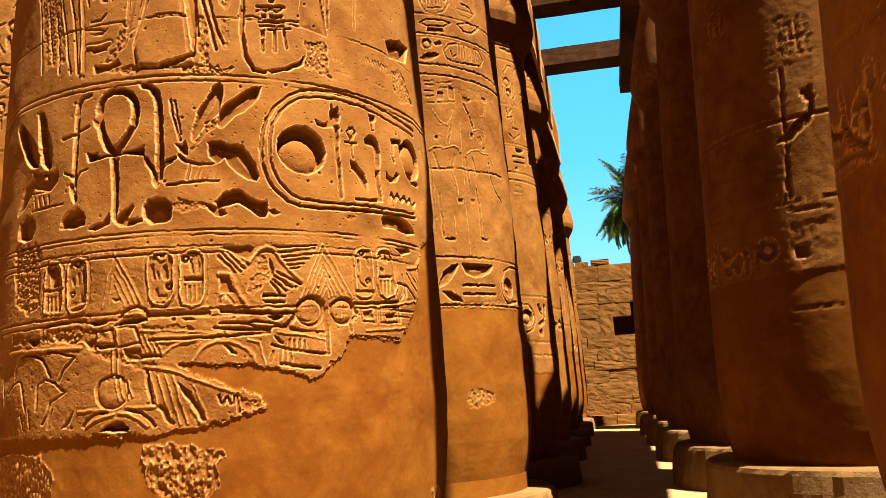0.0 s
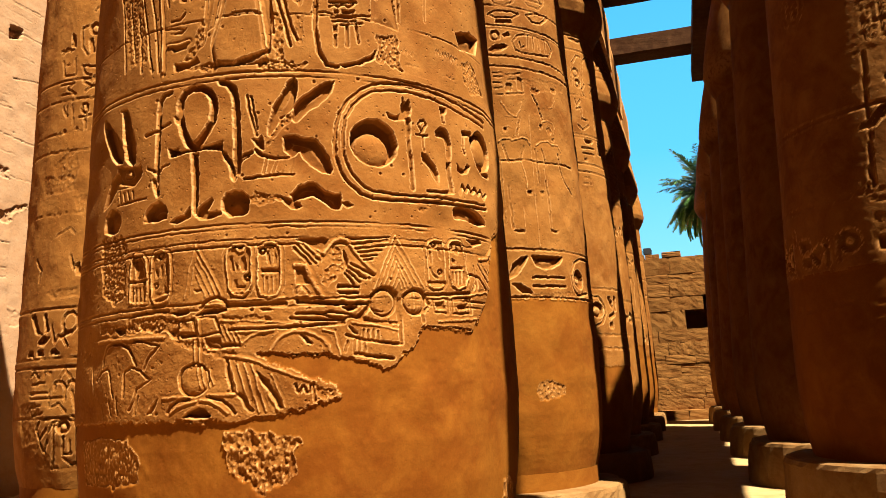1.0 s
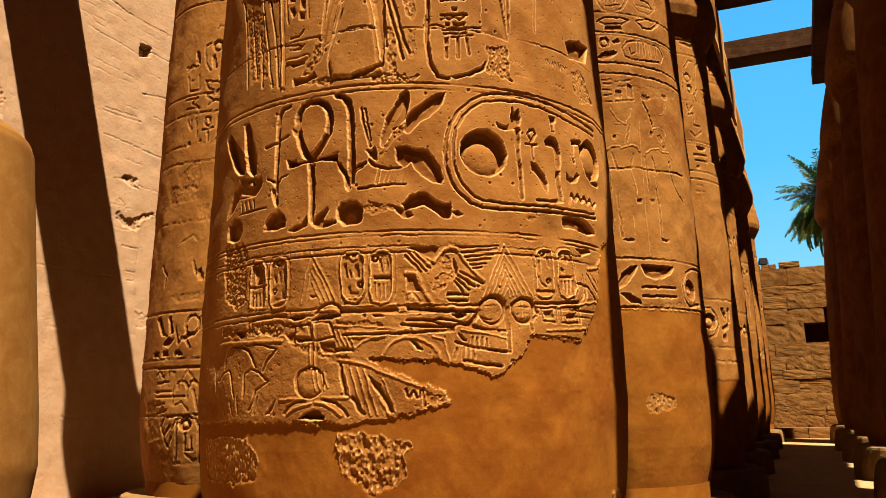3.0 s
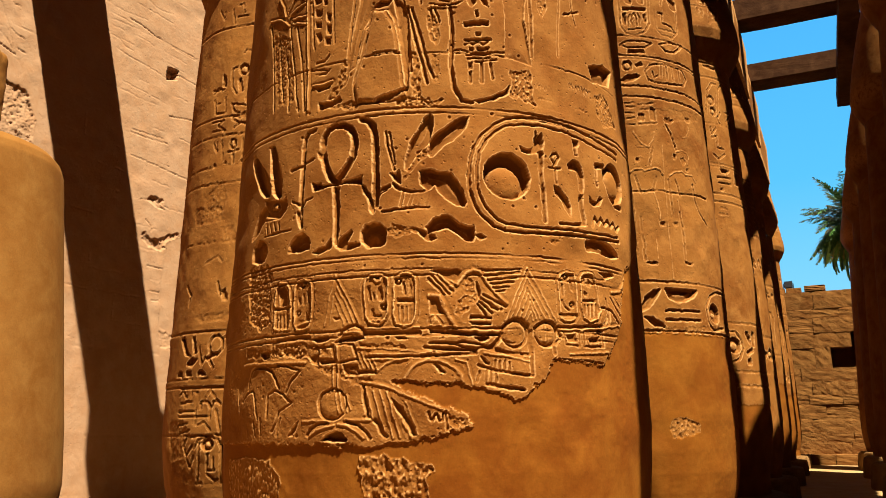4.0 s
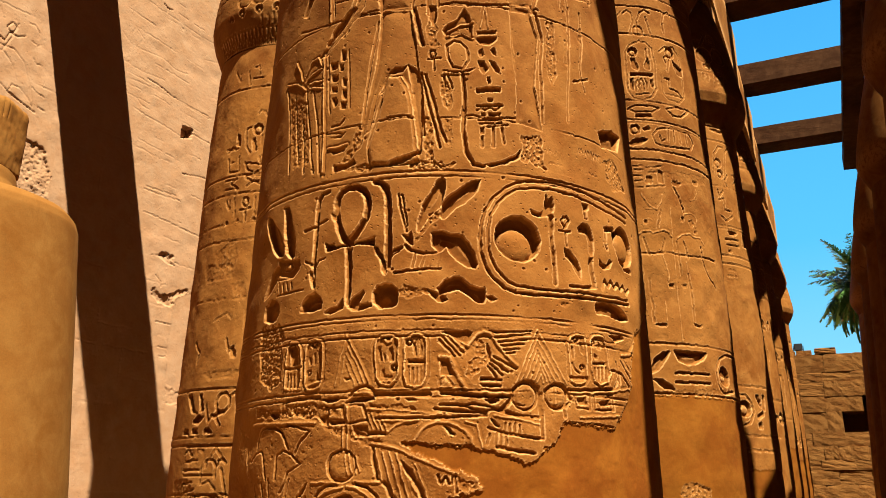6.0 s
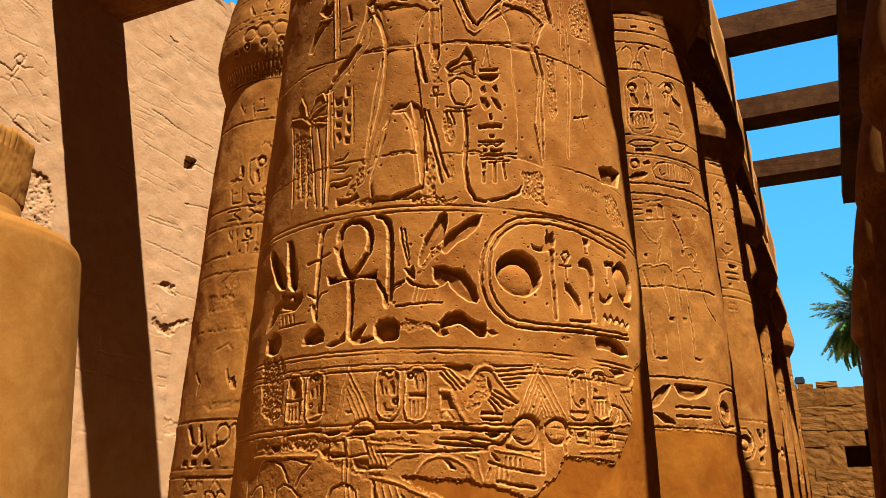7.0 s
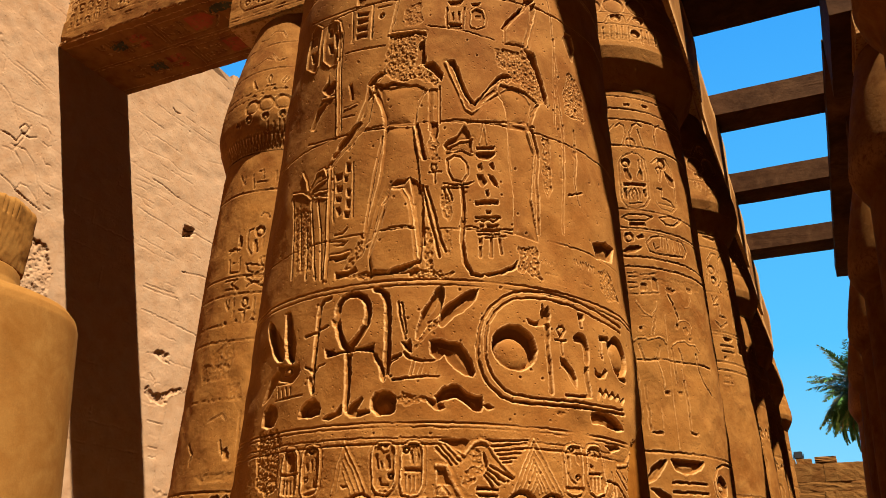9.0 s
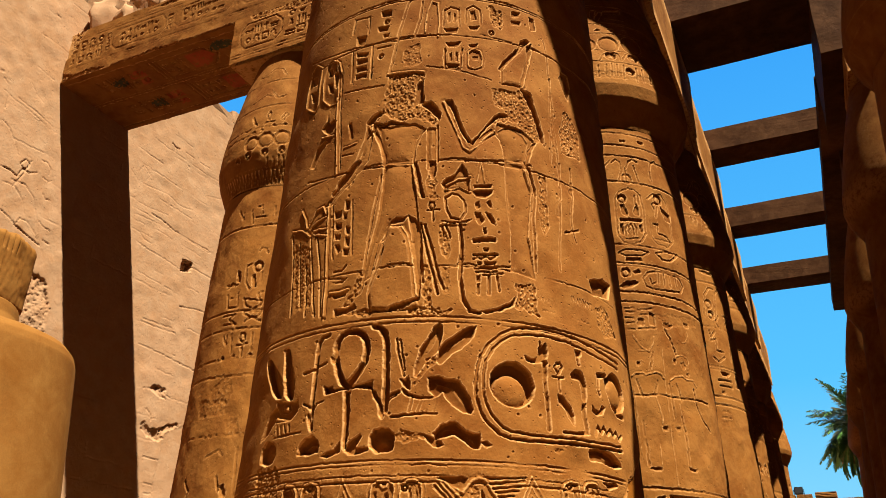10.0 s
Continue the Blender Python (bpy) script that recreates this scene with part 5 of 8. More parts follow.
    cut.chip([(21.5, 497.4), (38.2, 499.7), (50.1, 497.1), (56.9, 484.3), (61.1, 471.0), (65.4, 458.0), (57.7, 457.9), (50.7, 462.9), (43.8, 466.8), (37.1, 469.9), (28.2, 469.4), (19.5, 464.4), (18.3, 467.6), (26.2, 473.8), (35.1, 478.1), (26.3, 481.1), (23.0, 487.8)], 2.0)
    cut.sink([(46.4, 501.0), (53.8, 500.8), (57.2, 489.4), (61.6, 478.5), (64.5, 467.3), (65.3, 457.0), (62.0, 461.7), (58.7, 472.6), (55.3, 483.8), (50.9, 493.3)], 4.2)
    cut.boss([(31.9, 517.5), (39.3, 527.3), (47.1, 536.6), (50.0, 542.9), (53.1, 542.9), (53.1, 534.4), (50.2, 517.6), (46.5, 503.6), (38.4, 503.8), (30.5, 502.8)], 1.3)
    cut.sink([(28.1, 515.6), (32.1, 523.8), (39.5, 532.6), (46.3, 540.0), (47.6, 547.0), (53.0, 550.5), (56.1, 548.9), (52.6, 543.8), (48.5, 544.0), (44.5, 534.1), (36.8, 525.0), (30.9, 514.7)], 3.4)
    cut.sink([(52.6, 542.7), (58.2, 548.1), (57.1, 538.5), (53.6, 524.0), (52.3, 528.8)], 2.2)
    cut.ridge([(57.3, 542.3), (54.4, 528.4), (50.5, 514.1), (46.9, 502.2)], 1.7, 1.3)
    cut.groove([(24.9, 459.2), (29.1, 452.9), (31.7, 441.9), (32.3, 434.2)], 1.6, 2.0)
    cut.groove([(55.2, 457.1), (51.4, 449.9), (48.0, 438.8), (50.4, 432.5), (53.1, 422.0), (54.1, 415.5)], 2.0, 2.6)
    cut.groove([(31.8, 430.5), (31.5, 408.3), (34.1, 387.4), (35.3, 366.9), (34.9, 354.8)], 1.2, 1.3)
    cut.groove([(54.1, 415.5), (51.5, 395.2), (51.4, 378.3), (51.5, 357.8)], 1.6, 1.9)
    cut.chip([(58.5, 432.5), (63.4, 431.7), (64.1, 394.1), (59.9, 382.4), (56.1, 396.4)], 1.8)
    cut.chip([(36.5, 345.1), (48.9, 349.3), (51.7, 326.4), (33.8, 329.3)], 2.2)
    # lotus bunch and the signs beside it
    cut.ridge([(-129.0, 415.8), (-122.9, 406.8), (-120.1, 399.1)], 1.3, 1.1)
    cut.ridge([(-116.2, 402.2), (-110.2, 410.6), (-104.4, 411.0), (-100.1, 403.9)], 1.3, 1.1)
    cut.ridge([(-114.3, 398.5), (-104.3, 402.0), (-99.9, 402.5)], 1.3, 1.1)
    cut.ridge([(-111.8, 394.6), (-98.6, 392.9)], 1.3, 1.1)
    cut.ridge([(-137.6, 402.2), (-125.5, 399.2), (-115.5, 391.4)], 1.3, 1.1)
    cut.ridge([(-111.2, 391.4), (-97.8, 387.1)], 1.3, 1.1)
    cut.groove([(-114.1, 390.5), (-109.8, 372.1), (-106.5, 354.5), (-100.9, 329.1)], 1.2, 1.7)
    cut.groove([(-106.7, 388.3), (-101.1, 365.5), (-95.8, 328.0)], 1.2, 1.7)
    cut.ridge([(-99.1, 412.5), (-97.8, 394.4), (-95.9, 372.6), (-93.5, 343.4), (-92.8, 327.4)], 1.3, 1.2)
    cut.groove([(-136.6, 398.2), (-129.4, 360.9), (-125.6, 335.0)], 1.2, 1.6)
    cut.groove([(-127.2, 390.4), (-117.3, 340.9)], 1.2, 1.6)
    cut.groove([(-115.9, 369.6), (-109.7, 331.0)], 1.2, 1.6)
    cut.chip([(-135.4, 393.3), (-112.6, 381.4), (-105.4, 338.0), (-122.1, 334.1)], 1.3)
    cut.sink([(-83.6, 410.5), (-79.7, 408.6), (-79.9, 402.1), (-83.8, 403.0)], 2.2)
    cut.sink([(-92.8, 404.0), (-86.3, 403.6), (-86.6, 398.0), (-92.1, 398.6)], 2.2)
    cut.sink([(-85.0, 400.7), (-81.1, 399.8), (-81.6, 395.5), (-84.9, 395.5)], 2.0)
    cut.sink([(-91.2, 394.9), (-85.6, 393.5), (-85.1, 389.1), (-90.5, 389.5)], 2.2)
    cut.sink([(-81.5, 390.4), (-78.1, 388.8), (-78.0, 383.2), (-81.4, 384.8)], 2.2)
    cut.sink([(-90.6, 386.1), (-85.1, 384.8), (-85.1, 380.5), (-90.1, 381.7)], 2.0)
    cut.sink([(-81.6, 381.9), (-77.8, 381.1), (-77.7, 374.7), (-80.9, 375.4)], 2.0)
    cut.sink([(-89.6, 377.4), (-85.7, 377.3), (-84.2, 371.9), (-86.8, 370.4)], 2.0)
    cut.sink([(-82.1, 373.6), (-77.4, 372.6), (-77.8, 367.7), (-82.0, 368.6)], 2.2)
    cut.groove([(-95.8, 416.0), (-90.3, 367.1)], 1.0, 1.2)
    cut.groove([(-77.8, 409.1), (-74.8, 368.0)], 1.0, 1.2)
    cut.groove([(-88.2, 357.6), (-81.2, 357.4), (-78.5, 360.5)], 1.5, 1.8)
    cut.sink([(-89.6, 350.2), (-82.7, 350.0), (-76.2, 351.2), (-80.2, 347.9)], 2.0)
    cut.ridge([(-90.1, 342.7), (-82.7, 342.0), (-75.4, 343.1)], 1.4, 1.2)
    cut.sink([(-88.0, 340.6), (-76.4, 340.9), (-77.1, 338.6), (-85.8, 337.8)], 2.0)
    # signs at the top
    cut.groove([(-93.0, 559.1), (-91.6, 573.1), (-77.3, 570.9), (-77.4, 554.2)], 1.3, 1.6)
    cut.sink([(-88.5, 555.1), (-78.4, 553.5), (-80.3, 544.3), (-87.5, 545.9)], 2.0)
    cut.sink([(-86.8, 538.6), (-75.3, 536.2), (-75.5, 532.5), (-86.9, 534.9)], 1.9)
    cut.sink([(-86.7, 532.6), (-75.3, 530.3), (-75.4, 525.6), (-86.7, 527.8)], 1.9)
    cut.sink([(-86.5, 525.1), (-75.7, 523.0), (-75.3, 518.2), (-86.5, 520.4)], 1.9)
    cut.sink([(-86.3, 518.2), (-75.6, 516.2), (-75.8, 512.1), (-86.4, 514.1)], 1.9)
    cut.groove([(-72.2, 541.6), (-71.1, 509.7)], 1.2, 1.5)
    cut.groove([(-91.0, 541.8), (-89.5, 512.6)], 1.2, 1.5)
    cut.sink([(-67.0, 573.1), (-56.9, 571.4), (-57.5, 565.9), (-66.1, 567.2)], 1.9)
    cut.disc(-61.2, 561.3, 2.7, -61.2, 561.3, 0.8, 2.0)
    cut.sink([(-69.5, 558.2), (-58.4, 556.8), (-60.5, 551.8), (-68.1, 553.4)], 1.9)
    cut.sink([(-63.8, 549.4), (-57.9, 549.0), (-58.6, 545.4), (-62.6, 545.8)], 1.7)
    cut.groove([(-67.8, 537.1), (-56.2, 536.2)], 1.2, 1.4)
    cut.disc(-63.8, 528.5, 2.4, -63.8, 528.5, 0.8, 2.0)
    cut.oval([(-144.9, 512.2), (-146.0, 531.8), (-143.9, 547.2), (-136.3, 551.2), (-127.9, 543.9), (-126.2, 526.6), (-124.9, 507.3), (-129.2, 501.6)])
    cut.oval([(-119.8, 507.5), (-121.4, 529.6), (-118.4, 541.7), (-111.4, 542.1), (-103.5, 536.3), (-100.2, 525.2), (-99.6, 506.6), (-103.4, 499.4), (-111.7, 499.7)])
    cut.sink([(-119.0, 536.5), (-113.1, 535.3), (-110.5, 527.1), (-116.1, 528.1)], 2.0)
    cut.sink([(-109.6, 529.3), (-104.2, 528.0), (-103.5, 513.4), (-107.5, 515.1)], 2.0)
    cut.sink([(-116.5, 521.8), (-110.8, 520.3), (-108.1, 510.1), (-113.7, 512.6)], 2.0)
    cut.sink([(-145.8, 542.7), (-135.5, 539.7), (-131.6, 529.4), (-140.0, 531.2)], 2.0)
    cut.sink([(-141.7, 526.7), (-132.0, 523.1), (-129.8, 512.4), (-137.1, 515.1)], 2.0)
    cut.ridge([(-106.3, 538.6), (-104.6, 521.8), (-101.6, 494.5), (-97.5, 458.4), (-94.9, 434.0)], 1.4, 1.2)
    cut.groove([(-100.8, 525.5), (-97.2, 487.8), (-92.2, 437.8)], 1.2, 1.6)
    cut.sink([(-116.5, 480.5), (-112.2, 486.2), (-112.0, 493.7), (-108.5, 483.2), (-104.4, 484.5), (-99.8, 481.3), (-103.0, 474.0), (-108.8, 472.3)], 2.2)
    cut.ridge([(-115.1, 471.9), (-102.4, 469.9)], 1.4, 1.2)
    cut.sink([(-126.5, 450.2), (-120.7, 464.8), (-111.3, 468.4), (-107.8, 465.5), (-116.1, 458.1), (-121.1, 448.0)], 1.8)
    cut.sink([(-88.0, 474.7), (-84.9, 474.7), (-82.5, 460.9), (-86.1, 461.9)], 1.7)
    cut.ridge([(-90.6, 455.2), (-79.5, 456.2)], 1.2, 0.9)
    cut.groove([(-91.4, 448.8), (-81.2, 447.7)], 1.2, 1.4)
    cut.groove([(-14.7, 551.2), (-14.1, 566.0), (-9.6, 569.4), (-2.9, 567.5), (-1.9, 551.6)], 1.3, 1.6)
    cut.sink([(-11.8, 563.8), (-9.1, 565.0), (-9.5, 555.1), (-11.7, 553.9)], 1.9)
    cut.sink([(-6.9, 563.9), (-4.6, 563.0), (-5.0, 554.2), (-7.3, 555.1)], 1.9)
    cut.sink([(-14.7, 548.5), (-2.8, 550.0), (-4.5, 544.5), (-12.4, 544.2)], 1.9)
    cut.groove([(3.0, 554.8), (3.5, 568.6), (9.0, 572.1), (14.5, 568.5), (15.2, 555.4)], 1.3, 1.6)
    cut.sink([(6.2, 566.2), (9.9, 567.8), (12.1, 558.7), (7.1, 557.5)], 1.9)
    cut.sink([(4.4, 552.2), (14.3, 553.6), (12.0, 548.9), (6.1, 548.6)], 1.9)
    cut.chip([(21.6, 574.4), (33.6, 571.8), (33.1, 555.0), (23.6, 555.4)], 2.4)
    cut.sink([(41.2, 574.1), (49.0, 575.7), (47.7, 570.7), (40.9, 568.4)], 1.9)
    cut.sink([(40.8, 565.6), (49.6, 566.9), (48.4, 562.6), (40.6, 560.5)], 1.9)
    cut.sink([(57.1, 574.3), (62.6, 573.8), (63.6, 563.0), (57.9, 560.6)], 2.0)
    cut.disc(23.4, 548.9, 2.6, 23.4, 548.9, 1.0, 2.0)
    cut.sink([(-13.2, 535.1), (-0.1, 537.3), (-3.6, 531.8), (-10.1, 530.4)], 2.0)
    cut.groove([(-13.1, 529.3), (-12.8, 511.7), (-1.3, 511.2), (-0.1, 529.9)], 1.4, 1.7)
    cut.sink([(-10.0, 524.7), (-7.8, 526.3), (-7.8, 518.0), (-9.9, 517.9)], 1.9)
    cut.sink([(-5.3, 526.4), (-2.7, 526.6), (-3.0, 518.2), (-5.6, 518.1)], 1.9)
    cut.sink([(-12.0, 515.8), (-1.3, 515.3), (-3.4, 512.1), (-11.1, 511.7)], 1.9)
    cut.sink([(4.3, 534.5), (13.2, 536.8), (10.9, 532.2), (6.1, 531.6)], 1.9)
    cut.oval([(4.3, 515.2), (4.7, 527.2), (8.7, 530.8), (14.0, 529.5), (16.1, 522.0), (14.7, 515.1), (9.5, 512.3), (5.1, 512.8)])
    cut.sink([(7.4, 524.4), (13.1, 525.7), (13.0, 521.5), (7.8, 520.3)], 1.8)
    cut.groove([(-55.5, 510.9), (-51.5, 536.2), (-47.9, 557.2), (-44.0, 573.1), (-41.4, 578.3)], 1.5, 1.7)
    cut.groove([(-36.8, 543.4), (-32.9, 560.4), (-32.0, 575.9)], 1.4, 1.6)
    cut.ridge([(-29.1, 542.6), (-27.6, 565.4), (-24.2, 574.6), (-19.6, 572.7), (-17.9, 553.9), (-18.9, 540.5)], 1.5, 1.0)
    cut.chip([(-43.9, 532.2), (-32.0, 534.4), (-30.1, 517.5), (-37.7, 512.1), (-44.5, 515.1)], 1.3)
    # worn strip beside the shade, and the rings
    cut.ring(433.5, 0.9, 1.2)
    cut.ring(354.5, 0.7, 0.8)
    cut.ring(542.2, 1.0, 1.2)
    cut.ring(578.0, 1.0, 1.0)
    cut.ring(580.1, 1.2, 1.2)
    cut.chip([(103.7, 344.8), (118.8, 351.5), (135.4, 331.8), (113.0, 325.2), (104.7, 334.9)], 1.6)
    cut.sink([(100.0, 364.0), (119.6, 371.4), (133.9, 371.7), (128.1, 358.9), (103.9, 354.3)], 5.0)
    cut.groove([(78.3, 448.3), (71.3, 362.4)], 1.0, 1.2)
    cut.groove([(74.5, 521.7), (70.2, 445.5)], 1.0, 1.2)
    cut.groove([(89.0, 447.7), (88.8, 424.3), (85.3, 405.0), (89.4, 388.8)], 1.2, 1.4)
    cut.groove([(78.4, 393.1), (93.3, 399.7)], 1.2, 1.4)
    cut.scratches(52.7, 68.1, 337.4, 342.0, 6)
    cut.scratches(54.1, 93.9, 330.6, 331.9, 6)
    cut.scratches(78.1, 99.2, 342.2, 347.8, 6)
    cut.chip([(72.1, 504.6), (75.9, 508.2), (75.4, 404.2), (71.1, 402.9)], 0.8)
    cut.chip([(89.3, 499.5), (98.4, 494.8), (103.7, 484.3), (103.0, 457.7), (81.5, 459.1), (81.3, 476.3)], 2.0)
    cut.sink([(89.0, 534.4), (96.8, 534.7), (98.2, 522.3), (93.7, 508.7), (84.9, 526.6)], 2.6)
    cut.chip([(85.7, 435.5), (90.2, 437.3), (90.1, 425.3), (84.4, 423.3)], 1.6)
    cut.groove([(57.8, 543.6), (71.5, 541.4), (89.9, 542.8)], 1.0, 1.2)
    cut.groove([(70.9, 556.6), (74.8, 502.2), (77.4, 433.9)], 0.9, 1.1)


def carve_second(cut):
    cut.ring(980.8, 1.6, 1.4)
    cut.ring(940.9, 1.6, 1.4)
    cut.ring(920.6, 1.4, 1.2)
    cut.ring(885.5, 1.2, 1.0)
    cut.ring(863.2, 1.4, 1.2)
    cut.disc(-29.5, 897.7, 12.8, -29.5, 896.6, 10.4, 1.8)
    cut.disc(1.9, 899.1, 15.4, 1.8, 897.9, 13.0, 1.8)
    cut.disc(38.2, 902.6, 16.4, 37.9, 901.3, 13.9, 1.8)
    cut.disc(2.3, 875.4, 7.8, 1.8, 871.0, 4.4, 3.0)
    cut.disc(35.8, 876.9, 8.1, 34.9, 872.3, 4.6, 3.0)
    cut.disc(26.5, 848.5, 6.7, 26.0, 845.2, 3.3, 3.0)
    cut.groove([(-14.6, 864.7), (-8.8, 876.8), (3.2, 883.2), (14.3, 879.4), (16.1, 867.7)], 1.2, 1.4)
    cut.groove([(17.8, 868.0), (25.0, 881.6), (39.2, 890.1), (51.7, 884.7)], 1.2, 1.4)
    cut.groove([(-5.9, 858.5), (-7.2, 837.1)], 1.4, 1.8)
    cut.groove([(2.3, 861.3), (0.4, 837.6)], 1.4, 1.8)
    cut.groove([(9.3, 860.0), (7.4, 838.4)], 1.4, 1.8)
    cut.groove([(-16.8, 856.1), (-17.1, 834.8)], 1.4, 1.8)
    cut.groove([(-25.9, 856.4), (-24.6, 833.0)], 1.4, 1.8)
    cut.groove([(18.2, 859.4), (16.1, 833.5)], 1.4, 1.8)
    cut.groove([(36.7, 857.8), (35.5, 832.0)], 1.4, 1.8)
    cut.groove([(46.0, 858.8), (45.4, 833.2)], 1.4, 1.8)
    cut.groove([(57.8, 859.1), (57.1, 835.6)], 1.4, 1.8)
    cut.chip([(-28.1, 845.9), (58.8, 846.8), (62.0, 835.6), (-27.6, 831.1)], 1.4)
    cut.sink([(-18.2, 970.4), (-10.5, 970.4), (-14.6, 952.0), (-20.0, 952.1)], 2.4)
    cut.sink([(-12.4, 954.6), (-3.1, 968.1), (0.4, 965.8), (-9.6, 946.9)], 2.4)
    cut.sink([(3.1, 970.0), (36.0, 977.3), (34.1, 970.2), (2.2, 964.7)], 2.4)
    cut.groove([(2.1, 951.6), (38.4, 953.5)], 1.4, 1.8)
    cut.groove([(-3.0, 942.1), (38.1, 944.6)], 1.4, 1.8)
    cut.sink([(-17.2, 925.7), (-11.5, 930.6), (-5.9, 926.0)], 2.0)
    cut.sink([(3.4, 929.2), (12.7, 930.6), (11.0, 925.4)], 2.0)
    cut.sink([(27.0, 931.4), (35.2, 932.5), (32.2, 928.0)], 2.0)
    cut.ring(760.3, 1.6, 1.4)
    cut.ring(740.6, 1.8, 1.4)
    cut.ring(724.0, 1.8, 1.6)
    cut.sink([(9.6, 749.8), (20.4, 749.3), (20.1, 746.5), (11.0, 746.3)], 2.0)
    cut.sink([(40.2, 752.1), (52.8, 752.4), (49.9, 748.0), (41.7, 748.7)], 2.0)
    cut.groove([(2.5, 682.3), (9.6, 702.1), (7.5, 714.3), (0.9, 717.4), (-5.6, 711.7)], 1.8, 1.8)
    cut.groove([(14.4, 683.4), (14.9, 702.7), (20.0, 715.8), (28.0, 720.6), (35.0, 716.5)], 1.8, 1.8)
    cut.groove([(28.4, 710.0), (34.5, 686.4)], 1.6, 1.6)
    cut.groove([(57.3, 691.6), (56.1, 708.9), (60.4, 720.9), (71.2, 727.7), (72.1, 720.8)], 1.8, 1.8)
    cut.groove([(-7.8, 715.2), (-13.3, 709.7), (-17.0, 704.4)], 1.4, 1.4)
    cut.disc(15.0, 688.7, 7.9, 14.9, 687.8, 6.2, 1.6)
    cut.ring(683.6, 1.8, 1.6)
    cut.groove([(15.1, 674.0), (0.9, 666.7), (-5.0, 656.2), (-5.6, 632.8), (-5.2, 604.1), (1.6, 594.1), (13.9, 591.9), (27.8, 598.3), (34.7, 610.7), (36.1, 645.7), (33.4, 665.5), (25.4, 672.8), (15.1, 674.0)], 1.4, 1.4)
    cut.groove([(44.3, 662.5), (55.9, 672.1), (72.0, 674.8), (82.4, 666.0), (84.5, 632.7), (83.3, 607.4), (71.6, 597.7), (53.0, 598.0), (44.8, 606.0), (45.0, 630.7)], 1.4, 1.4)
    cut.disc(4.9, 657.7, 6.8, 4.7, 655.9, 4.3, 3.2)
    cut.disc(64.4, 665.7, 8.2, 64.2, 664.8, 5.4, 3.2)
    cut.sink([(0.7, 648.1), (7.4, 650.3), (12.6, 637.3), (10.3, 632.1), (4.2, 634.9)], 2.6)
    cut.sink([(19.3, 638.1), (26.3, 652.5), (29.4, 642.9), (28.3, 634.3), (22.4, 635.2)], 2.6)
    cut.groove([(24.3, 664.1), (24.3, 650.5)], 1.6, 1.8)
    cut.groove([(29.7, 664.9), (29.7, 651.3)], 1.6, 1.8)
    cut.sink([(-1.3, 628.0), (32.1, 630.0), (31.5, 625.7), (-1.7, 623.8)], 3.0)
    cut.sink([(-1.3, 619.8), (3.4, 620.0), (2.5, 603.7), (-2.0, 605.1)], 2.6)
    cut.sink([(26.5, 620.9), (30.9, 621.5), (31.1, 610.1), (26.9, 611.1)], 2.6)
    cut.groove([(10.5, 604.3), (10.1, 615.7), (14.0, 620.9), (16.7, 616.3), (17.0, 605.0)], 1.4, 1.8)
    cut.groove([(5.5, 602.3), (5.1, 613.6), (8.9, 618.8)], 1.4, 1.8)
    cut.groove([(20.3, 605.4), (21.6, 615.3), (18.9, 620.7)], 1.4, 1.8)
    cut.groove([(5.2, 599.1), (23.2, 601.7)], 1.6, 1.8)
    cut.groove([(55.0, 649.7), (52.0, 655.8), (58.0, 660.6), (61.2, 654.6), (56.0, 638.2)], 1.8, 2.0)
    cut.sink([(66.5, 659.5), (72.3, 654.3), (85.8, 648.3), (85.4, 636.3), (73.4, 637.7), (68.7, 648.2)], 2.6)
    cut.groove([(50.1, 626.8), (58.1, 627.0), (55.9, 614.9), (72.5, 612.6), (78.0, 605.9)], 1.8, 2.0)
    cut.groove([(48.4, 605.1), (80.6, 606.7)], 1.4, 1.6)
    cut.ring(590.7, 1.6, 1.2)
    cut.groove([(-7.4, 579.5), (5.2, 584.0), (26.1, 584.6), (36.2, 583.7), (25.3, 577.4), (2.8, 575.2), (-7.4, 579.5)], 1.8, 2.0)
    cut.sink([(2.6, 572.9), (23.3, 574.8), (26.0, 569.7), (0.6, 567.3)], 2.4)
    cut.groove([(47.0, 584.1), (65.7, 589.8), (89.7, 591.5), (72.3, 578.7), (57.3, 576.7), (47.0, 584.1)], 1.6, 1.8)
    cut.ring(565.1, 1.8, 1.6)
    cut.ring(561.2, 1.2, 1.0)
    cut.disc(-0.2, 551.9, 6.9, -0.2, 551.1, 4.6, 2.2)
    cut.sink([(9.9, 554.1), (18.1, 557.9), (20.8, 553.6), (12.5, 549.7)], 2.6)
    cut.sink([(-9.9, 533.4), (-0.6, 539.7), (11.7, 542.0), (16.1, 539.4), (4.7, 532.5), (-4.4, 530.5)], 2.8)
    cut.groove([(30.8, 554.8), (23.2, 546.2), (26.7, 536.0), (39.7, 533.3), (68.3, 535.8), (84.6, 538.2), (92.1, 548.0), (84.3, 558.3), (62.3, 559.0), (43.3, 558.3), (30.8, 554.8)], 1.6, 1.8)
    cut.groove([(33.1, 547.5), (35.5, 540.2), (41.0, 542.6)], 1.6, 1.8)
    cut.groove([(46.5, 555.8), (46.0, 540.4)], 1.6, 1.8)
    cut.groove([(55.9, 556.1), (55.2, 540.6)], 1.6, 1.8)
    cut.groove([(66.0, 556.8), (65.2, 541.2)], 1.6, 1.8)
    cut.groove([(77.1, 557.9), (78.1, 541.2)], 1.6, 1.8)
    cut.ring(526.5, 2.0, 1.8)
    cut.ring(513.4, 2.0, 1.6)
    cut.groove([(-6.7, 504.5), (6.4, 505.1)], 1.4, 1.4)
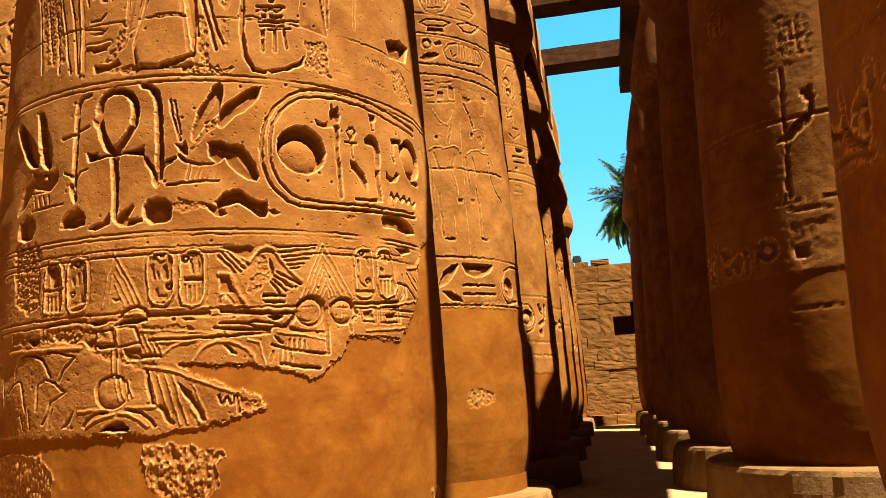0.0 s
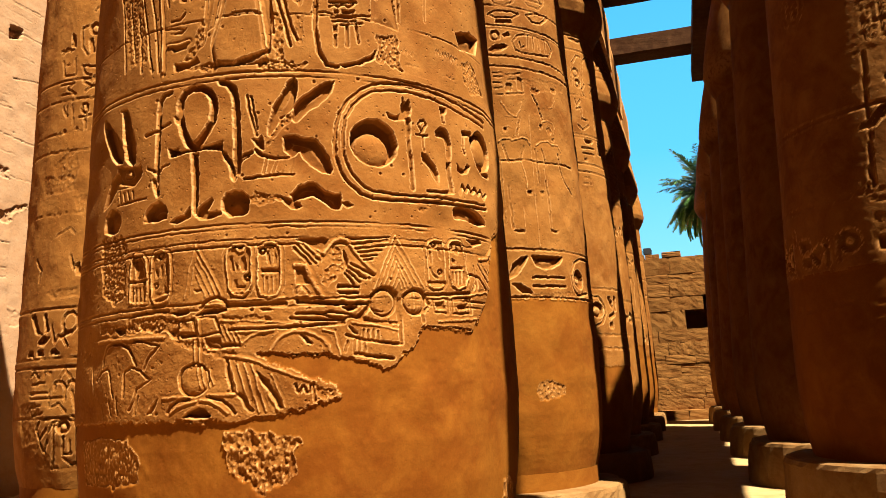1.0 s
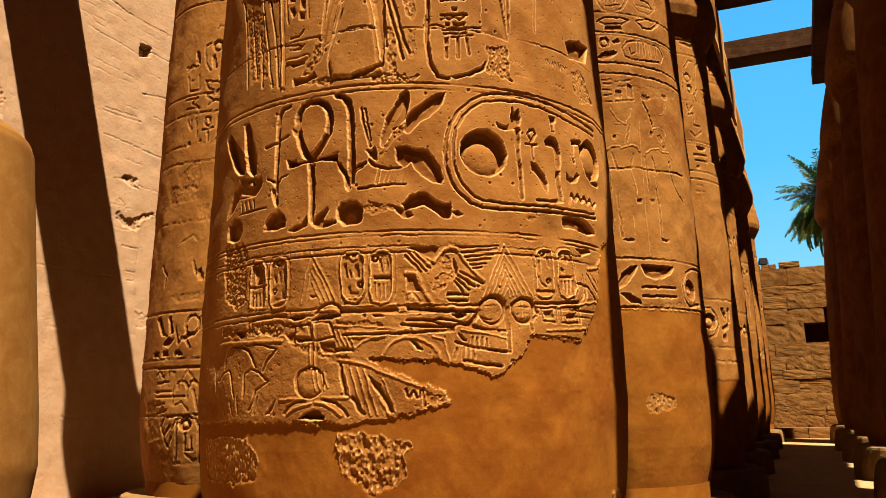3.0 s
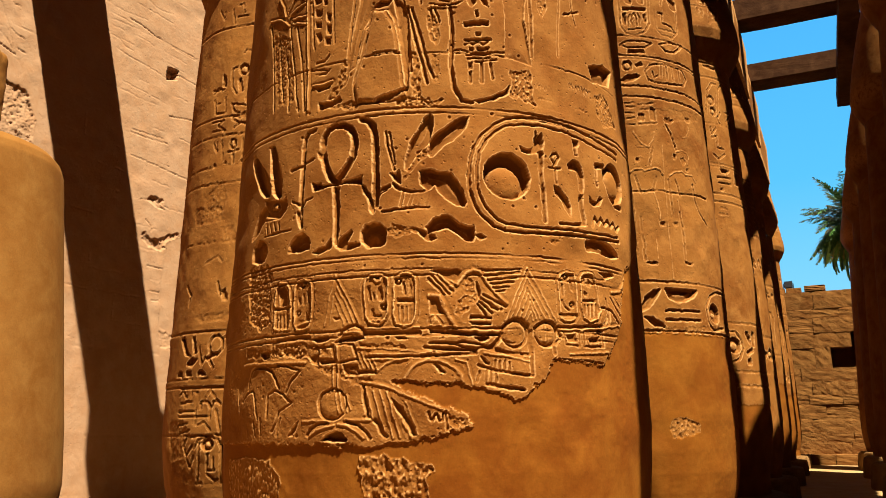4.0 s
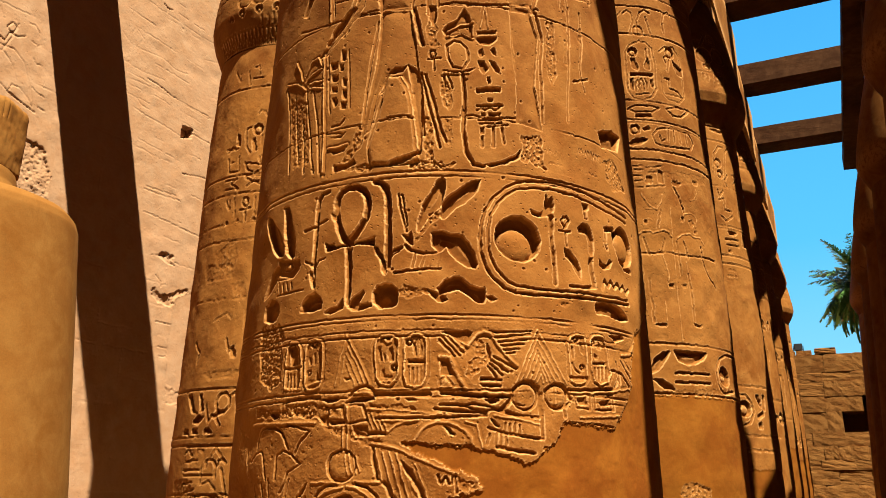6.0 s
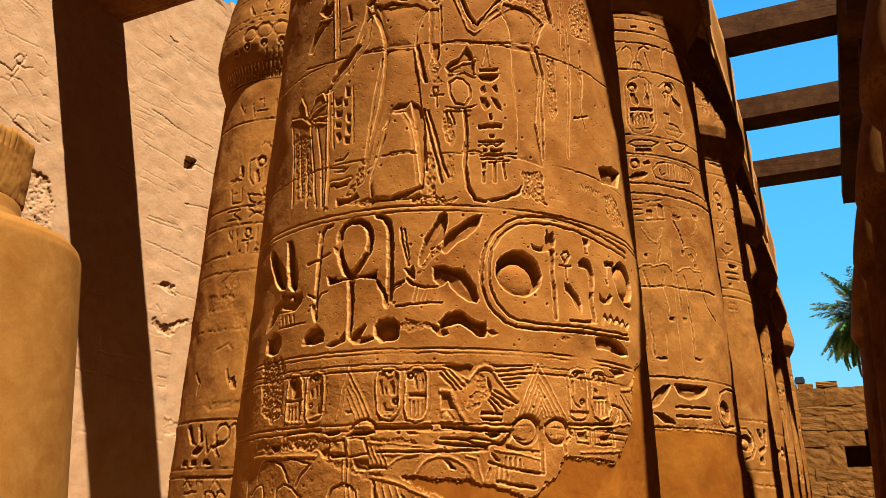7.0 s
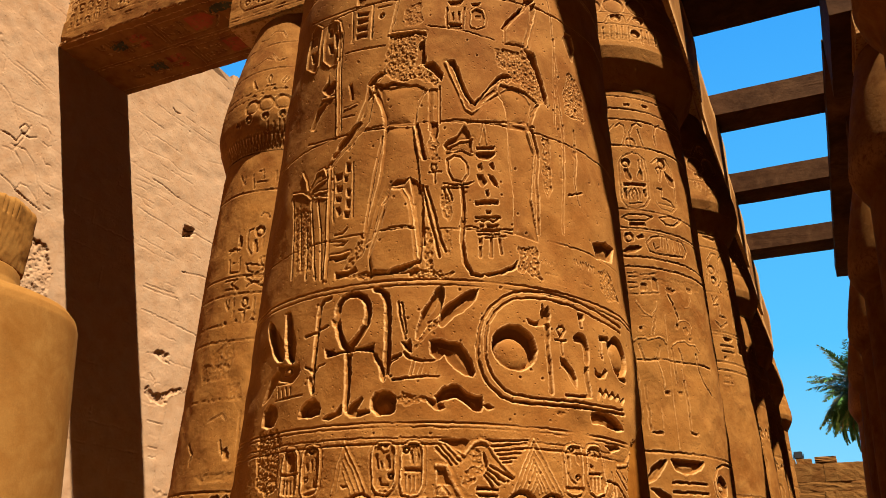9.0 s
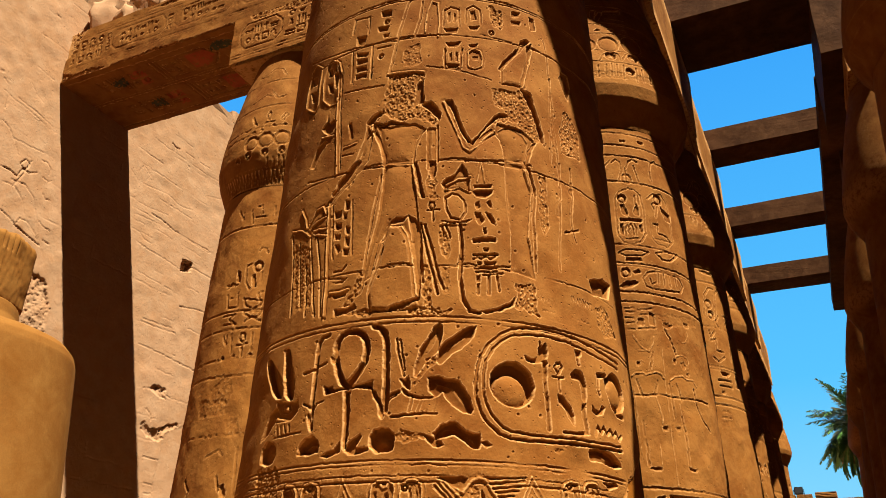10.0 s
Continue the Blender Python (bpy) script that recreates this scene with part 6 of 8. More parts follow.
    cut.groove([(-5.8, 499.4), (5.8, 500.0)], 1.4, 1.4)
    cut.groove([(-6.4, 492.1), (5.1, 492.6)], 1.4, 1.4)
    cut.groove([(-5.7, 484.9), (4.5, 486.8)], 1.4, 1.4)
    cut.groove([(-4.9, 477.8), (5.1, 478.2)], 1.4, 1.4)
    cut.groove([(10.6, 503.2), (32.8, 507.0)], 1.4, 1.4)
    cut.groove([(11.5, 497.4), (28.5, 499.1)], 1.4, 1.4)
    cut.sink([(9.5, 492.9), (18.4, 492.2), (15.9, 483.3), (8.5, 482.8)], 2.0)
    cut.sink([(25.7, 501.7), (33.4, 499.7), (32.9, 483.7), (25.3, 485.7)], 2.0)
    cut.groove([(9.5, 478.5), (32.7, 482.2)], 1.4, 1.4)
    cut.chip([(33.4, 499.7), (114.5, 509.9), (114.1, 499.2), (49.9, 484.7)], 1.0)
    cut.sink([(43.4, 488.0), (59.9, 490.0), (53.3, 483.8), (46.3, 484.1)], 1.8)
    cut.ring(294.5, 1.8, 1.6)
    cut.sink([(24.7, 287.2), (71.6, 287.3), (65.0, 280.3), (52.3, 273.7), (41.4, 271.8), (30.4, 275.6)], 5.0)
    cut.sink([(-5.7, 259.8), (1.7, 277.2), (12.5, 284.9), (20.5, 286.4), (15.8, 277.5), (5.7, 264.9)], 4.5)
    cut.sink([(-2.4, 256.2), (10.0, 255.1), (20.9, 248.1), (24.4, 243.3), (11.5, 244.2)], 4.5)
    cut.groove([(24.9, 262.3), (71.3, 263.1)], 2.6, 3.0)
    cut.groove([(25.3, 252.5), (71.4, 253.1)], 2.6, 3.0)
    cut.groove([(120.0, 248.3), (94.7, 243.6), (85.6, 254.2), (84.3, 269.3), (94.2, 283.1), (112.8, 289.1), (151.7, 290.4)], 2.0, 2.6)
    cut.disc(101.0, 263.8, 11.2, 97.5, 260.3, 3.9, 4.5)
    cut.ring(239.7, 2.2, 1.8)
    cut.chip([(-2.2, 241.6), (110.2, 250.0), (108.2, 243.4), (-1.6, 234.3)], 1.4)
    # two standing figures in low relief
    cut.ridge([(1.8, 470.9), (6.1, 461.4), (12.7, 454.2), (19.8, 451.9), (25.7, 460.6), (29.0, 471.3)], 1.5, 1.00)
    cut.ridge([(5.4, 451.8), (19.8, 451.9)], 1.2, 0.77)
    cut.groove([(25.0, 451.6), (21.7, 439.7), (17.8, 427.2)], 1.0, 1.26)
    cut.sink([(2.2, 436.7), (5.8, 438.2), (6.2, 433.4), (2.6, 432.7)], 1.14)
    cut.ridge([(4.4, 438.1), (8.8, 440.3), (12.8, 437.1)], 1.2, 0.77)
    cut.ridge([(-5.0, 420.4), (-0.0, 423.8), (9.0, 424.7), (11.6, 422.1), (17.5, 424.4), (25.0, 426.3), (32.5, 424.8), (35.9, 419.7)], 1.7, 1.10)
    cut.groove([(0.8, 416.4), (3.4, 405.0), (6.3, 396.4)], 1.3, 1.96)
    cut.groove([(-5.2, 417.7), (-5.1, 388.2), (-3.7, 358.5), (-2.9, 322.7)], 1.1, 1.54)
    cut.groove([(27.1, 416.3), (23.3, 405.9), (21.2, 399.0)], 1.2, 1.68)
    cut.ridge([(21.2, 398.4), (25.2, 385.9), (27.7, 372.7), (27.2, 366.1)], 1.5, 1.10)
    cut.sink([(26.9, 362.7), (32.8, 363.1), (33.2, 358.5), (27.1, 357.5)], 1.52)
    cut.sink([(45.4, 364.1), (52.2, 364.7), (52.5, 360.1), (45.7, 358.8)], 1.52)
    cut.groove([(2.9, 368.5), (4.0, 355.3), (5.3, 337.0), (5.2, 317.6)], 1.2, 1.68)
    cut.ridge([(20.8, 342.7), (20.2, 319.9)], 1.2, 0.77)
    cut.ridge([(37.7, 454.9), (37.2, 417.1), (36.9, 390.1), (37.1, 337.0), (37.7, 298.0)], 1.2, 0.77)
    cut.groove([(43.4, 414.4), (44.2, 390.7), (45.3, 370.7)], 1.1, 1.54)
    cut.sink([(5.7, 315.7), (15.9, 317.1), (21.3, 316.0), (19.0, 314.0), (7.5, 313.8)], 1.9)
    cut.sink([(56.2, 320.0), (62.1, 317.9), (69.6, 317.9), (66.4, 315.6), (57.4, 316.2)], 1.9)
    cut.groove([(46.3, 481.7), (52.0, 470.6), (58.9, 452.2)], 1.6, 2.24)
    cut.ridge([(55.4, 445.4), (58.7, 450.0), (67.7, 452.9), (76.9, 451.8), (80.4, 445.4), (76.8, 436.4)], 1.4, 1.00)
    cut.sink([(53.7, 446.5), (58.2, 445.8), (56.6, 440.0), (52.2, 440.8)], 1.33)
    cut.sink([(64.4, 442.6), (71.7, 445.2), (75.1, 439.5), (68.2, 434.9)], 1.33)
    cut.sink([(72.9, 431.5), (78.4, 432.5), (77.7, 428.2), (73.3, 427.4)], 1.33)
    cut.ridge([(44.7, 419.3), (52.9, 424.4), (65.2, 426.8), (70.7, 423.5), (82.8, 424.9), (88.6, 417.0)], 1.7, 1.10)
    cut.groove([(52.8, 415.4), (56.1, 405.6), (58.5, 395.7)], 1.3, 1.96)
    cut.groove([(82.0, 413.0), (85.6, 392.9), (95.3, 377.3), (107.6, 367.0)], 1.5, 2.24)
    cut.ridge([(53.5, 391.7), (55.5, 378.5)], 1.2, 0.88)
    cut.groove([(55.3, 377.1), (57.0, 361.9), (58.1, 342.0), (57.3, 322.1)], 1.2, 1.68)
    cut.groove([(-8.4, 398.2), (8.4, 397.1), (26.5, 400.7), (41.8, 398.6), (63.5, 399.1), (84.6, 401.0), (113.0, 401.5)], 1.3, 1.68)
    cut.chip([(1.5, 303.4), (18.4, 306.9), (19.7, 297.3), (2.3, 295.8)], 0.8)
    cut.chip([(51.8, 305.3), (70.0, 308.1), (66.9, 299.9), (52.7, 298.2)], 0.8)
    cut.sink([(44.7, 490.6), (54.5, 492.1), (53.1, 487.6), (45.9, 486.5)], 1.52)
    cut.sink([(80.6, 497.2), (91.8, 497.7), (90.8, 492.4), (81.8, 490.3)], 1.52)
    cut.ridge([(70.9, 468.9), (78.9, 471.9), (86.2, 480.6), (84.7, 486.0)], 1.3, 0.88)


def carve_wall_side(cut):
    cut.ring(973.6, 1.4, 1.2)
    cut.ring(915.9, 1.4, 1.2)
    cut.ring(871.2, 1.4, 1.2)
    cut.ring(859.4, 1.4, 1.2)
    cut.ring(796.3, 1.6, 1.4)
    cut.ring(701.2, 2.0, 1.6)
    cut.groove([(-85.1, 998.4), (-73.3, 1005.9), (-52.2, 1000.6), (-40.5, 984.5)], 1.4, 1.4)
    cut.groove([(-109.9, 994.4), (-84.5, 989.8)], 1.4, 1.4)
    cut.groove([(-62.7, 950.6), (-46.3, 931.4), (-32.1, 934.7)], 1.4, 1.4)
    cut.groove([(-85.9, 936.8), (-72.4, 942.7), (-58.7, 936.4)], 1.4, 1.4)
    cut.groove([(-103.6, 931.1), (-87.9, 935.0)], 1.4, 1.4)
    cut.groove([(-52.4, 882.6), (-51.4, 896.9), (-54.7, 902.6), (-58.4, 896.0), (-52.4, 882.6)], 1.8, 2.0)
    cut.groove([(-60.0, 879.5), (-42.2, 880.9)], 1.8, 2.0)
    cut.groove([(-79.9, 880.3), (-87.5, 897.3), (-74.3, 876.2)], 1.8, 2.0)
    cut.groove([(-31.3, 884.4), (-25.5, 896.1)], 1.8, 2.0)
    cut.groove([(-27.1, 881.7), (-21.3, 893.4)], 1.8, 2.0)
    cut.sink([(-84.6, 863.2), (-79.0, 868.3), (-72.9, 861.9)], 2.0)
    cut.sink([(-67.2, 864.9), (-63.9, 868.7), (-58.8, 864.0)], 2.0)
    cut.sink([(-50.1, 870.4), (-43.1, 875.2), (-36.7, 870.8)], 2.4)
    cut.sink([(-31.0, 870.3), (-24.4, 875.7), (-18.4, 872.0)], 2.4)
    cut.disc(-79.1, 843.1, 13.6, -78.8, 841.8, 11.1, 2.0)
    cut.disc(-53.1, 845.6, 14.3, -52.9, 844.4, 11.9, 2.0)
    cut.disc(-25.8, 846.7, 13.9, -25.6, 845.6, 11.5, 2.0)
    cut.disc(-82.2, 823.1, 5.9, -83.5, 820.8, 2.6, 2.8)
    cut.disc(-52.0, 823.2, 5.8, -52.1, 820.6, 2.6, 2.8)
    cut.disc(-23.6, 824.2, 5.9, -23.6, 821.6, 2.6, 2.8)
    cut.disc(-105.8, 818.4, 4.3, -107.5, 816.2, 2.6, 2.8)
    cut.groove([(-47.6, 812.2), (-47.9, 798.4)], 1.4, 1.6)
    cut.groove([(-36.6, 812.9), (-36.6, 797.4)], 1.4, 1.6)
    cut.groove([(-27.8, 815.7), (-27.5, 798.5)], 1.4, 1.6)
    cut.groove([(-20.8, 815.5), (-20.3, 798.3)], 1.4, 1.6)
    cut.groove([(-101.2, 735.5), (-88.1, 716.2), (-88.7, 730.3)], 1.4, 1.6)
    cut.groove([(-71.3, 730.6), (-66.5, 706.1)], 1.4, 1.6)
    cut.groove([(-60.5, 734.8), (-51.9, 735.7), (-49.5, 721.4), (-56.1, 722.3)], 1.4, 1.6)
    cut.groove([(-63.8, 715.5), (-40.5, 716.6)], 1.4, 1.6)
    cut.groove([(-28.8, 733.7), (-25.8, 711.8)], 1.4, 1.6)
    cut.groove([(-45.1, 655.4), (-42.0, 660.8), (-34.2, 660.2), (-29.3, 652.5)], 1.4, 1.5)
    cut.disc(-43.4, 631.9, 8.4, -43.3, 631.0, 5.6, 2.6)
    cut.groove([(-54.3, 637.6), (-63.9, 633.2), (-61.2, 607.2), (-53.2, 595.5)], 1.6, 1.8)
    cut.sink([(-80.7, 628.5), (-73.2, 625.4), (-72.0, 608.7), (-79.0, 609.8)], 2.4)
    cut.sink([(-52.8, 617.2), (-47.1, 618.4), (-42.3, 599.9), (-47.6, 596.7)], 2.4)
    cut.groove([(-36.4, 623.2), (-35.6, 604.9)], 1.6, 1.8)
    cut.groove([(-96.6, 602.2), (-88.3, 609.7), (-80.1, 604.5)], 1.8, 2.0)
    cut.groove([(-100.4, 606.7), (-75.8, 605.6)], 1.8, 2.0)
    cut.groove([(-94.3, 592.7), (-89.2, 570.4), (-71.0, 569.3), (-72.9, 590.8)], 1.6, 1.8)
    cut.groove([(-87.5, 584.3), (-80.6, 584.8)], 1.4, 1.6)
    cut.groove([(-30.0, 590.3), (-37.0, 588.9), (-33.5, 576.4)], 1.6, 1.8)
    cut.groove([(-60.9, 582.1), (-54.8, 569.1), (-42.8, 564.6), (-30.7, 569.2), (-29.9, 576.2), (-60.6, 580.3)], 1.6, 1.8)
    cut.ring(563.3, 1.4, 1.2)
    cut.groove([(-57.3, 560.6), (-27.8, 560.5), (-33.7, 552.0), (-46.3, 551.0), (-57.0, 558.9)], 1.6, 1.8)
    cut.groove([(-54.8, 544.8), (-42.8, 552.5), (-27.5, 544.9)], 1.6, 1.8)
    cut.groove([(-96.1, 557.6), (-71.2, 558.8), (-82.9, 551.8), (-68.3, 542.8), (-93.1, 544.8)], 1.6, 1.8)
    cut.ring(535.3, 1.6, 1.4)
    cut.groove([(-89.1, 526.9), (-81.4, 512.2), (-82.4, 527.6)], 1.6, 1.8)
    cut.groove([(-73.8, 528.1), (-70.7, 500.8)], 1.6, 1.8)
    cut.groove([(-51.7, 514.0), (-58.3, 519.6), (-55.8, 527.8), (-49.8, 525.6), (-48.8, 518.8), (-51.7, 514.0)], 2.0, 2.2)
    cut.groove([(-62.4, 509.9), (-44.1, 511.8)], 1.8, 2.2)
    cut.groove([(-53.0, 510.8), (-52.2, 494.1)], 1.8, 2.2)
    cut.groove([(-37.5, 528.3), (-36.8, 498.1)], 1.6, 1.8)
    cut.sink([(-88.1, 491.4), (-84.9, 497.6), (-79.4, 491.9)], 2.2)
    cut.sink([(-69.4, 494.0), (-66.1, 497.8), (-61.6, 494.0)], 2.2)
    cut.sink([(-43.1, 493.5), (-38.5, 498.2), (-32.9, 494.7)], 2.2)
    cut.ring(491.0, 1.6, 1.2)
    cut.ring(467.1, 1.6, 1.4)
    cut.chip([(-99.6, 450.5), (-66.1, 470.7), (-57.1, 445.8), (-63.0, 426.5), (-93.5, 425.7)], 1.6)
    cut.chip([(-123.2, 436.6), (-66.2, 433.9), (-60.2, 410.8), (-114.9, 411.3)], 1.4)
    cut.chip([(-64.5, 404.1), (-43.8, 406.0), (-34.9, 379.2), (-55.3, 382.2)], 1.6)
    cut.ring(383.8, 1.2, 1.2)
    cut.groove([(-86.0, 355.9), (-66.5, 364.9), (-58.0, 357.0)], 1.4, 1.4)
    cut.groove([(-38.1, 368.1), (-36.4, 324.3), (-34.7, 302.9)], 1.6, 1.6)
    cut.sink([(-56.2, 317.6), (-50.0, 320.3), (-45.6, 303.1), (-52.1, 303.3)], 2.0)
    cut.chip([(-97.7, 284.5), (-57.4, 288.0), (-34.8, 288.7), (-35.5, 278.4), (-83.3, 274.5)], 1.6)
    cut.ring(263.6, 1.8, 1.6)
    cut.sink([(-123.7, 256.4), (-115.8, 260.3), (-105.9, 237.4), (-98.0, 232.6), (-110.4, 234.7)], 3.4)
    cut.sink([(-98.0, 259.1), (-93.5, 258.8), (-87.9, 236.5), (-93.8, 233.8)], 3.4)
    cut.sink([(-107.7, 221.3), (-97.7, 231.1), (-86.6, 227.7), (-95.7, 219.3)], 3.2)
    cut.groove([(-65.3, 235.6), (-68.4, 247.3), (-64.1, 255.9), (-55.9, 258.5), (-48.8, 252.5), (-49.2, 240.9), (-56.5, 232.4), (-65.3, 235.6)], 2.2, 2.6)
    cut.sink([(-65.3, 235.6), (-53.6, 236.7), (-59.6, 231.1), (-72.9, 225.7)], 3.0)
    cut.groove([(-84.9, 243.6), (-77.9, 221.6), (-73.5, 230.1), (-66.0, 226.9), (-59.7, 216.7)], 1.8, 2.0)
    cut.groove([(-47.5, 255.3), (-41.4, 258.1), (-37.5, 249.3), (-37.4, 230.6)], 2.0, 2.2)
    cut.sink([(-127.2, 207.6), (-122.7, 214.7), (-113.8, 212.8), (-112.2, 205.5)], 3.4)
    cut.sink([(-106.2, 206.7), (-105.1, 213.9), (-97.0, 213.6), (-94.8, 207.0)], 3.4)
    cut.sink([(-84.6, 207.4), (-82.5, 213.1), (-75.0, 213.6), (-70.7, 207.7)], 3.4)
    cut.ring(203.3, 1.4, 1.2)
    cut.ring(192.7, 1.6, 1.4)
    cut.groove([(-82.2, 164.9), (-81.7, 144.0)], 1.6, 1.6)
    cut.ring(131.7, 1.2, 1.0)
    cut.disc(-61.8, 120.8, 8.1, -61.7, 120.1, 4.7, 2.8)
    cut.chip([(-114.3, 188.2), (-79.5, 190.2), (-73.1, 164.8), (-102.5, 160.9)], 0.9)
    cut.groove([(-74.6, 165.6), (-76.1, 172.0), (-70.1, 174.7), (-63.1, 172.5), (-60.1, 166.8)], 2.0, 2.0)
    cut.groove([(-58.6, 167.5), (-56.6, 173.1), (-51.2, 175.1), (-45.5, 170.8)], 2.0, 2.0)
    cut.groove([(-71.1, 176.1), (-61.9, 188.7), (-50.5, 175.8)], 1.6, 1.4)
    cut.groove([(-112.4, 190.8), (-77.8, 190.5), (-40.8, 191.2)], 1.8, 1.8)
    cut.groove([(-115.9, 161.3), (-82.5, 161.5)], 1.8, 1.6)
    cut.groove([(-115.0, 155.5), (-81.8, 155.1)], 1.8, 1.6)
    cut.groove([(-81.8, 155.1), (-59.2, 155.6)], 1.8, 1.6)
    cut.groove([(-60.8, 165.4), (-60.5, 151.4)], 1.8, 1.6)
    cut.groove([(-51.9, 163.9), (-47.7, 148.6), (-43.8, 130.6)], 1.8, 1.6)
    cut.groove([(-78.0, 144.6), (-68.7, 148.7), (-58.0, 137.5)], 1.8, 1.6)
    cut.groove([(-88.7, 129.9), (-64.3, 131.3), (-43.9, 132.7)], 1.8, 1.8)
    cut.groove([(-82.0, 115.3), (-76.2, 126.4), (-62.6, 129.9), (-48.2, 127.9), (-42.5, 117.6)], 1.8, 1.8)
    cut.groove([(-96.9, 127.8), (-102.9, 117.2), (-96.2, 106.8), (-85.2, 119.5)], 2.2, 2.4)
    cut.groove([(-97.3, 104.0), (-89.0, 90.3)], 2.0, 2.0)
    cut.groove([(-83.9, 105.6), (-91.0, 91.6)], 2.0, 2.0)
    cut.groove([(-61.0, 110.0), (-63.4, 89.4), (-52.8, 89.5), (-53.7, 104.5)], 2.2, 2.4)
    cut.groove([(-76.5, 90.5), (-80.5, 72.5), (-70.3, 72.8)], 1.8, 1.8)
    cut.groove([(-63.6, 85.2), (-50.8, 75.9)], 1.8, 1.8)
    cut.groove([(-73.4, 123.7), (-77.6, 72.6)], 1.6, 1.4)
    cut.groove([(-42.7, 123.7), (-43.9, 73.2)], 1.6, 1.4)
    cut.groove([(-116.4, 182.2), (-108.1, 187.8), (-99.9, 178.9)], 1.8, 1.8)
    cut.groove([(-92.6, 181.6), (-91.2, 188.0), (-82.0, 184.9)], 1.8, 1.8)
    cut.groove([(-112.2, 172.0), (-90.8, 174.4)], 1.8, 1.6)
    cut.groove([(-116.0, 144.1), (-95.0, 147.5)], 1.8, 1.6)
    cut.groove([(-112.7, 134.8), (-92.2, 137.6)], 1.8, 1.6)
    cut.chip([(-139.3, 147.8), (-104.5, 151.8), (-85.6, 127.8), (-100.6, 105.3), (-132.5, 97.6)], 1.6)
    cut.chip([(-129.1, 95.6), (-101.8, 102.5), (-81.3, 87.7), (-92.5, 73.6), (-129.7, 70.8)], 1.2)
    cut.chip([(-76.9, 69.9), (-42.9, 80.0), (-41.6, 70.5)], 1.2)
    cut.groove([(-121.6, 328.6), (-110.1, 313.4), (-113.1, 299.9)], 2.0, 2.0)
    cut.groove([(-63.2, 329.1), (-56.3, 311.3)], 1.8, 1.8)


def carve_shaded(cut):
    cut.ring(384.6, 1.6, 1.6)
    cut.ring(303.8, 1.4, 1.4)
    cut.ring(191.8, 1.2, 1.0)
    cut.groove([(-145.4, 435.9), (-148.3, 369.6), (-150.0, 308.2)], 2.0, 2.0)
    cut.groove([(-154.3, 307.5), (-150.6, 331.3)], 1.4, 1.6)
    cut.figure([(-158.9, 363.5), (-144.9, 370.9), (-135.4, 380.8), (-127.9, 383.4), (-119.7, 401.4), (-118.9, 392.3), (-125.7, 377.2), (-135.6, 370.8), (-143.8, 362.8)], 2.6)
    cut.sink([(-130.0, 408.5), (-119.4, 412.5), (-118.2, 397.7), (-126.0, 399.6)], 2.6)
    cut.chip([(-140.9, 441.4), (-116.0, 440.0), (-117.1, 406.4), (-130.5, 404.2), (-140.4, 418.3)], 0.9)
    cut.chip([(-125.6, 402.9), (-97.6, 391.0), (-107.6, 306.5), (-127.2, 307.3), (-125.9, 358.6)], 0.8)
    cut.groove([(-152.5, 295.7), (-114.8, 292.9)], 1.6, 1.8)
    cut.chip([(-151.0, 281.4), (-114.8, 285.6), (-116.3, 250.5), (-144.8, 239.1), (-155.8, 256.7)], 1.5)
    cut.disc(-177.9, 261.7, 10.1, -177.9, 261.7, 5.3, 3.0)
    cut.sink([(-151.2, 261.2), (-139.4, 260.2), (-138.8, 248.6), (-150.6, 248.4)], 3.0)
    cut.sink([(-244.1, 271.9), (-228.9, 271.3), (-226.3, 262.8), (-238.9, 260.5)], 3.2)
    cut.sink([(-225.5, 254.7), (-214.0, 262.8), (-206.7, 259.2), (-214.7, 245.0)], 3.0)
    cut.groove([(-204.3, 266.6), (-202.6, 244.1)], 2.4, 2.6)
    cut.sink([(-239.9, 253.7), (-225.6, 253.6), (-225.0, 244.4), (-238.8, 246.6)], 2.6)
    cut.groove([(-190.2, 268.4), (-188.9, 246.2)], 2.0, 2.2)
    cut.cartouche(-146.6, -132.7, 447.0, 487.8, 61)
    cut.cartouche(-126.1, -113.3, 445.0, 484.5, 62)
    cut.groove([(-144.7, 465.9), (-113.2, 462.2)], 1.6, 1.6)
    cut.cartouche(-235.3, -207.1, 496.4, 529.4, 63)
    cut.groove([(-328.4, 285.1), (-328.3, 273.1), (-306.4, 262.9), (-291.7, 260.0), (-286.0, 265.6)], 3.2, 5.1)
    cut.groove([(-287.0, 279.3), (-284.1, 261.0), (-278.4, 254.5)], 3.2, 5.1)
    cut.groove([(-274.0, 251.4), (-269.2, 266.8), (-262.2, 269.6), (-261.7, 247.9)], 3.5, 5.4)
    cut.groove([(-279.1, 252.0), (-263.9, 246.5)], 3.0, 4.5)
    cut.sink([(-256.3, 284.6), (-251.7, 281.5), (-252.9, 270.2), (-256.8, 272.9)], 3.0)
    cut.groove([(-322.6, 248.5), (-274.3, 244.9), (-256.6, 241.4)], 2.0, 2.7)
    cut.groove([(-328.0, 246.9), (-327.7, 222.4)], 2.0, 2.7)
    cut.ring(203.0, 1.8, 2.1)


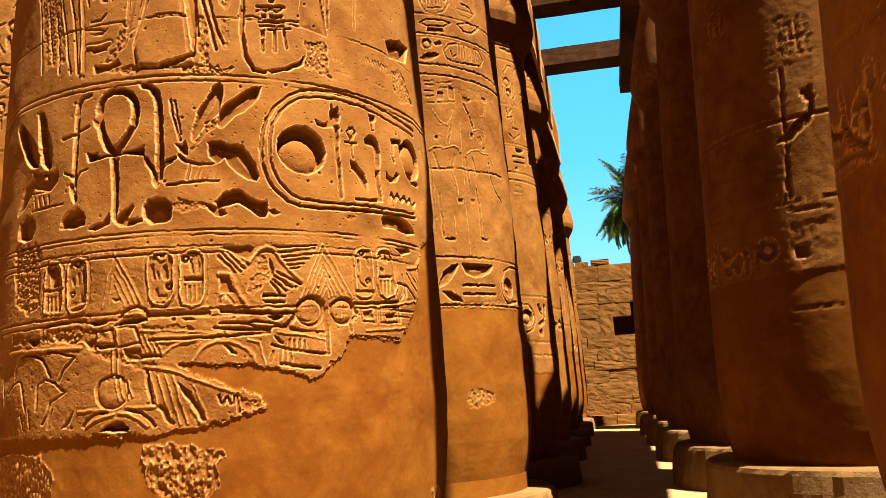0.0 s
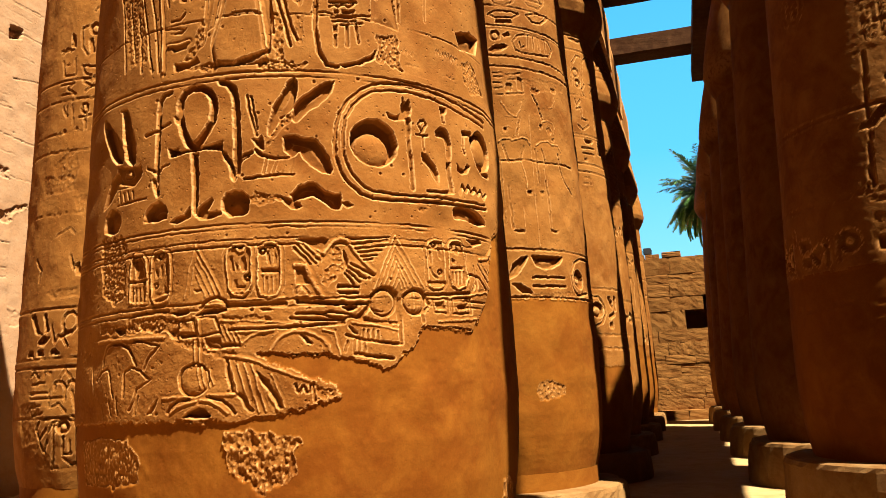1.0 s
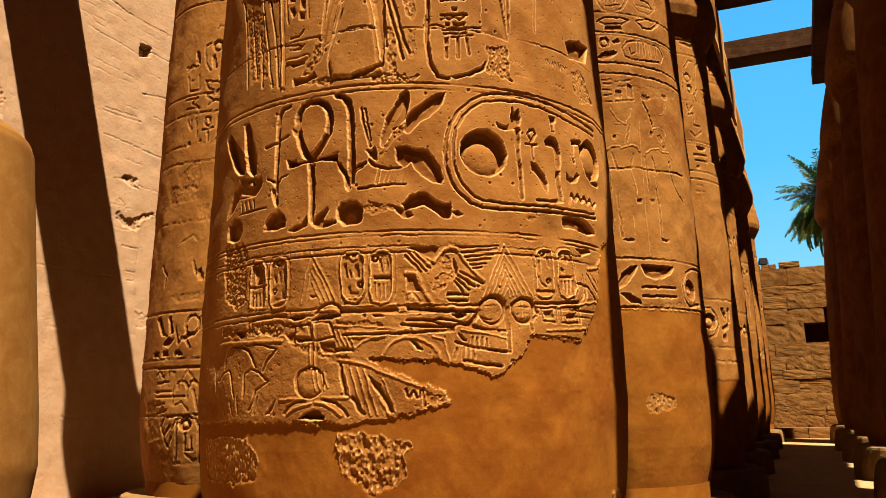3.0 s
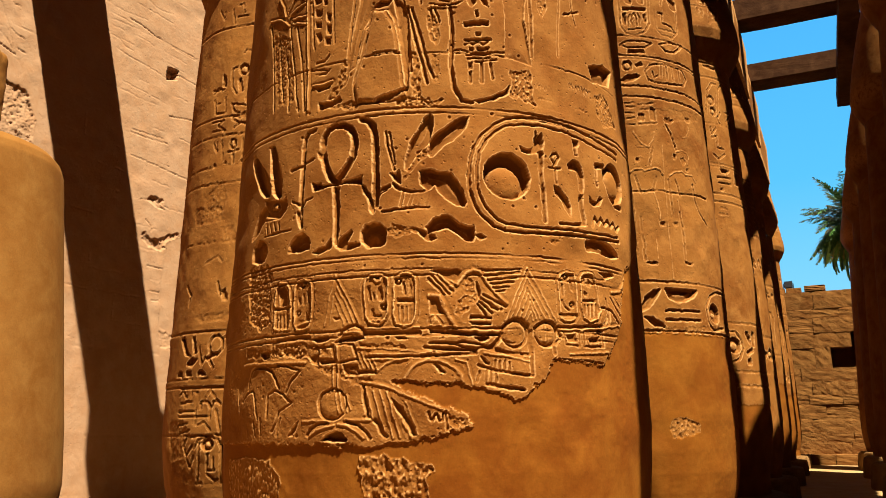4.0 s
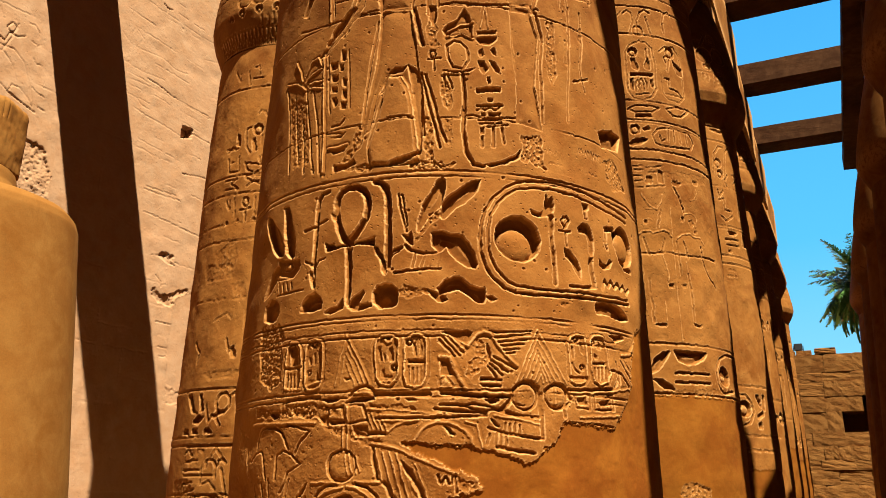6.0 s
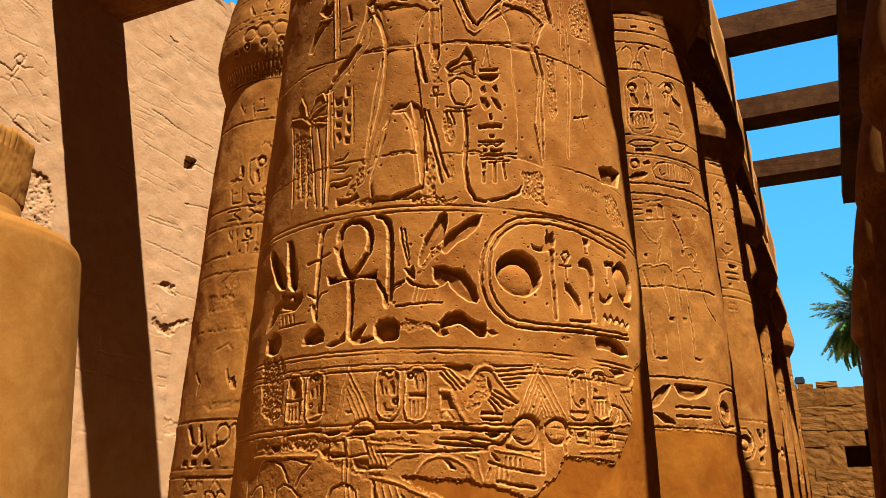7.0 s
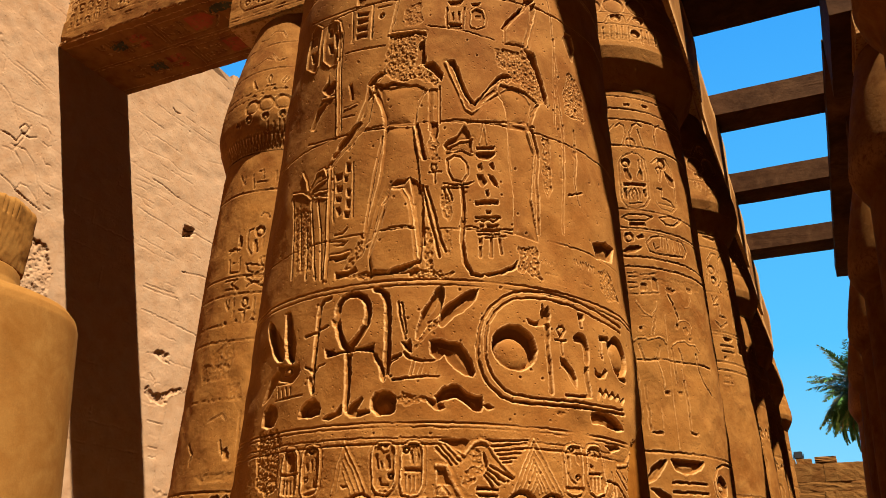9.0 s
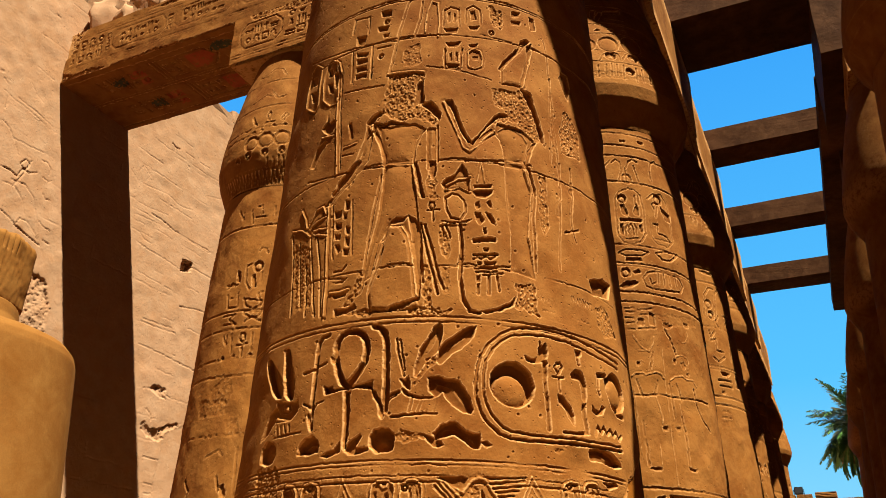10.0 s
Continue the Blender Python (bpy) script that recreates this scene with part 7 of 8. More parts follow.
def carve_third(cut):
    cut.ring(934.0, 1.6, 1.4)
    cut.ring(866.0, 1.6, 1.4)
    cut.disc(32.4, 902.2, 17.1, 32.0, 900.8, 14.2, 2.0)
    cut.disc(68.3, 906.2, 17.1, 67.7, 904.7, 14.0, 2.0)
    cut.disc(33.7, 877.4, 8.1, 32.8, 873.3, 4.0, 2.8)
    cut.groove([(39.5, 953.7), (42.7, 945.8), (31.2, 926.6)], 1.8, 1.8)
    cut.disc(59.8, 941.9, 11.2, 59.1, 940.3, 8.0, 2.0)
    cut.groove([(86.3, 970.6), (124.6, 974.8)], 1.6, 1.6)
    cut.groove([(80.6, 954.3), (121.5, 959.5)], 1.6, 1.6)
    cut.groove([(23.0, 861.4), (19.3, 843.1)], 1.8, 2.0)
    cut.groove([(32.3, 860.4), (28.2, 842.0)], 1.8, 2.0)
    cut.chip([(48.5, 874.2), (72.8, 876.1), (60.4, 839.4), (40.1, 831.7)], 2.4)
    cut.ring(767.6, 1.8, 1.6)
    cut.ring(740.9, 1.8, 1.6)
    cut.sink([(40.5, 765.8), (75.5, 763.5), (70.2, 757.7), (42.0, 759.2)], 2.2)
    cut.groove([(35.4, 670.8), (44.6, 716.3), (56.5, 729.7), (69.7, 730.1)], 1.8, 1.8)
    cut.groove([(65.2, 675.6), (74.5, 722.1), (90.4, 735.0), (102.1, 729.0)], 1.8, 1.8)
    cut.disc(50.5, 697.2, 9.2, 50.3, 696.0, 6.9, 2.2)
    cut.disc(53.2, 676.7, 8.0, 52.9, 675.5, 4.6, 2.4)
    cut.ring(653.4, 1.4, 1.2)
    cut.groove([(72.2, 677.0), (62.3, 664.1), (69.4, 654.6)], 2.0, 2.2)
    cut.groove([(88.2, 680.5), (113.3, 682.5), (90.5, 663.5)], 2.0, 2.2)
    cut.groove([(40.9, 645.5), (43.7, 633.1), (54.8, 645.5)], 2.0, 2.2)
    cut.groove([(42.3, 626.5), (54.2, 630.4), (52.1, 608.9), (69.7, 607.6)], 2.0, 2.2)
    cut.groove([(41.6, 597.0), (53.2, 588.3), (70.6, 599.4)], 2.0, 2.2)
    cut.groove([(98.9, 639.4), (90.8, 595.0)], 2.0, 2.2)
    cut.ring(579.4, 1.8, 1.6)
    cut.ring(574.1, 1.8, 1.6)
    cut.sink([(52.2, 570.7), (79.8, 571.1), (71.1, 563.4), (59.0, 563.5)], 3.2)
    cut.groove([(46.3, 554.7), (78.9, 555.6)], 2.4, 2.4)
    cut.groove([(46.9, 544.7), (79.5, 545.6)], 2.4, 2.4)
    cut.sink([(50.2, 535.1), (58.6, 536.3), (57.4, 531.1), (49.3, 531.1)], 2.6)
    cut.sink([(95.0, 571.0), (108.5, 569.7), (108.9, 547.3), (91.2, 547.7)], 3.0)
    cut.ring(525.2, 2.0, 1.8)
    cut.ring(510.9, 2.0, 1.8)
    cut.groove([(42.9, 498.8), (61.4, 499.1)], 1.6, 1.6)
    cut.groove([(41.0, 489.0), (62.0, 489.5)], 1.6, 1.6)
    cut.chip([(35.0, 482.6), (70.1, 486.7), (73.3, 475.5), (37.3, 469.4)], 1.0)
    cut.ring(304.1, 1.8, 1.6)
    cut.groove([(33.8, 290.0), (49.4, 288.8), (59.7, 276.6), (62.3, 262.1), (51.9, 245.5), (37.5, 239.7)], 2.2, 2.4)
    cut.disc(43.7, 266.8, 12.7, 42.3, 264.9, 8.2, 4.0)
    cut.sink([(70.3, 290.0), (79.4, 290.6), (85.4, 274.4), (80.7, 268.6)], 4.0)
    cut.sink([(89.7, 291.3), (96.9, 290.0), (94.4, 267.6), (87.0, 267.1)], 4.0)
    cut.sink([(69.4, 257.0), (86.5, 265.3), (88.2, 258.1), (71.1, 251.7)], 3.2)
    cut.sink([(69.7, 244.4), (78.9, 246.6), (79.8, 236.7), (69.4, 236.3)], 3.4)
    cut.ring(225.2, 2.0, 1.8)
    cut.ring(202.0, 2.0, 1.8)


# ---- setting: ground ----
bm = bmesh.new()
for q in ((-300, -300), (300, -300), (300, 300), (-300, 300)):
    bm.verts.new((*q, -0.17))
bm.faces.new(bm.verts)
tagged(part("ground", bm, DUST), "dusty pale stone paving of the hall", "ground", kind="structure")

# ---- sky far behind the hall ----
az, el = np.radians(np.linspace(-14, 52, 49)), np.radians(np.linspace(-3, 52, 24))
A2, E2 = np.meshgrid(az, el)
far_off = 420.0
dome = np.stack([-np.sin(A2) * np.cos(E2), np.cos(A2) * np.cos(E2), np.sin(E2)], -1) * far_off
tagged(new("backdrop", grid_mesh("backdrop", dome.reshape(-1, 3), 49, 24, SKY)), "clear bright blue sky far behind the hall", "sky", kind="structure")


# ---- columns ----
def turned(name, parent, mat, zs, start=0.0, stop=360.0, n=72, shrink=0.0, radius=shaft_radius):
    """A turned skin between two angles, in degrees."""
    whole = stop - start >= 360
    th = np.radians(np.linspace(start, stop, n, endpoint=not whole))
    r = radius(zs) - shrink
    v = np.stack([r[:, None] * np.cos(th), r[:, None] * np.sin(th), np.repeat(zs[:, None], n, 1)], -1).reshape(-1, 3)
    ob = new(name, grid_mesh(name, v, n, len(zs), mat, closed=whole))
    ob.parent = parent
    return ob


def base_disc(parent, mat, seed=0, r=1.66, top=0.486):
    """A low round drum with a chipped rim."""
    n = 120
    rng = np.random.default_rng(seed)
    th = np.linspace(0, 2 * math.pi, n, endpoint=False)
    chip = np.zeros(n)
    for _ in range(7):
        a, w, d = rng.uniform(0, 6.283), rng.uniform(0.05, 0.22), rng.uniform(0.01, 0.07)
        off = np.abs((th - a + math.pi) % (2 * math.pi) - math.pi)
        chip += d * np.clip(1 - off / w, 0, 1) * rng.uniform(0.5, 1.2, n)
    rows = []
    for rr, z, k in ((r + 0.03, -0.26, 0.0), (r + 0.02, top * 0.3, 0.2), (r + 0.01, top * 0.65, 0.5), (r, top - 0.06, 1.0), (r - 0.02, top - 0.015, 1.2), (r - 0.06, top, 1.3), (1.0, top, 0.0)):
        q = rr - k * chip + rng.normal(0, 0.006, n)
        rows.append(np.stack([q * np.cos(th), q * np.sin(th), np.full(n, z) - (0.5 * chip if k > 1 else 0)], 1))
    ob = new("base", grid_mesh("base", np.concatenate(rows), n, len(rows), mat, smooth=False, closed=True))
    ob.parent = parent


def column(x, y, label, seed=0, mat=SAND, carve=None, span=(-150, 22), step=(2.4, 2.4), top=770.0, wear=0.35, pits=0, low=PLASTER, cap=True, base=BASE, base_top=0.30, radius=shaft_radius):
    """A bud column: a drum-shaped base, a shaft, a closed-bud capital and its abacus."""
    col = new("column")
    col.location = (x, y, 0)
    tagged(col, label, "column", "hall columns")
    base_disc(col, base, seed, top=base_top)
    if base_top < 0.48:
        turned("shaft_foot", col, low, np.array([base_top - 0.02, 0.40, 0.49]), shrink=0.003)
    if carve is None:
        turned("shaft", col, mat, np.concatenate([SHAFT_Z[:6], np.linspace(1.7, NECK, 22)]))
        turned("capital", col, mat, CAP_Z)
    else:
        carved_shaft(carve, span, step[0], step[1], seed, 48.0, top, wear, pits)(col, (mat, low), "shaft", True)
        turned("shaft", col, mat, np.concatenate([SHAFT_Z[:6], np.linspace(1.7, NECK, 20)]), span[1] - 0.8, span[0] + 360.8, 50, 0.004)
        if top < 770:
            turned("shaft", col, mat, np.linspace((top - 1.0) / 100, NECK, 8), span[0], span[1], 50, 0.0)
        if cap:
            carved_shaft(carve, span, step[0], step[1], seed + 1, 770.0, 1045.0, wear, 0, radius)(col, (mat,), "capital")
            turned("capital", col, mat, CAP_Z, span[1] - 0.8, span[0] + 360.8, 50, 0.004, radius)
        else:
            n = 72
            # cut off out of view, so the shaft casts no shade on the wall column
            rim = lathe([(1.214, NECK - 0.01), (1.16, NECK + 0.05), (0.7, NECK + 0.09), (0.0, NECK + 0.08)], n, 0.012, seed)
            top_ob = new("cut_off_top", grid_mesh("cut_off_top", rim, n, 4, mat, closed=True))
            top_ob.parent = col
            return col
    bm = bmesh.new()
    if seed == 50:
        box(bm, -1.03, 1.03, -1.03, 1.03, TOP, 11.45, 0.012, seed, 4)
    else:
        box(bm, -0.98, 0.98, -0.98, 0.98, TOP, 10.94, 0.02, seed, 3)
    abacus = part("abacus", bm, mat, col)
    if seed == 50:
        rel = Relief(np.arange(0, 207, 1.6), np.arange(0, 100, 1.6), 51, 0.4)
        rel.gain = 0.5
        rel.ring(9, 1.8, 1.4)
        rel.ring(15, 1.8, 1.2)
        rel.groove([(30, 26), (92, 26), (106, 40), (106, 66), (92, 80), (30, 80), (18, 66), (18, 40), (30, 26)], 2.6, 2.0)
        rel.signs(26, 98, 32, 74, 53, 19)
        rel.signs(114, 200, 24, 84, 52, 22)
        rel.chip([(40, 86), (207, 80), (207, 104), (30, 104)], 4.0)
        carved_face(rel, (-1.032, -1.105, TOP), (1, 0, 0), (0, 0, 1), (0, -1, 0), (mat,), "carved_front", abacus)
    return col


def lay_great(cut):
    cut.gain = 0.76
    carve_great(cut)
    cut.h += np.where(cut.Z < 231, 0.04 * cut.fine + 0.05 * cut.grit, 0.0)
    cut.plaster([(175, 262), (126, 234), (115, 213), (109, 191), (100, 183), (93, 174), (77, 175), (55, 176), (51, 169), (48, 165), (42, 161), (37, 157), (34, 153), (25, 157), (14, 160), (2, 162), (-9, 163), (-37, 165), (-27, 158), (-9, 150), (6, 145), (7, 140), (-10, 136), (-21, 132), (-47, 130), (-95, 131), (-144, 131), (-240, 131), (-240, 40), (220, 40), (220, 262)])
    cut.patch([(-52, 125), (-38, 125), (-27, 123), (-13, 120), (-12, 117), (-16, 111), (-14, 103), (-19, 97), (-27, 97), (-31, 92), (-35, 92), (-39, 98), (-48, 104), (-51, 112)], 3.0)
    cut.patch([(-161, 120), (-126, 123), (-110, 121), (-103, 112), (-102, 99), (-118, 97), (-160, 96)], 2.0)
    cut.patch([(126, 86), (136, 87), (150, 81), (152, 70), (129, 75)], 2.0)


def lay_second(cut):
    cut.plaster([(-260, 238), (260, 238), (260, 40), (-260, 40)], 1.0)
    cut.gain = 0.9
    carve_second(cut)
    cut.patch([(18, 145), (34, 148), (58, 140), (56, 132), (36, 126), (22, 126)], 2.5)


def lay_wall_side(cut):
    carve_wall_side(cut)
    # pointed leaves round the foot of the bud
    for k in range(26):
        u = -150 + 7.2 * k
        cut.groove([(u, 773), (u + 3.6, 797), (u + 7.2, 773)], 1.6, 1.5)
        cut.groove([(u + 3.6, 774), (u + 3.6, 790)], 1.4, 1.2)


def lay_third(cut):
    cut.plaster([(-260, 172), (260, 172), (260, 40), (-260, 40)], 1.0)
    carve_third(cut)


def lay_row(seed, low):
    """Bands of signs, a royal name or two and a plastered foot, for the columns down the aisle."""
    def lay(cut):
        rng = random.Random(seed)
        if low:
            cut.plaster([(-300, low), (300, low), (300, 40), (-300, 40)], 1.0)
        for z in (255, 330, 470, 520, 560, 640, 655, 725, 735, 865, 880, 925, 960):
            if z > low + 8:
                cut.ring(z + rng.uniform(-4, 4), 2.2, 1.8)
        u = -90
        while u < 150:
            cut.cartouche(u, u + 24, 572, 632, rng.randrange(99))
            cut.disc(u + 12, 902, 14, u + 12, 902, 11, 2.2)
            cut.sign(u + 12, 690, 26, rng.choice((3, 4, 6, 9)))
            cut.sign(u + 12, 495, 24, rng.choice((2, 7, 9, 3)))
            if low < 250:
                cut.sign(u + 12, 292, 34, rng.choice((2, 6, 9, 3)))
            u += 31
        for k in range(3):
            v = rng.uniform(-60, 100)
            cut.figure([(v - 8, 340), (v - 7, 400), (v - 14, 430), (v - 4, 445), (v + 6, 445), (v + 14, 430), (v + 7, 400), (v + 9, 340)], 1.6)
        cut.patch([(20, low - 90), (40, low - 85), (55, low - 105), (30, low - 112)], 3)
    return lay


def lay_shaded(cut):
    cut.h -= 0.42 * cut.wide
    cut.wide *= 0.2
    cut.plaster([(-500, 236), (300, 236), (300, 40), (-500, 40)], 0.8)
    carve_shaded(cut)


column(0, 0, "massive carved sandstone column with deep hieroglyph bands and plastered foot", 1, carve=lay_great, span=(-142, 15), step=(0.51, 0.51), top=645.0, wear=0.20, pits=1500, cap=False)
column(0, STEP, "carved sandstone column with a banded closed-bud capital", 11, carve=lay_second, span=(-110, 22), step=(1.05, 1.1), pits=250)
wall_column = column(-4.47, 4.06, "carved sandstone column carrying a painted architrave", 50, carve=lay_wall_side, span=(-135, 20), step=(1.6, 1.7), pits=250, radius=slim_radius)
wall_column.location.z, wall_column.scale = 0.0686, (0.951, 0.951, 0.951)
column(0, STEP * 2, "carved sandstone column with a closed bud capital and plastered foot", 12, carve=lay_third, span=(-110, 38), step=(1.8, 1.8), pits=120)
for i in range(3, 7):
    s = 3.0
    column((0, 0, 0, -0.15, -0.25, -0.35, -0.45)[i], STEP * i, "carved sandstone column with a closed bud capital", 10 + i, carve=lay_row(i, (236, 0, 250, 236, 260)[i - 2]), span=(-110, 38), step=(s, s), wear=0.5)
RIGHT = [(5.0, 4.16), (4.87, 8.95), (4.76, 13.95), (4.66, 18.9), (4.56, 23.85), (4.47, 28.8)]
column(5.2, -0.80, "shaded sandstone column with large cut signs beside the aisle", 30, carve=lay_shaded, span=(-225, -85), step=(2.2, 2.2), pits=150, base_top=0.486)
column(*RIGHT[0], "shaded sandstone column with a worn relief of a man holding a staff", 31, carve=lay_shaded, span=(-215, -60), step=(2.2, 2.2), pits=150, base_top=0.60)
far = column(*RIGHT[1], "plain weathered sandstone column in shade", 32, base_top=0.47)
for x, y in RIGHT[2:]:
    copy_thing(far, pose(x, y, 0))
# unseen columns, added round the view to close the hall and cut sky light
for x, y in [(9.95, -6.85 + STEP * k) for k in range(8)] + [(-4.85, STEP * k) for k in (2, 3, 4, 5, 6)] + [(5.1, -10.8), (0.0, -9.9), (-5.0, -5.6), (-5.0, -10.5), (9.95, -10.8)]:
    copy_thing(far, pose(x, y, 0, 0, 0, 40 * x))


# ---- the broken column by the wall ----
def broken_column(x, y):
    col = new("broken_column")
    col.location = (x, y, 0)
    tagged(col, "broken column stump smoothed with ochre plaster, a carved block on top", "column")
    base_disc(col, BROWN, 77)
    prof = [(1.36, 0.48), (1.42, 0.9), (1.40, 1.4), (1.355, 2.0), (1.31, 2.6), (1.265, 3.2), (1.225, 3.65), (1.205, 3.86), (1.18, 3.935), (1.12, 4.0), (1.0, 4.055), (0.82, 4.12), (0.66, 4.165), (0.60, 4.20), (0.575, 4.27), (0.565, 4.35), (0.555, 4.395), (0.53, 4.41), (0.47, 4.42), (0.0, 4.425)]
    zs, rs = np.array([p[1] for p in prof]), np.array([p[0] for p in prof])
    fine = np.concatenate([np.linspace(zs[i], zs[i + 1], 6, endpoint=False) for i in range(len(zs) - 1)])
    rr = np.concatenate([np.linspace(rs[i], rs[i + 1], 6, endpoint=False) for i in range(len(rs) - 1)])
    v = lathe(list(zip(rr, fine)), 96, 0.008, 4)
    ob = new("plastered_shaft", grid_mesh("plastered_shaft", v, 96, len(rr), OCHRE, closed=True))
    ob.parent = col
    # the carved block: upright sides, a rough worn top and four short upright cuts
    n = 300
    rng = np.random.default_rng(9)
    th = np.linspace(0, 2 * math.pi, n, endpoint=False)
    deg = (np.degrees(th) + 180) % 360 - 180
    square = (np.abs(np.cos(th - 0.22)) ** 7 + np.abs(np.sin(th - 0.22)) ** 7) ** (-1 / 7)
    square = 0.45 + 0.55 * square
    sides = [(0.0, 4.43), (0.46, 4.43), (0.50, 4.425), (0.515, 4.435), (0.52, 4.46)] + [(0.522 + 0.010 * ease(k / 12), 4.48 + 0.56 * k / 30) for k in range(31)] + [(0.528, 5.06), (0.515, 5.09), (0.49, 5.11), (0.42, 5.125), (0.33, 5.135), (0.24, 5.14), (0.14, 5.142), (0.0, 5.142)]
    lumps = soft_noise(rng, len(sides), n, 14) * 0.005 + soft_noise(rng, len(sides), n, 3) * 0.0025
    rows = []
    for k, (r, z) in enumerate(sides):
        q = 0.96 * r * square + (lumps[k] if r > 0.3 else 0)
        if 4.92 < z < 5.08:
            for a in (-4, 3, 10, 17):
                q = q - 0.022 * (np.abs(deg - a) < 0.9)
        worn = ease((z - 4.85) / 0.3) * min(1.0, r / 0.3)
        lift = (0.012 * np.sin(th * 2 + 1) + 0.008 * np.sin(th * 5)) * worn + 2.0 * lumps[k] * worn - 0.03 * np.cos(th - 1.0) * ease((4.5 - z) / 0.06) * min(1.0, r / 0.4)
        rows.append(np.stack([q * np.cos(th), q * np.sin(th), z + lift], 1))
    ob = new("carved_block", grid_mesh("carved_block", np.concatenate(rows), n, len(rows), OCHRE, closed=True))
    ob.parent = col
    ob["label"] = "weathered carved sandstone block"
    return col


broken_column(-5.1, -0.6)


# ---- walls of stone blocks ----
def block_shapes(count, bevel, seed):
    """Unit blocks with rounded, uneven edges, shared by many pieces."""
    out = []
    for i in range(count):
        bm = bmesh.new()
        bmesh.ops.create_cube(bm, size=1.0)
        bmesh.ops.bevel(bm, geom=bm.edges[:], offset=bevel, segments=1, affect="EDGES")
        rng = random.Random(seed + i)
        for v in bm.verts:
            v.co += Vector([rng.uniform(-1, 1) * bevel * 0.45 for _ in range(3)])
        me = bpy.data.meshes.new("stone_block")
        bm.to_mesh(me)
        bm.free()
        out.append(me)
    return out


def stone_block(shapes, mat, parent, centre, size, rng):
    me = rng.choice(shapes)
    if not me.materials:
        me.materials.append(mat)
    ob = new("stone_block", me)
    ob.parent = parent
    ob.matrix_basis = Matrix.Translation(centre) @ Matrix.Diagonal((*size, 1))
    return ob


WALL_X = -9.6


def west_wall():
    bm = bmesh.new()
    box(bm, WALL_X - 2.0, WALL_X - 0.22, -30, 32.9, -0.2, 12.95)
    box(bm, WALL_X - 0.12, WALL_X - 0.004, -30, 1.2, -0.2, 15.4)
    box(bm, WALL_X - 2.0, WALL_X - 0.10, -30, 2.9, 12.95, 15.4)
    box(bm, WALL_X - 0.12, WALL_X - 0.004, 1.2, 2.3, 13.0, 15.4)
    box(bm, WALL_X - 0.12, WALL_X - 0.004, 9.49, 32.9, -0.2, 13.0)
    wall = tagged(part("wall_west", bm, PALE), "tall pale sandstone wall of large blocks with shallow carving", "wall", kind="structure")
    def courses(rel, seed, u0, u1):
        """Joints between the courses, mostly worn away: broken dashes and a few upright ones."""
        rng = random.Random(seed)
        z = 30
        while z < 1290:
            u = u0 + rng.uniform(0, 60)
            while u < u1:
                w = rng.uniform(12, 120)
                n = max(2, int(w / 9))
                line = [(u + w * k / n, z + rng.uniform(-1.6, 1.6)) for k in range(n + 1)]
                rel.groove(line, rng.uniform(1.7, 2.3), rng.uniform(0.12, 0.55))
                if rng.random() < 0.25:
                    rel.groove([(u, z), (u + rng.uniform(-3, 3), z + rng.uniform(20, 60))], 0.9, 0.8)
                if rng.random() < 0.35:
                    a, b = u + rng.uniform(0, w), z + rng.uniform(-2, 3)
                    s = rng.uniform(2, 8)
                    rel.chip([(a, b), (a + s, b - s * 0.4), (a + 2.2 * s, b), (a + s, b + s * 0.5)], 1.8)
                u += w + rng.uniform(6, 110)
            z += rng.uniform(38, 70)

    # the bare stretch behind the columns
    u, zz = np.arange(393.5, 950, 2.1), np.concatenate([np.arange(-18, 300, 2.6), np.arange(300, 1300, 1.8)])
    rel = Relief(u, zz, 22, 0.4, 0.10)
    rel.gain = 1.1
    courses(rel, 7, 396, 940)
    rel.groove([(515, 1073), (553, 1070), (590, 1071)], 2.0, 0.65)
    rel.groove([(507, 1014), (530, 1000), (558, 1000), (619, 1010), (656, 1001), (692, 1007)], 2.0, 0.60)
    rel.groove([(582, 946), (615, 945), (651, 938), (672, 938)], 2.6, 1.10)
    rel.groove([(672, 938), (705, 936), (765, 939)], 2.0, 0.60)
    rel.groove([(538, 925), (601, 932), (669, 934), (771, 934)], 1.8, 0.45)
    rel.groove([(541, 912), (612, 917), (691, 916), (746, 914)], 1.8, 0.40)
    rel.groove([(557, 870), (585, 866), (648, 864), (687, 860)], 2.0, 0.65)
    rel.groove([(725, 879), (753, 878), (811, 879)], 2.2, 0.90)
    rel.groove([(606, 1133), (618, 1128), (630, 1131)], 3.0, 1.30)
    rel.groove([(649, 1134), (677, 1133)], 1.8, 0.60)
    rel.groove([(696, 1133), (729, 1135)], 1.8, 0.60)
    rel.groove([(738, 1066), (785, 1080)], 1.8, 0.50)
    rel.groove([(527, 1016), (540, 1040), (562, 1025)], 2.0, 0.50)
    rel.groove([(550, 1005), (562, 1025)], 1.8, 0.45)
    rel.groove([(592, 1003), (591, 1025)], 1.8, 0.45)
    rel.groove([(519, 955), (567, 954), (629, 963)], 1.8, 0.50)
    rel.groove([(555, 1117), (599, 1114), (653, 1116), (719, 1115), (778, 1121)], 1.8, 0.45)
    rel.groove([(578, 809), (642, 807), (694, 804)], 1.8, 0.45)
    rel.groove([(560, 893), (575, 882), (598, 882)], 2.0, 0.60)
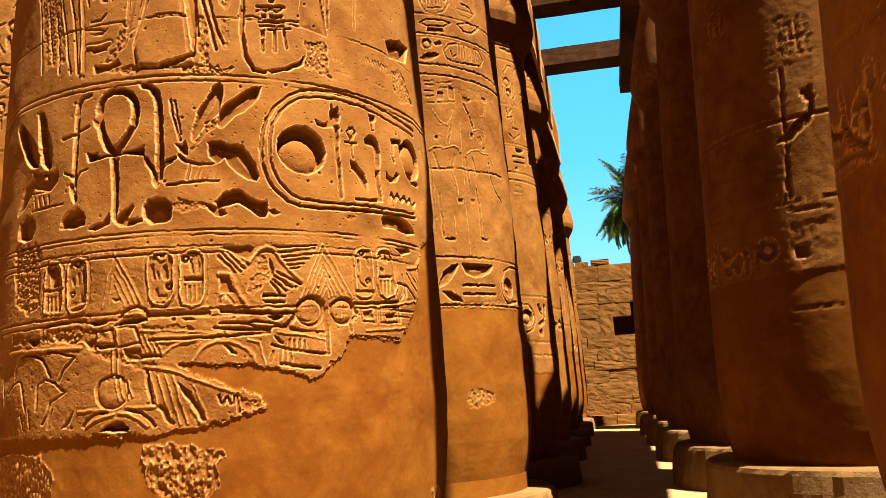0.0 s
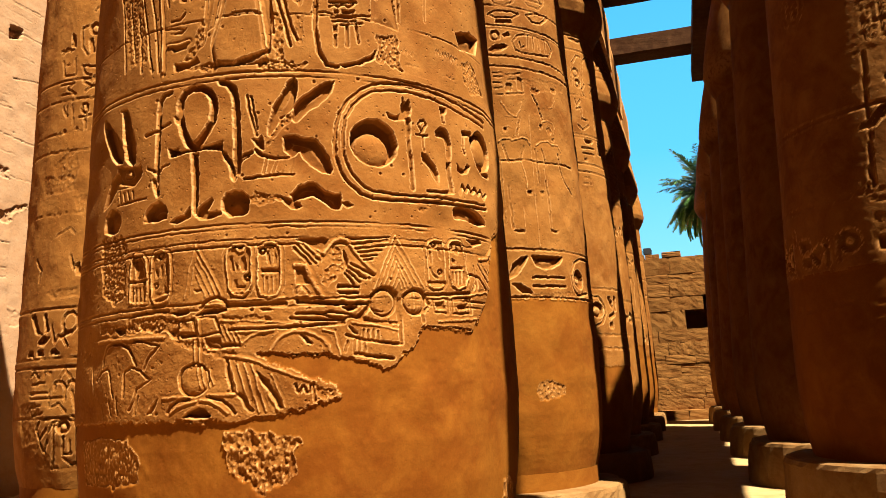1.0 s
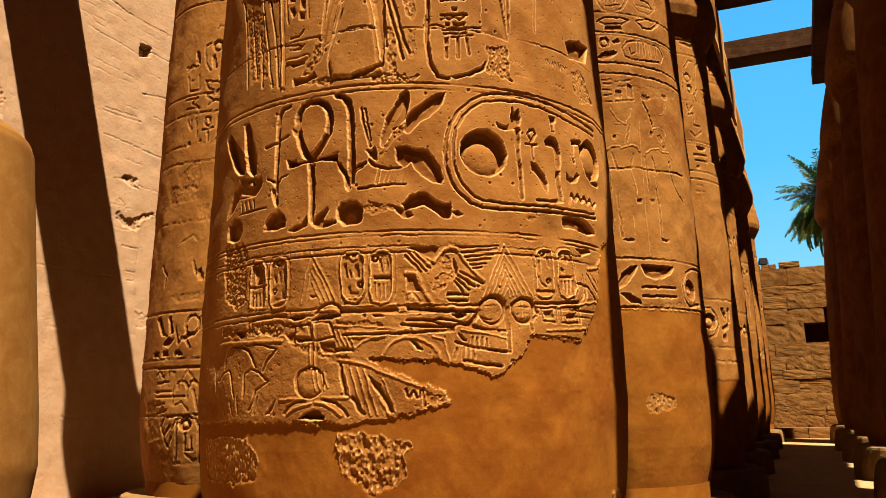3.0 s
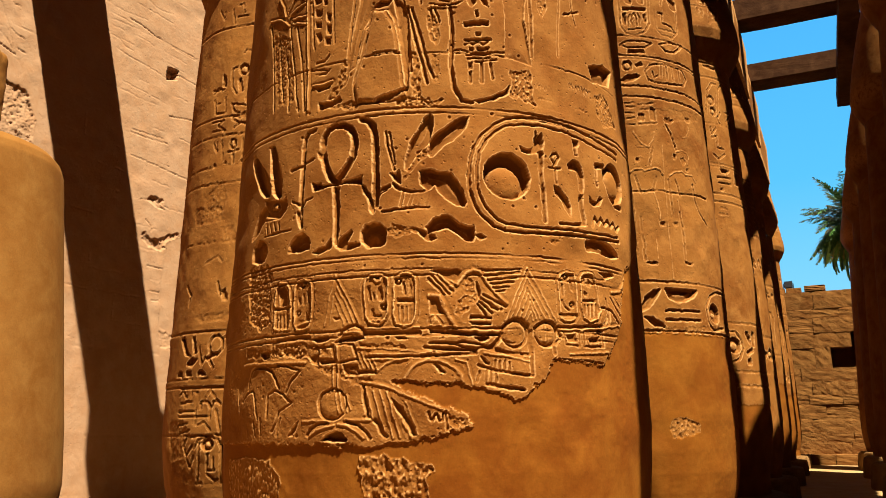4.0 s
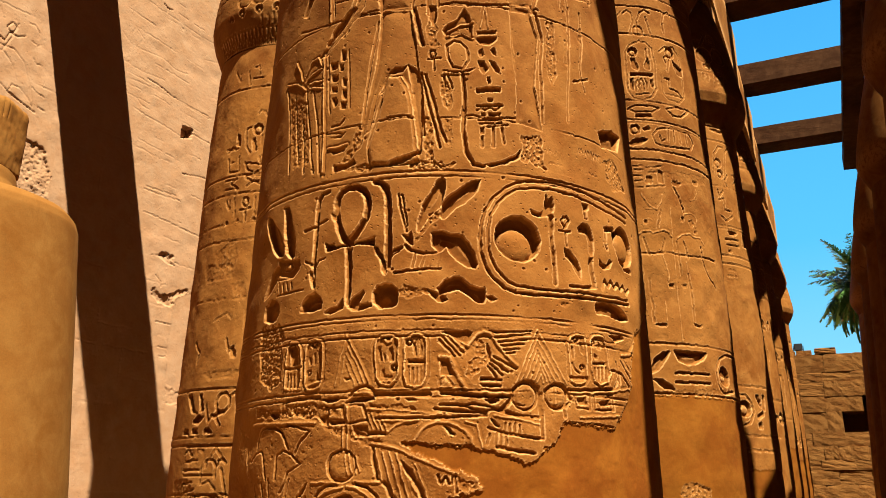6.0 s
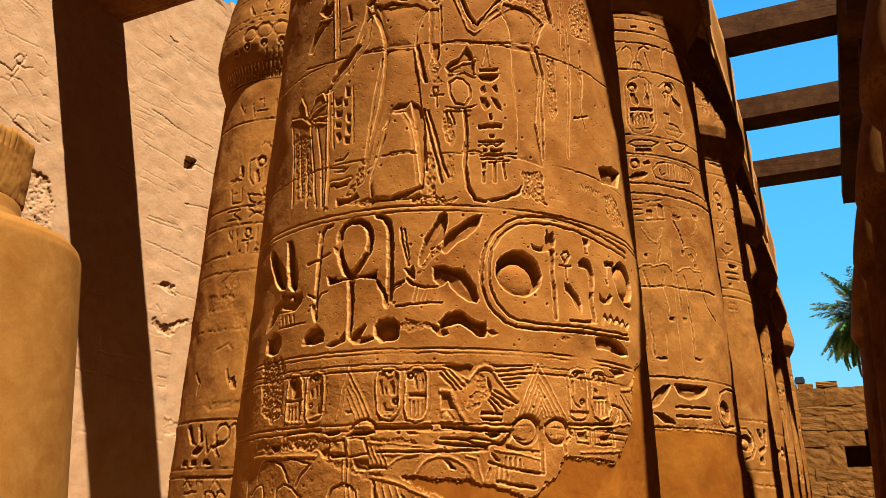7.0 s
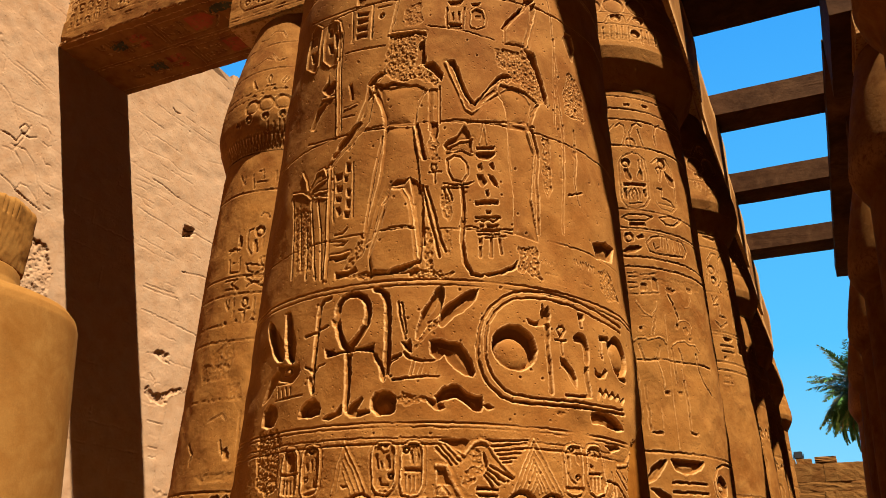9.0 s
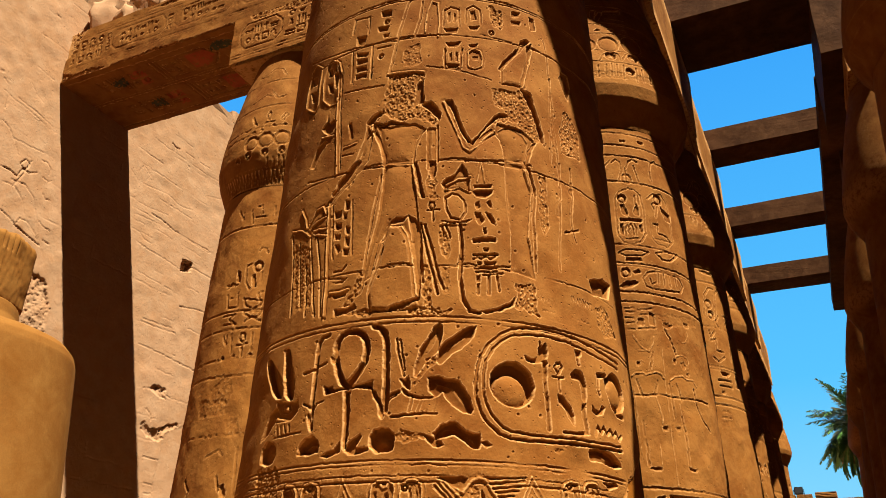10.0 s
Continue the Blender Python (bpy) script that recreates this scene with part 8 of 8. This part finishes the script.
    for line in [[(612, 721), (649, 723), (691, 726)], [(606, 714), (651, 715), (706, 719)], [(705, 780), (774, 794)], [(611, 668), (679, 665), (797, 657)], [(660, 549), (675, 539), (677, 526)], [(673, 456), (712, 457)], [(686, 408), (722, 408)], [(690, 390), (724, 392)], [(682, 595), (708, 578)]]:
        rel.groove(line, 1.8, 1.2)
    rel.broken([(651, 515), (674, 494), (710, 492), (721, 512), (767, 542), (731, 533), (697, 515), (675, 515), (660, 527)], 6.0)
    rel.broken([(640, 585), (673, 599), (704, 602), (704, 577), (686, 577), (666, 586)], 4.0)
    rel.plaster([(721, 511), (804, 556), (796, 492), (790, 412), (769, 320), (713, 338), (710, 425)], 0.8)
    rel.broken([(713, 335), (769, 320), (773, 298), (724, 300)], 2.5)
    rel.skin[:] = 0
    rel.gain = 1.0
    rel.sink([(690, 856), (722, 868), (724, 890), (692, 886)], 16)
    rel.pits(120, 0.9)
    carved_face(rel, (WALL_X, 0, 0), (0, 1, 0), (0, 0, 1), (1, 0, 0), (PALE,), "weathered_facing", wall)
    # the carved stretch beside the architrave
    u, zz = np.arange(120, 396, 1.7), np.concatenate([np.arange(-18, 400, 2.6), np.arange(400, 1300, 1.7)])
    rel = Relief(u, zz, 21, 0.25, 0.10)
    rel.gain = 0.6
    courses(rel, 9, 120, 396)
    rel.gain = 1.0
    rel.groove([(215, 953), (233, 945), (249, 926), (261, 906)], 1.8, 0.78)
    rel.groove([(235, 871), (253, 872), (268, 867), (275, 886)], 2.4, 1.30)
    rel.groove([(275, 886), (268, 894), (277, 907), (287, 902), (283, 891), (275, 886)], 2.4, 1.30)
    rel.groove([(275, 886), (289, 885), (304, 894)], 2.2, 1.30)
    rel.groove([(267, 851), (279, 878), (288, 910)], 2.0, 1.04)
    rel.groove([(259, 857), (288, 860), (310, 846), (324, 816), (338, 776)], 2.0, 0.91)
    rel.groove([(246, 846), (268, 848), (290, 831), (301, 807)], 1.8, 0.78)
    rel.groove([(287, 781), (311, 774), (328, 770), (343, 766)], 3.0, 1.69)
    rel.groove([(288, 783), (294, 797), (310, 797), (327, 786), (342, 767)], 2.0, 0.91)
    rel.groove([(254, 795), (273, 789), (288, 782)], 2.2, 1.04)
    rel.groove([(309, 922), (320, 923), (330, 914), (329, 901)], 1.8, 0.91)
    rel.groove([(318, 891), (330, 888), (336, 893)], 1.8, 0.91)
    rel.groove([(325, 862), (332, 854), (344, 856)], 1.8, 0.91)
    rel.groove([(348, 778), (361, 776)], 2.4, 1.17)
    rel.groove([(233, 1010), (267, 1006), (312, 997)], 1.8, 0.65)
    rel.groove([(242, 1002), (275, 996), (309, 988)], 1.6, 0.52)
    rel.groove([(201, 1010), (226, 1003), (242, 1002)], 1.8, 0.65)
    rel.groove([(196, 1031), (207, 1024), (214, 1003), (214, 977)], 2.0, 0.85)
    rel.groove([(249, 1055), (264, 1040), (281, 1032)], 1.8, 0.65)
    rel.groove([(252, 1094), (290, 1088)], 1.8, 0.65)
    rel.groove([(243, 932), (275, 934), (325, 940)], 1.8, 0.72)
    rel.groove([(331, 808), (345, 801), (357, 800)], 1.8, 0.72)
    rel.broken([(330, 716), (372, 712), (392, 660), (392, 600), (390, 520), (340, 505), (290, 505), (270, 640), (300, 690)], 3.0)
    rel.chip([(330, 716), (372, 712), (392, 660), (392, 600), (390, 520), (340, 505), (290, 505), (270, 640), (300, 690)], 2.6)
    rel.pits(160, 0.7)
    carved_face(rel, (WALL_X, 0, 0), (0, 1, 0), (0, 0, 1), (1, 0, 0), (PALE,), "carved_facing", wall)
    # loose upper course, broken off
    rng = random.Random(5)
    rough = block_shapes(5, 0.07, 90)
    for y, zc, sy, sz, tilt in ((2.6, 13.28, 0.8, 0.6, -5), (3.3, 13.4, 0.7, 0.8, 14), (4.1, 13.2, 0.9, 0.5, -8), (4.9, 13.3, 0.8, 0.6, 6), (2.7, 13.9, 1.0, 0.6, 9), (3.5, 14.0, 0.9, 0.5, -14), (2.6, 14.6, 1.1, 0.7, -4), (4.4, 13.75, 0.8, 0.5, 17), (5.6, 13.15, 0.9, 0.4, -6), (3.4, 14.5, 0.7, 0.5, 22), (7.5, 13.12, 0.9, 0.24, 4), (8.4, 13.2, 0.8, 0.4, -9), (9.6, 13.3, 1.3, 0.6, 2)):
        ob = stone_block(rough, PALE, wall, (WALL_X - 0.55, y, zc), (1.0, sy, sz), rng)
        ob.rotation_euler = (radians(tilt), 0, radians(tilt))
    return wall


west_wall()


def rough_shapes(count, seed):
    """Unit blocks with broken, lumpy faces."""
    out = []
    for i in range(count):
        bm = bmesh.new()
        bmesh.ops.create_cube(bm, size=1.0)
        bmesh.ops.subdivide_edges(bm, edges=bm.edges[:], cuts=4, use_grid_fill=True)
        for v in bm.verts:
            q = v.co * 3.0 + Vector((seed + 9.7 * i, 0, 0))
            corner = sum(abs(c) > 0.45 for c in v.co)
            v.co += noise.noise_vector(q) * 0.012 + noise.noise_vector(q * 2.7) * 0.012
            v.co *= 1 - 0.010 * max(0, corner - 1)
        me = bpy.data.meshes.new("stone_block")
        bm.to_mesh(me)
        bm.free()
        out.append(me)
    return out


def north_wall():
    bm = bmesh.new()
    box(bm, WALL_X, 26, 34.2, 35.4, -0.2, 6.6)
    wall = tagged(part("wall_north", bm, RUIN), "ruined brown sandstone enclosure wall of uneven blocks", "wall", kind="structure")
    rng = random.Random(8)
    shapes = rough_shapes(12, 30)
    level = (-0.18, 0.26, 0.74, 1.12, 1.66, 2.25, 2.62, 3.18, 3.73, 4.57, 5.20, 5.80, 6.22, 6.95, 7.27)
    for z, top in zip(level, level[1:]):
        x = -1.6 - rng.uniform(0, 0.8)
        while x < 8.5:
            w = rng.uniform(0.45, 1.5)
            gap = (2.25, 3.20) if 3.7 < z < 4.5 else ((3.06, 3.42) if 4.5 < z < 5.1 else None)
            if gap and x < gap[0] < x + w + 0.25:
                w = gap[0] - x
            h = top - z
            crest = z > 6.9
            if not (crest and (x < 1.2 or rng.random() < 0.25)):
                depth = 33.6 + rng.uniform(-0.02, 0.015)
                cut = rng.random()
                if cut < 0.12 and h > 0.4 and not gap:
                    f = rng.uniform(0.35, 0.65)
                    stone_block(shapes, RUIN, wall, (x + w / 2, depth, z + h * f / 2), (w + 0.012, 1.3, h * f + 0.01), rng)
                    stone_block(shapes, RUIN, wall, (x + w / 2, depth + 0.012, z + h * (1 + f) / 2), (w + 0.01, 1.3, h * (1 - f) + 0.01), rng)
                else:
                    ob = stone_block(shapes, RUIN, wall, (x + w / 2, depth, z + h / 2), (w + 0.012, 1.3, h * (rng.uniform(0.6, 1.0) if crest else 1.0) + 0.012), rng)
                    ob.rotation_euler = (0, radians(rng.uniform(-0.4, 0.4)), 0)
            x += w
            if gap and abs(x - gap[0]) < 0.01:
                x = gap[1]
    for x in (0.55, 0.9, 1.2):
        stone_block(shapes, RUIN, wall, (x, 33.4, 7.06), (0.3, 0.6, 0.24), rng)
    x = -1.5
    while x < 8.4:
        w = rng.uniform(0.7, 1.5)
        stone_block(shapes, DUST, wall, (x + w / 2, 32.75, 0.04), (w - 0.01, 0.8, 0.43), rng)
        x += w
    return wall


north_wall()


# two walls out of view, added to keep low sky light out of the hall
bm = bmesh.new()
box(bm, WALL_X, 26, -16.6, -15.0, -0.2, 12.9)
tagged(part("wall_south", bm, RUIN), "unseen plain tall sandstone wall added to block the low sky", "wall", kind="structure")
bm = bmesh.new()
box(bm, 24.0, 25.6, -14.99, 33.2, -0.2, 12.9)
tagged(part("wall_east", bm, RUIN), "unseen plain tall sandstone wall added to block the low sky", "wall", kind="structure")


# ---- architraves and beams ----
def beam(name, x0, x1, y0, y1, z0, z1, label, mat, seed, worn=0.025, cuts=7, slant=0.0):
    bm = bmesh.new()
    box(bm, x0, x1, y0, y1, z0, z1, worn, seed, cuts)
    for v in bm.verts:
        v.co.x += slant * (v.co.y - y0)
    return tagged(part(name, bm, mat), label, "beam")


def painted_architrave():
    bm = bmesh.new()
    box(bm, WALL_X + 0.006, -3.5, 3.06, 4.78, 10.93, 12.05, 0.02, 4, 8)
    for v in bm.verts:
        # the hidden upper arris at the back is trimmed to fit the wall shadow
        if v.co.y > 3.9:
            v.co.y -= 0.36 * max(0.0, v.co.z - 10.95)
    arch = tagged(part("architrave", bm, SAND), "sandstone architrave with carved front and faded painted underside", "architrave")
    u = np.arange(0, 610, 1.9)
    front = Relief(u, np.arange(0, 116, 1.9), 31, 0.35)
    front.gain = 0.5
    for z, w in ((22, 1.6), (27, 1.4), (93, 1.6), (98, 1.4)):
        front.ring(z, w, 1.1)
    for k in range(3):
        a = 130 + 150 * k
        front.groove([(a, 40), (a + 105, 38), (a + 118, 50), (a + 118, 68), (a + 105, 84), (a, 84), (a - 12, 68), (a - 12, 52), (a, 40)], 1.8, 1.3)
        front.signs(a + 4, a + 102, 44, 80, 70 + k, 17)
        front.signs(a - 32, a - 14, 40, 84, 80 + k, 15)
    front.signs(8, 96, 34, 88, 75, 20)
    front.chip([(-10, -5), (60, -5), (110, 3), (80, 12), (30, 10), (-5, 22)], 6)
    front.chip([(-10, 50), (10, 60), (26, 90), (40, 120), (-10, 120)], 9)
    front.chip([(110, -4), (330, -4), (520, -3), (520, 4), (330, 3), (200, 6), (130, 3)], 4)
    front.chip([(180, -4), (300, -4), (280, 5), (220, 8)], 4)
    front.chip([(330, 118), (470, 118), (470, 88), (400, 80), (350, 98)], 4)
    front.chip([(200, 108), (330, 116), (570, 116), (570, 100), (420, 96), (260, 102)], 4)
    carved_face(front, (WALL_X + 0.006, 3.03, 10.90), (1, 0, 0), (0, 0, 1), (0, -1, 0), (SAND,), "carved_front", arch)
    under = Relief(u, np.arange(0, 177, 1.9), 32, 0.45)
    for z in (14, 86, 92, 164):
        under.ring(z, 2.4, 2.4)
    for lane, z in ((0, 50), (1, 128)):
        a = 205 + 25 * lane
        under.groove([(a, z - 24), (a + 110, z - 24), (a + 134, z), (a + 110, z + 24), (a, z + 24), (a, z - 24)], 2.8, 3.0)
        for j in range(3):
            under.groove([(a - 8 + 8 * j, z - 28), (a - 8 + 8 * j, z + 28)], 2.4, 2.6)
        under.signs(a + 12, a + 60, z - 18, z + 18, 90 + lane, 17)
        under.signs(60, a - 30, z - 22, z + 22, 93 + lane, 22)
        under.paint([(a + 66, z - 18), (a + 112, z - 18), (a + 122, z), (a + 100, z + 18), (a + 66, z + 18)], 1)
        under.paint([(a - 70, z - 20), (a - 34, z - 20), (a - 34, z - 2), (a - 70, z - 2)], 1)
        under.paint([(a - 60, z + 6), (a - 40, z + 4), (a - 38, z + 20), (a - 60, z + 20)], 1)
        under.paint([(a - 120, z - 8), (a - 84, z - 14), (a - 84, z + 10), (a - 116, z + 8)], 2)
        bowl = [(a + 150 + 30 * math.cos(t), z - 8 - 20 * math.sin(t)) for t in np.linspace(0, math.pi, 8)]
        under.sink(bowl, 1.6)
        under.paint(bowl, 2)
        under.sink([(a + 150, z + 12), (a + 186, z + 6), (a + 190, z + 22), (a + 158, z + 24)], 1.6)
        under.paint([(a + 150, z + 12), (a + 186, z + 6), (a + 190, z + 22), (a + 158, z + 24)], 2)
        for j in range(4):
            under.groove([(a + 142 + 8 * j, z + 8), (a + 140 + 8 * j, z + 24)], 1.8, 1.4)
    carved_face(under, (WALL_X + 0.006, 3.03, 10.90), (1, 0, 0), (0, 1, 0), (0, 0, -1), (SAND, RED, BLUE), "painted_underside", arch)


painted_architrave()
rng = random.Random(3)
spots = [(-9.3 + 0.42 * k + rng.uniform(-0.15, 0.15), rng.uniform(3.35, 3.75), rng.uniform(0.75, 1.0) * (1.25 - 0.07 * k)) for k in range(13)]
for k, (x, y, s) in enumerate(spots):
    bm = bmesh.new()
    a, b, c = 0.42 * s * rng.uniform(0.7, 1.5), 0.30 * s, 0.36 * s * rng.uniform(0.5, 1.2)
    box(bm, -a, a, -b, b, -c, c, 0.09 * s, 20 + k, 9)
    for v in bm.verts:
        v.co += noise.noise_vector(v.co * 7.0 + Vector((k, 0, 0))) * 0.012
    bmesh.ops.transform(bm, verts=bm.verts, matrix=Matrix.Rotation(radians(rng.uniform(-28, 28)), 4, "Y") @ Matrix.Rotation(radians(rng.uniform(-40, 40)), 4, "Z"))
    low = min(v.co.z for v in bm.verts)
    ob = part("roof_stone", bm, PALE)
    ob.data.shade_smooth()
    ob.location = (max(x, -9.1), y, 12.04 - low)
    tagged(ob, "broken pale roofing stone lying on the architrave", "stone", "broken roofing stones")
for i in range(1, 6):
    d = (0, 0, -0.06, -0.18, -0.28, -0.38)[i]
    beam("architrave", -0.95 + d, 1.08 + d, STEP * i + (0.02 if i > 1 else -1.0), STEP * (i + 1), 10.945, 12.45, "sandstone architrave along the row of columns", SAND, 100 + i, 0.012)
# dark brown stands in for shade on the imposts' sunlit south faces
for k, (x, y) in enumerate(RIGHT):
    beam("impost_block", (3.66, 3.54, 3.85, 3.85, 3.85, 3.85)[k], 5.75, y - (1.0 if k < 2 else 0.45), y + (1.9 if k < 2 else 1.0), 10.945, 12.45, "sandstone impost block on a column, sized for the shadows it casts", BROWN, 120 + k, 0.012)
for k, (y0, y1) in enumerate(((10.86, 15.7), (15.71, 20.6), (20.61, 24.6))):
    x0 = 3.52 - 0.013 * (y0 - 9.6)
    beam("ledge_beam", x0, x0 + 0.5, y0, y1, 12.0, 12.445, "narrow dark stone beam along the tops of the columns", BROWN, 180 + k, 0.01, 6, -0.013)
# unseen block added overhead, sized to cast the dark stripe on the great column
beam("impost_block", 2.0, 6.4, -2.10, 0.20, 10.945, 13.3, "sandstone impost block on a column, sized for the shadows it casts", SAND, 119)
# first beam is out of view, placed to shade the second column's capital
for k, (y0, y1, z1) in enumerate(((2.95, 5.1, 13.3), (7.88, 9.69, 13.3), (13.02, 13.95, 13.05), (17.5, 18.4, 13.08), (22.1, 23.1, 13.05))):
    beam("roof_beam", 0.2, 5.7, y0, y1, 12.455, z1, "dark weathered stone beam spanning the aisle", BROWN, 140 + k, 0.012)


# unseen slabs, added to throw shade on the aisle floor and left bases
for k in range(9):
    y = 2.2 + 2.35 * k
    beam("roof_slab", 5.77, 8.1, y, y + 2.33, 10.945, 11.5, "unseen stone slab added over the next aisle to shade the floor", BROWN, 160 + k, 0.02, 3)


# ---- beyond the wall ----
def palm(x, y, height):
    tree = new("palm_tree")
    tree.location = (x, y, -0.2)
    tagged(tree, "tall date palm with a full green crown behind the wall", "palm tree")
    rng = random.Random(12)
    bm = bmesh.new()
    rings = []
    for i in range(60):
        t = i / 59
        r = 0.34 - 0.12 * t + (0.03 if i % 2 else 0)
        c = Vector((-0.55 * math.sin(t * 1.4), 0.2 * t, height * t))
        rings.append([bm.verts.new(c + Vector((r * math.cos(a), r * math.sin(a), 0))) for a in [math.tau * k / 10 for k in range(10)]])
    for a, b in zip(rings, rings[1:]):
        for k in range(10):
            bm.faces.new((a[k], a[(k + 1) % 10], b[(k + 1) % 10], b[k]))
    part("trunk", bm, BARK, tree)
    top = Vector((-0.55 * math.sin(1.4), 0.2, height))

    def frond(bm, yaw, rise, length, droop):
        out = Vector((math.cos(yaw), math.sin(yaw), 0))
        side = Vector((-out.y, out.x, 0))
        p, ang, prev = top.copy(), rise, None
        n = 26
        for i in range(n):
            t = i / n
            d = out * math.cos(ang) + Vector((0, 0, math.sin(ang)))
            p2 = p + d * (length / n)
            w = 0.035 * (1 - t) + 0.008
            q = [bm.verts.new(v) for v in (p - side * w, p + side * w, p2 + side * w, p2 - side * w)]
            bm.faces.new(q)
            if t > 0.12:
                long = 0.62 * math.sin(math.pi * min(1, 0.18 + 0.82 * t)) + 0.12
                for s in (-1, 1):
                    for _ in range(2):
                        tip = (side * s * rng.uniform(0.6, 1.0) + d * rng.uniform(0.5, 0.9) + Vector((0, 0, rng.uniform(-0.55, 0.1)))).normalized()
                        b = p + d * rng.uniform(0, length / n)
                        e = b + tip * long * rng.uniform(0.75, 1.1)
                        m = b.lerp(e, 0.45)
                        wide = Vector((0, 0, 1)).cross(tip).normalized() * 0.06
                        bm.faces.new([bm.verts.new(v) for v in (b, m + wide, e, m - wide)])
            p, ang = p2, ang - droop / n
    bm = bmesh.new()
    for i in range(120):
        rise = rng.uniform(-1.25, 1.45)
        frond(bm, rng.uniform(0, math.tau), rise, rng.uniform(2.9, 4.0), rng.uniform(0.5, 1.3))
    part("crown", bm, LEAF, tree)
    bm = bmesh.new()
    for i in range(16):
        frond(bm, rng.uniform(0, math.tau), rng.uniform(-0.9, -0.3), rng.uniform(1.8, 2.6), rng.uniform(0.5, 1.0))
    part("dry_fronds", bm, STRAW, tree, "hanging dry straw-coloured fronds")


palm(4.65, 52.0, 14.2)


def floodlight(x, y, z):
    lamp_ob = new("floodlight")
    lamp_ob.location = (x, y, z)
    tagged(lamp_ob, "small dark floodlight standing on top of the ruined wall", "floodlight")
    bm = bmesh.new()
    box(bm, -0.17, 0.17, -0.08, 0.10, 0.22, 0.52)
    bmesh.ops.bevel(bm, geom=bm.edges[:], offset=0.02, segments=2, affect="EDGES")
    house = part("housing", bm, METAL, lamp_ob)
    bm = bmesh.new()
    box(bm, -0.14, 0.14, -0.09, -0.082, 0.25, 0.49)
    part("lens", bm, GLASS, house, "dull lamp glass")
    bm = bmesh.new()
    box(bm, -0.21, -0.18, -0.03, 0.03, 0.0, 0.42)
    box(bm, 0.18, 0.21, -0.03, 0.03, 0.0, 0.42)
    box(bm, -0.21, 0.21, -0.05, 0.05, -0.02, 0.02)
    part("bracket", bm, METAL, lamp_ob)


floodlight(0.86, 33.2, 6.98)
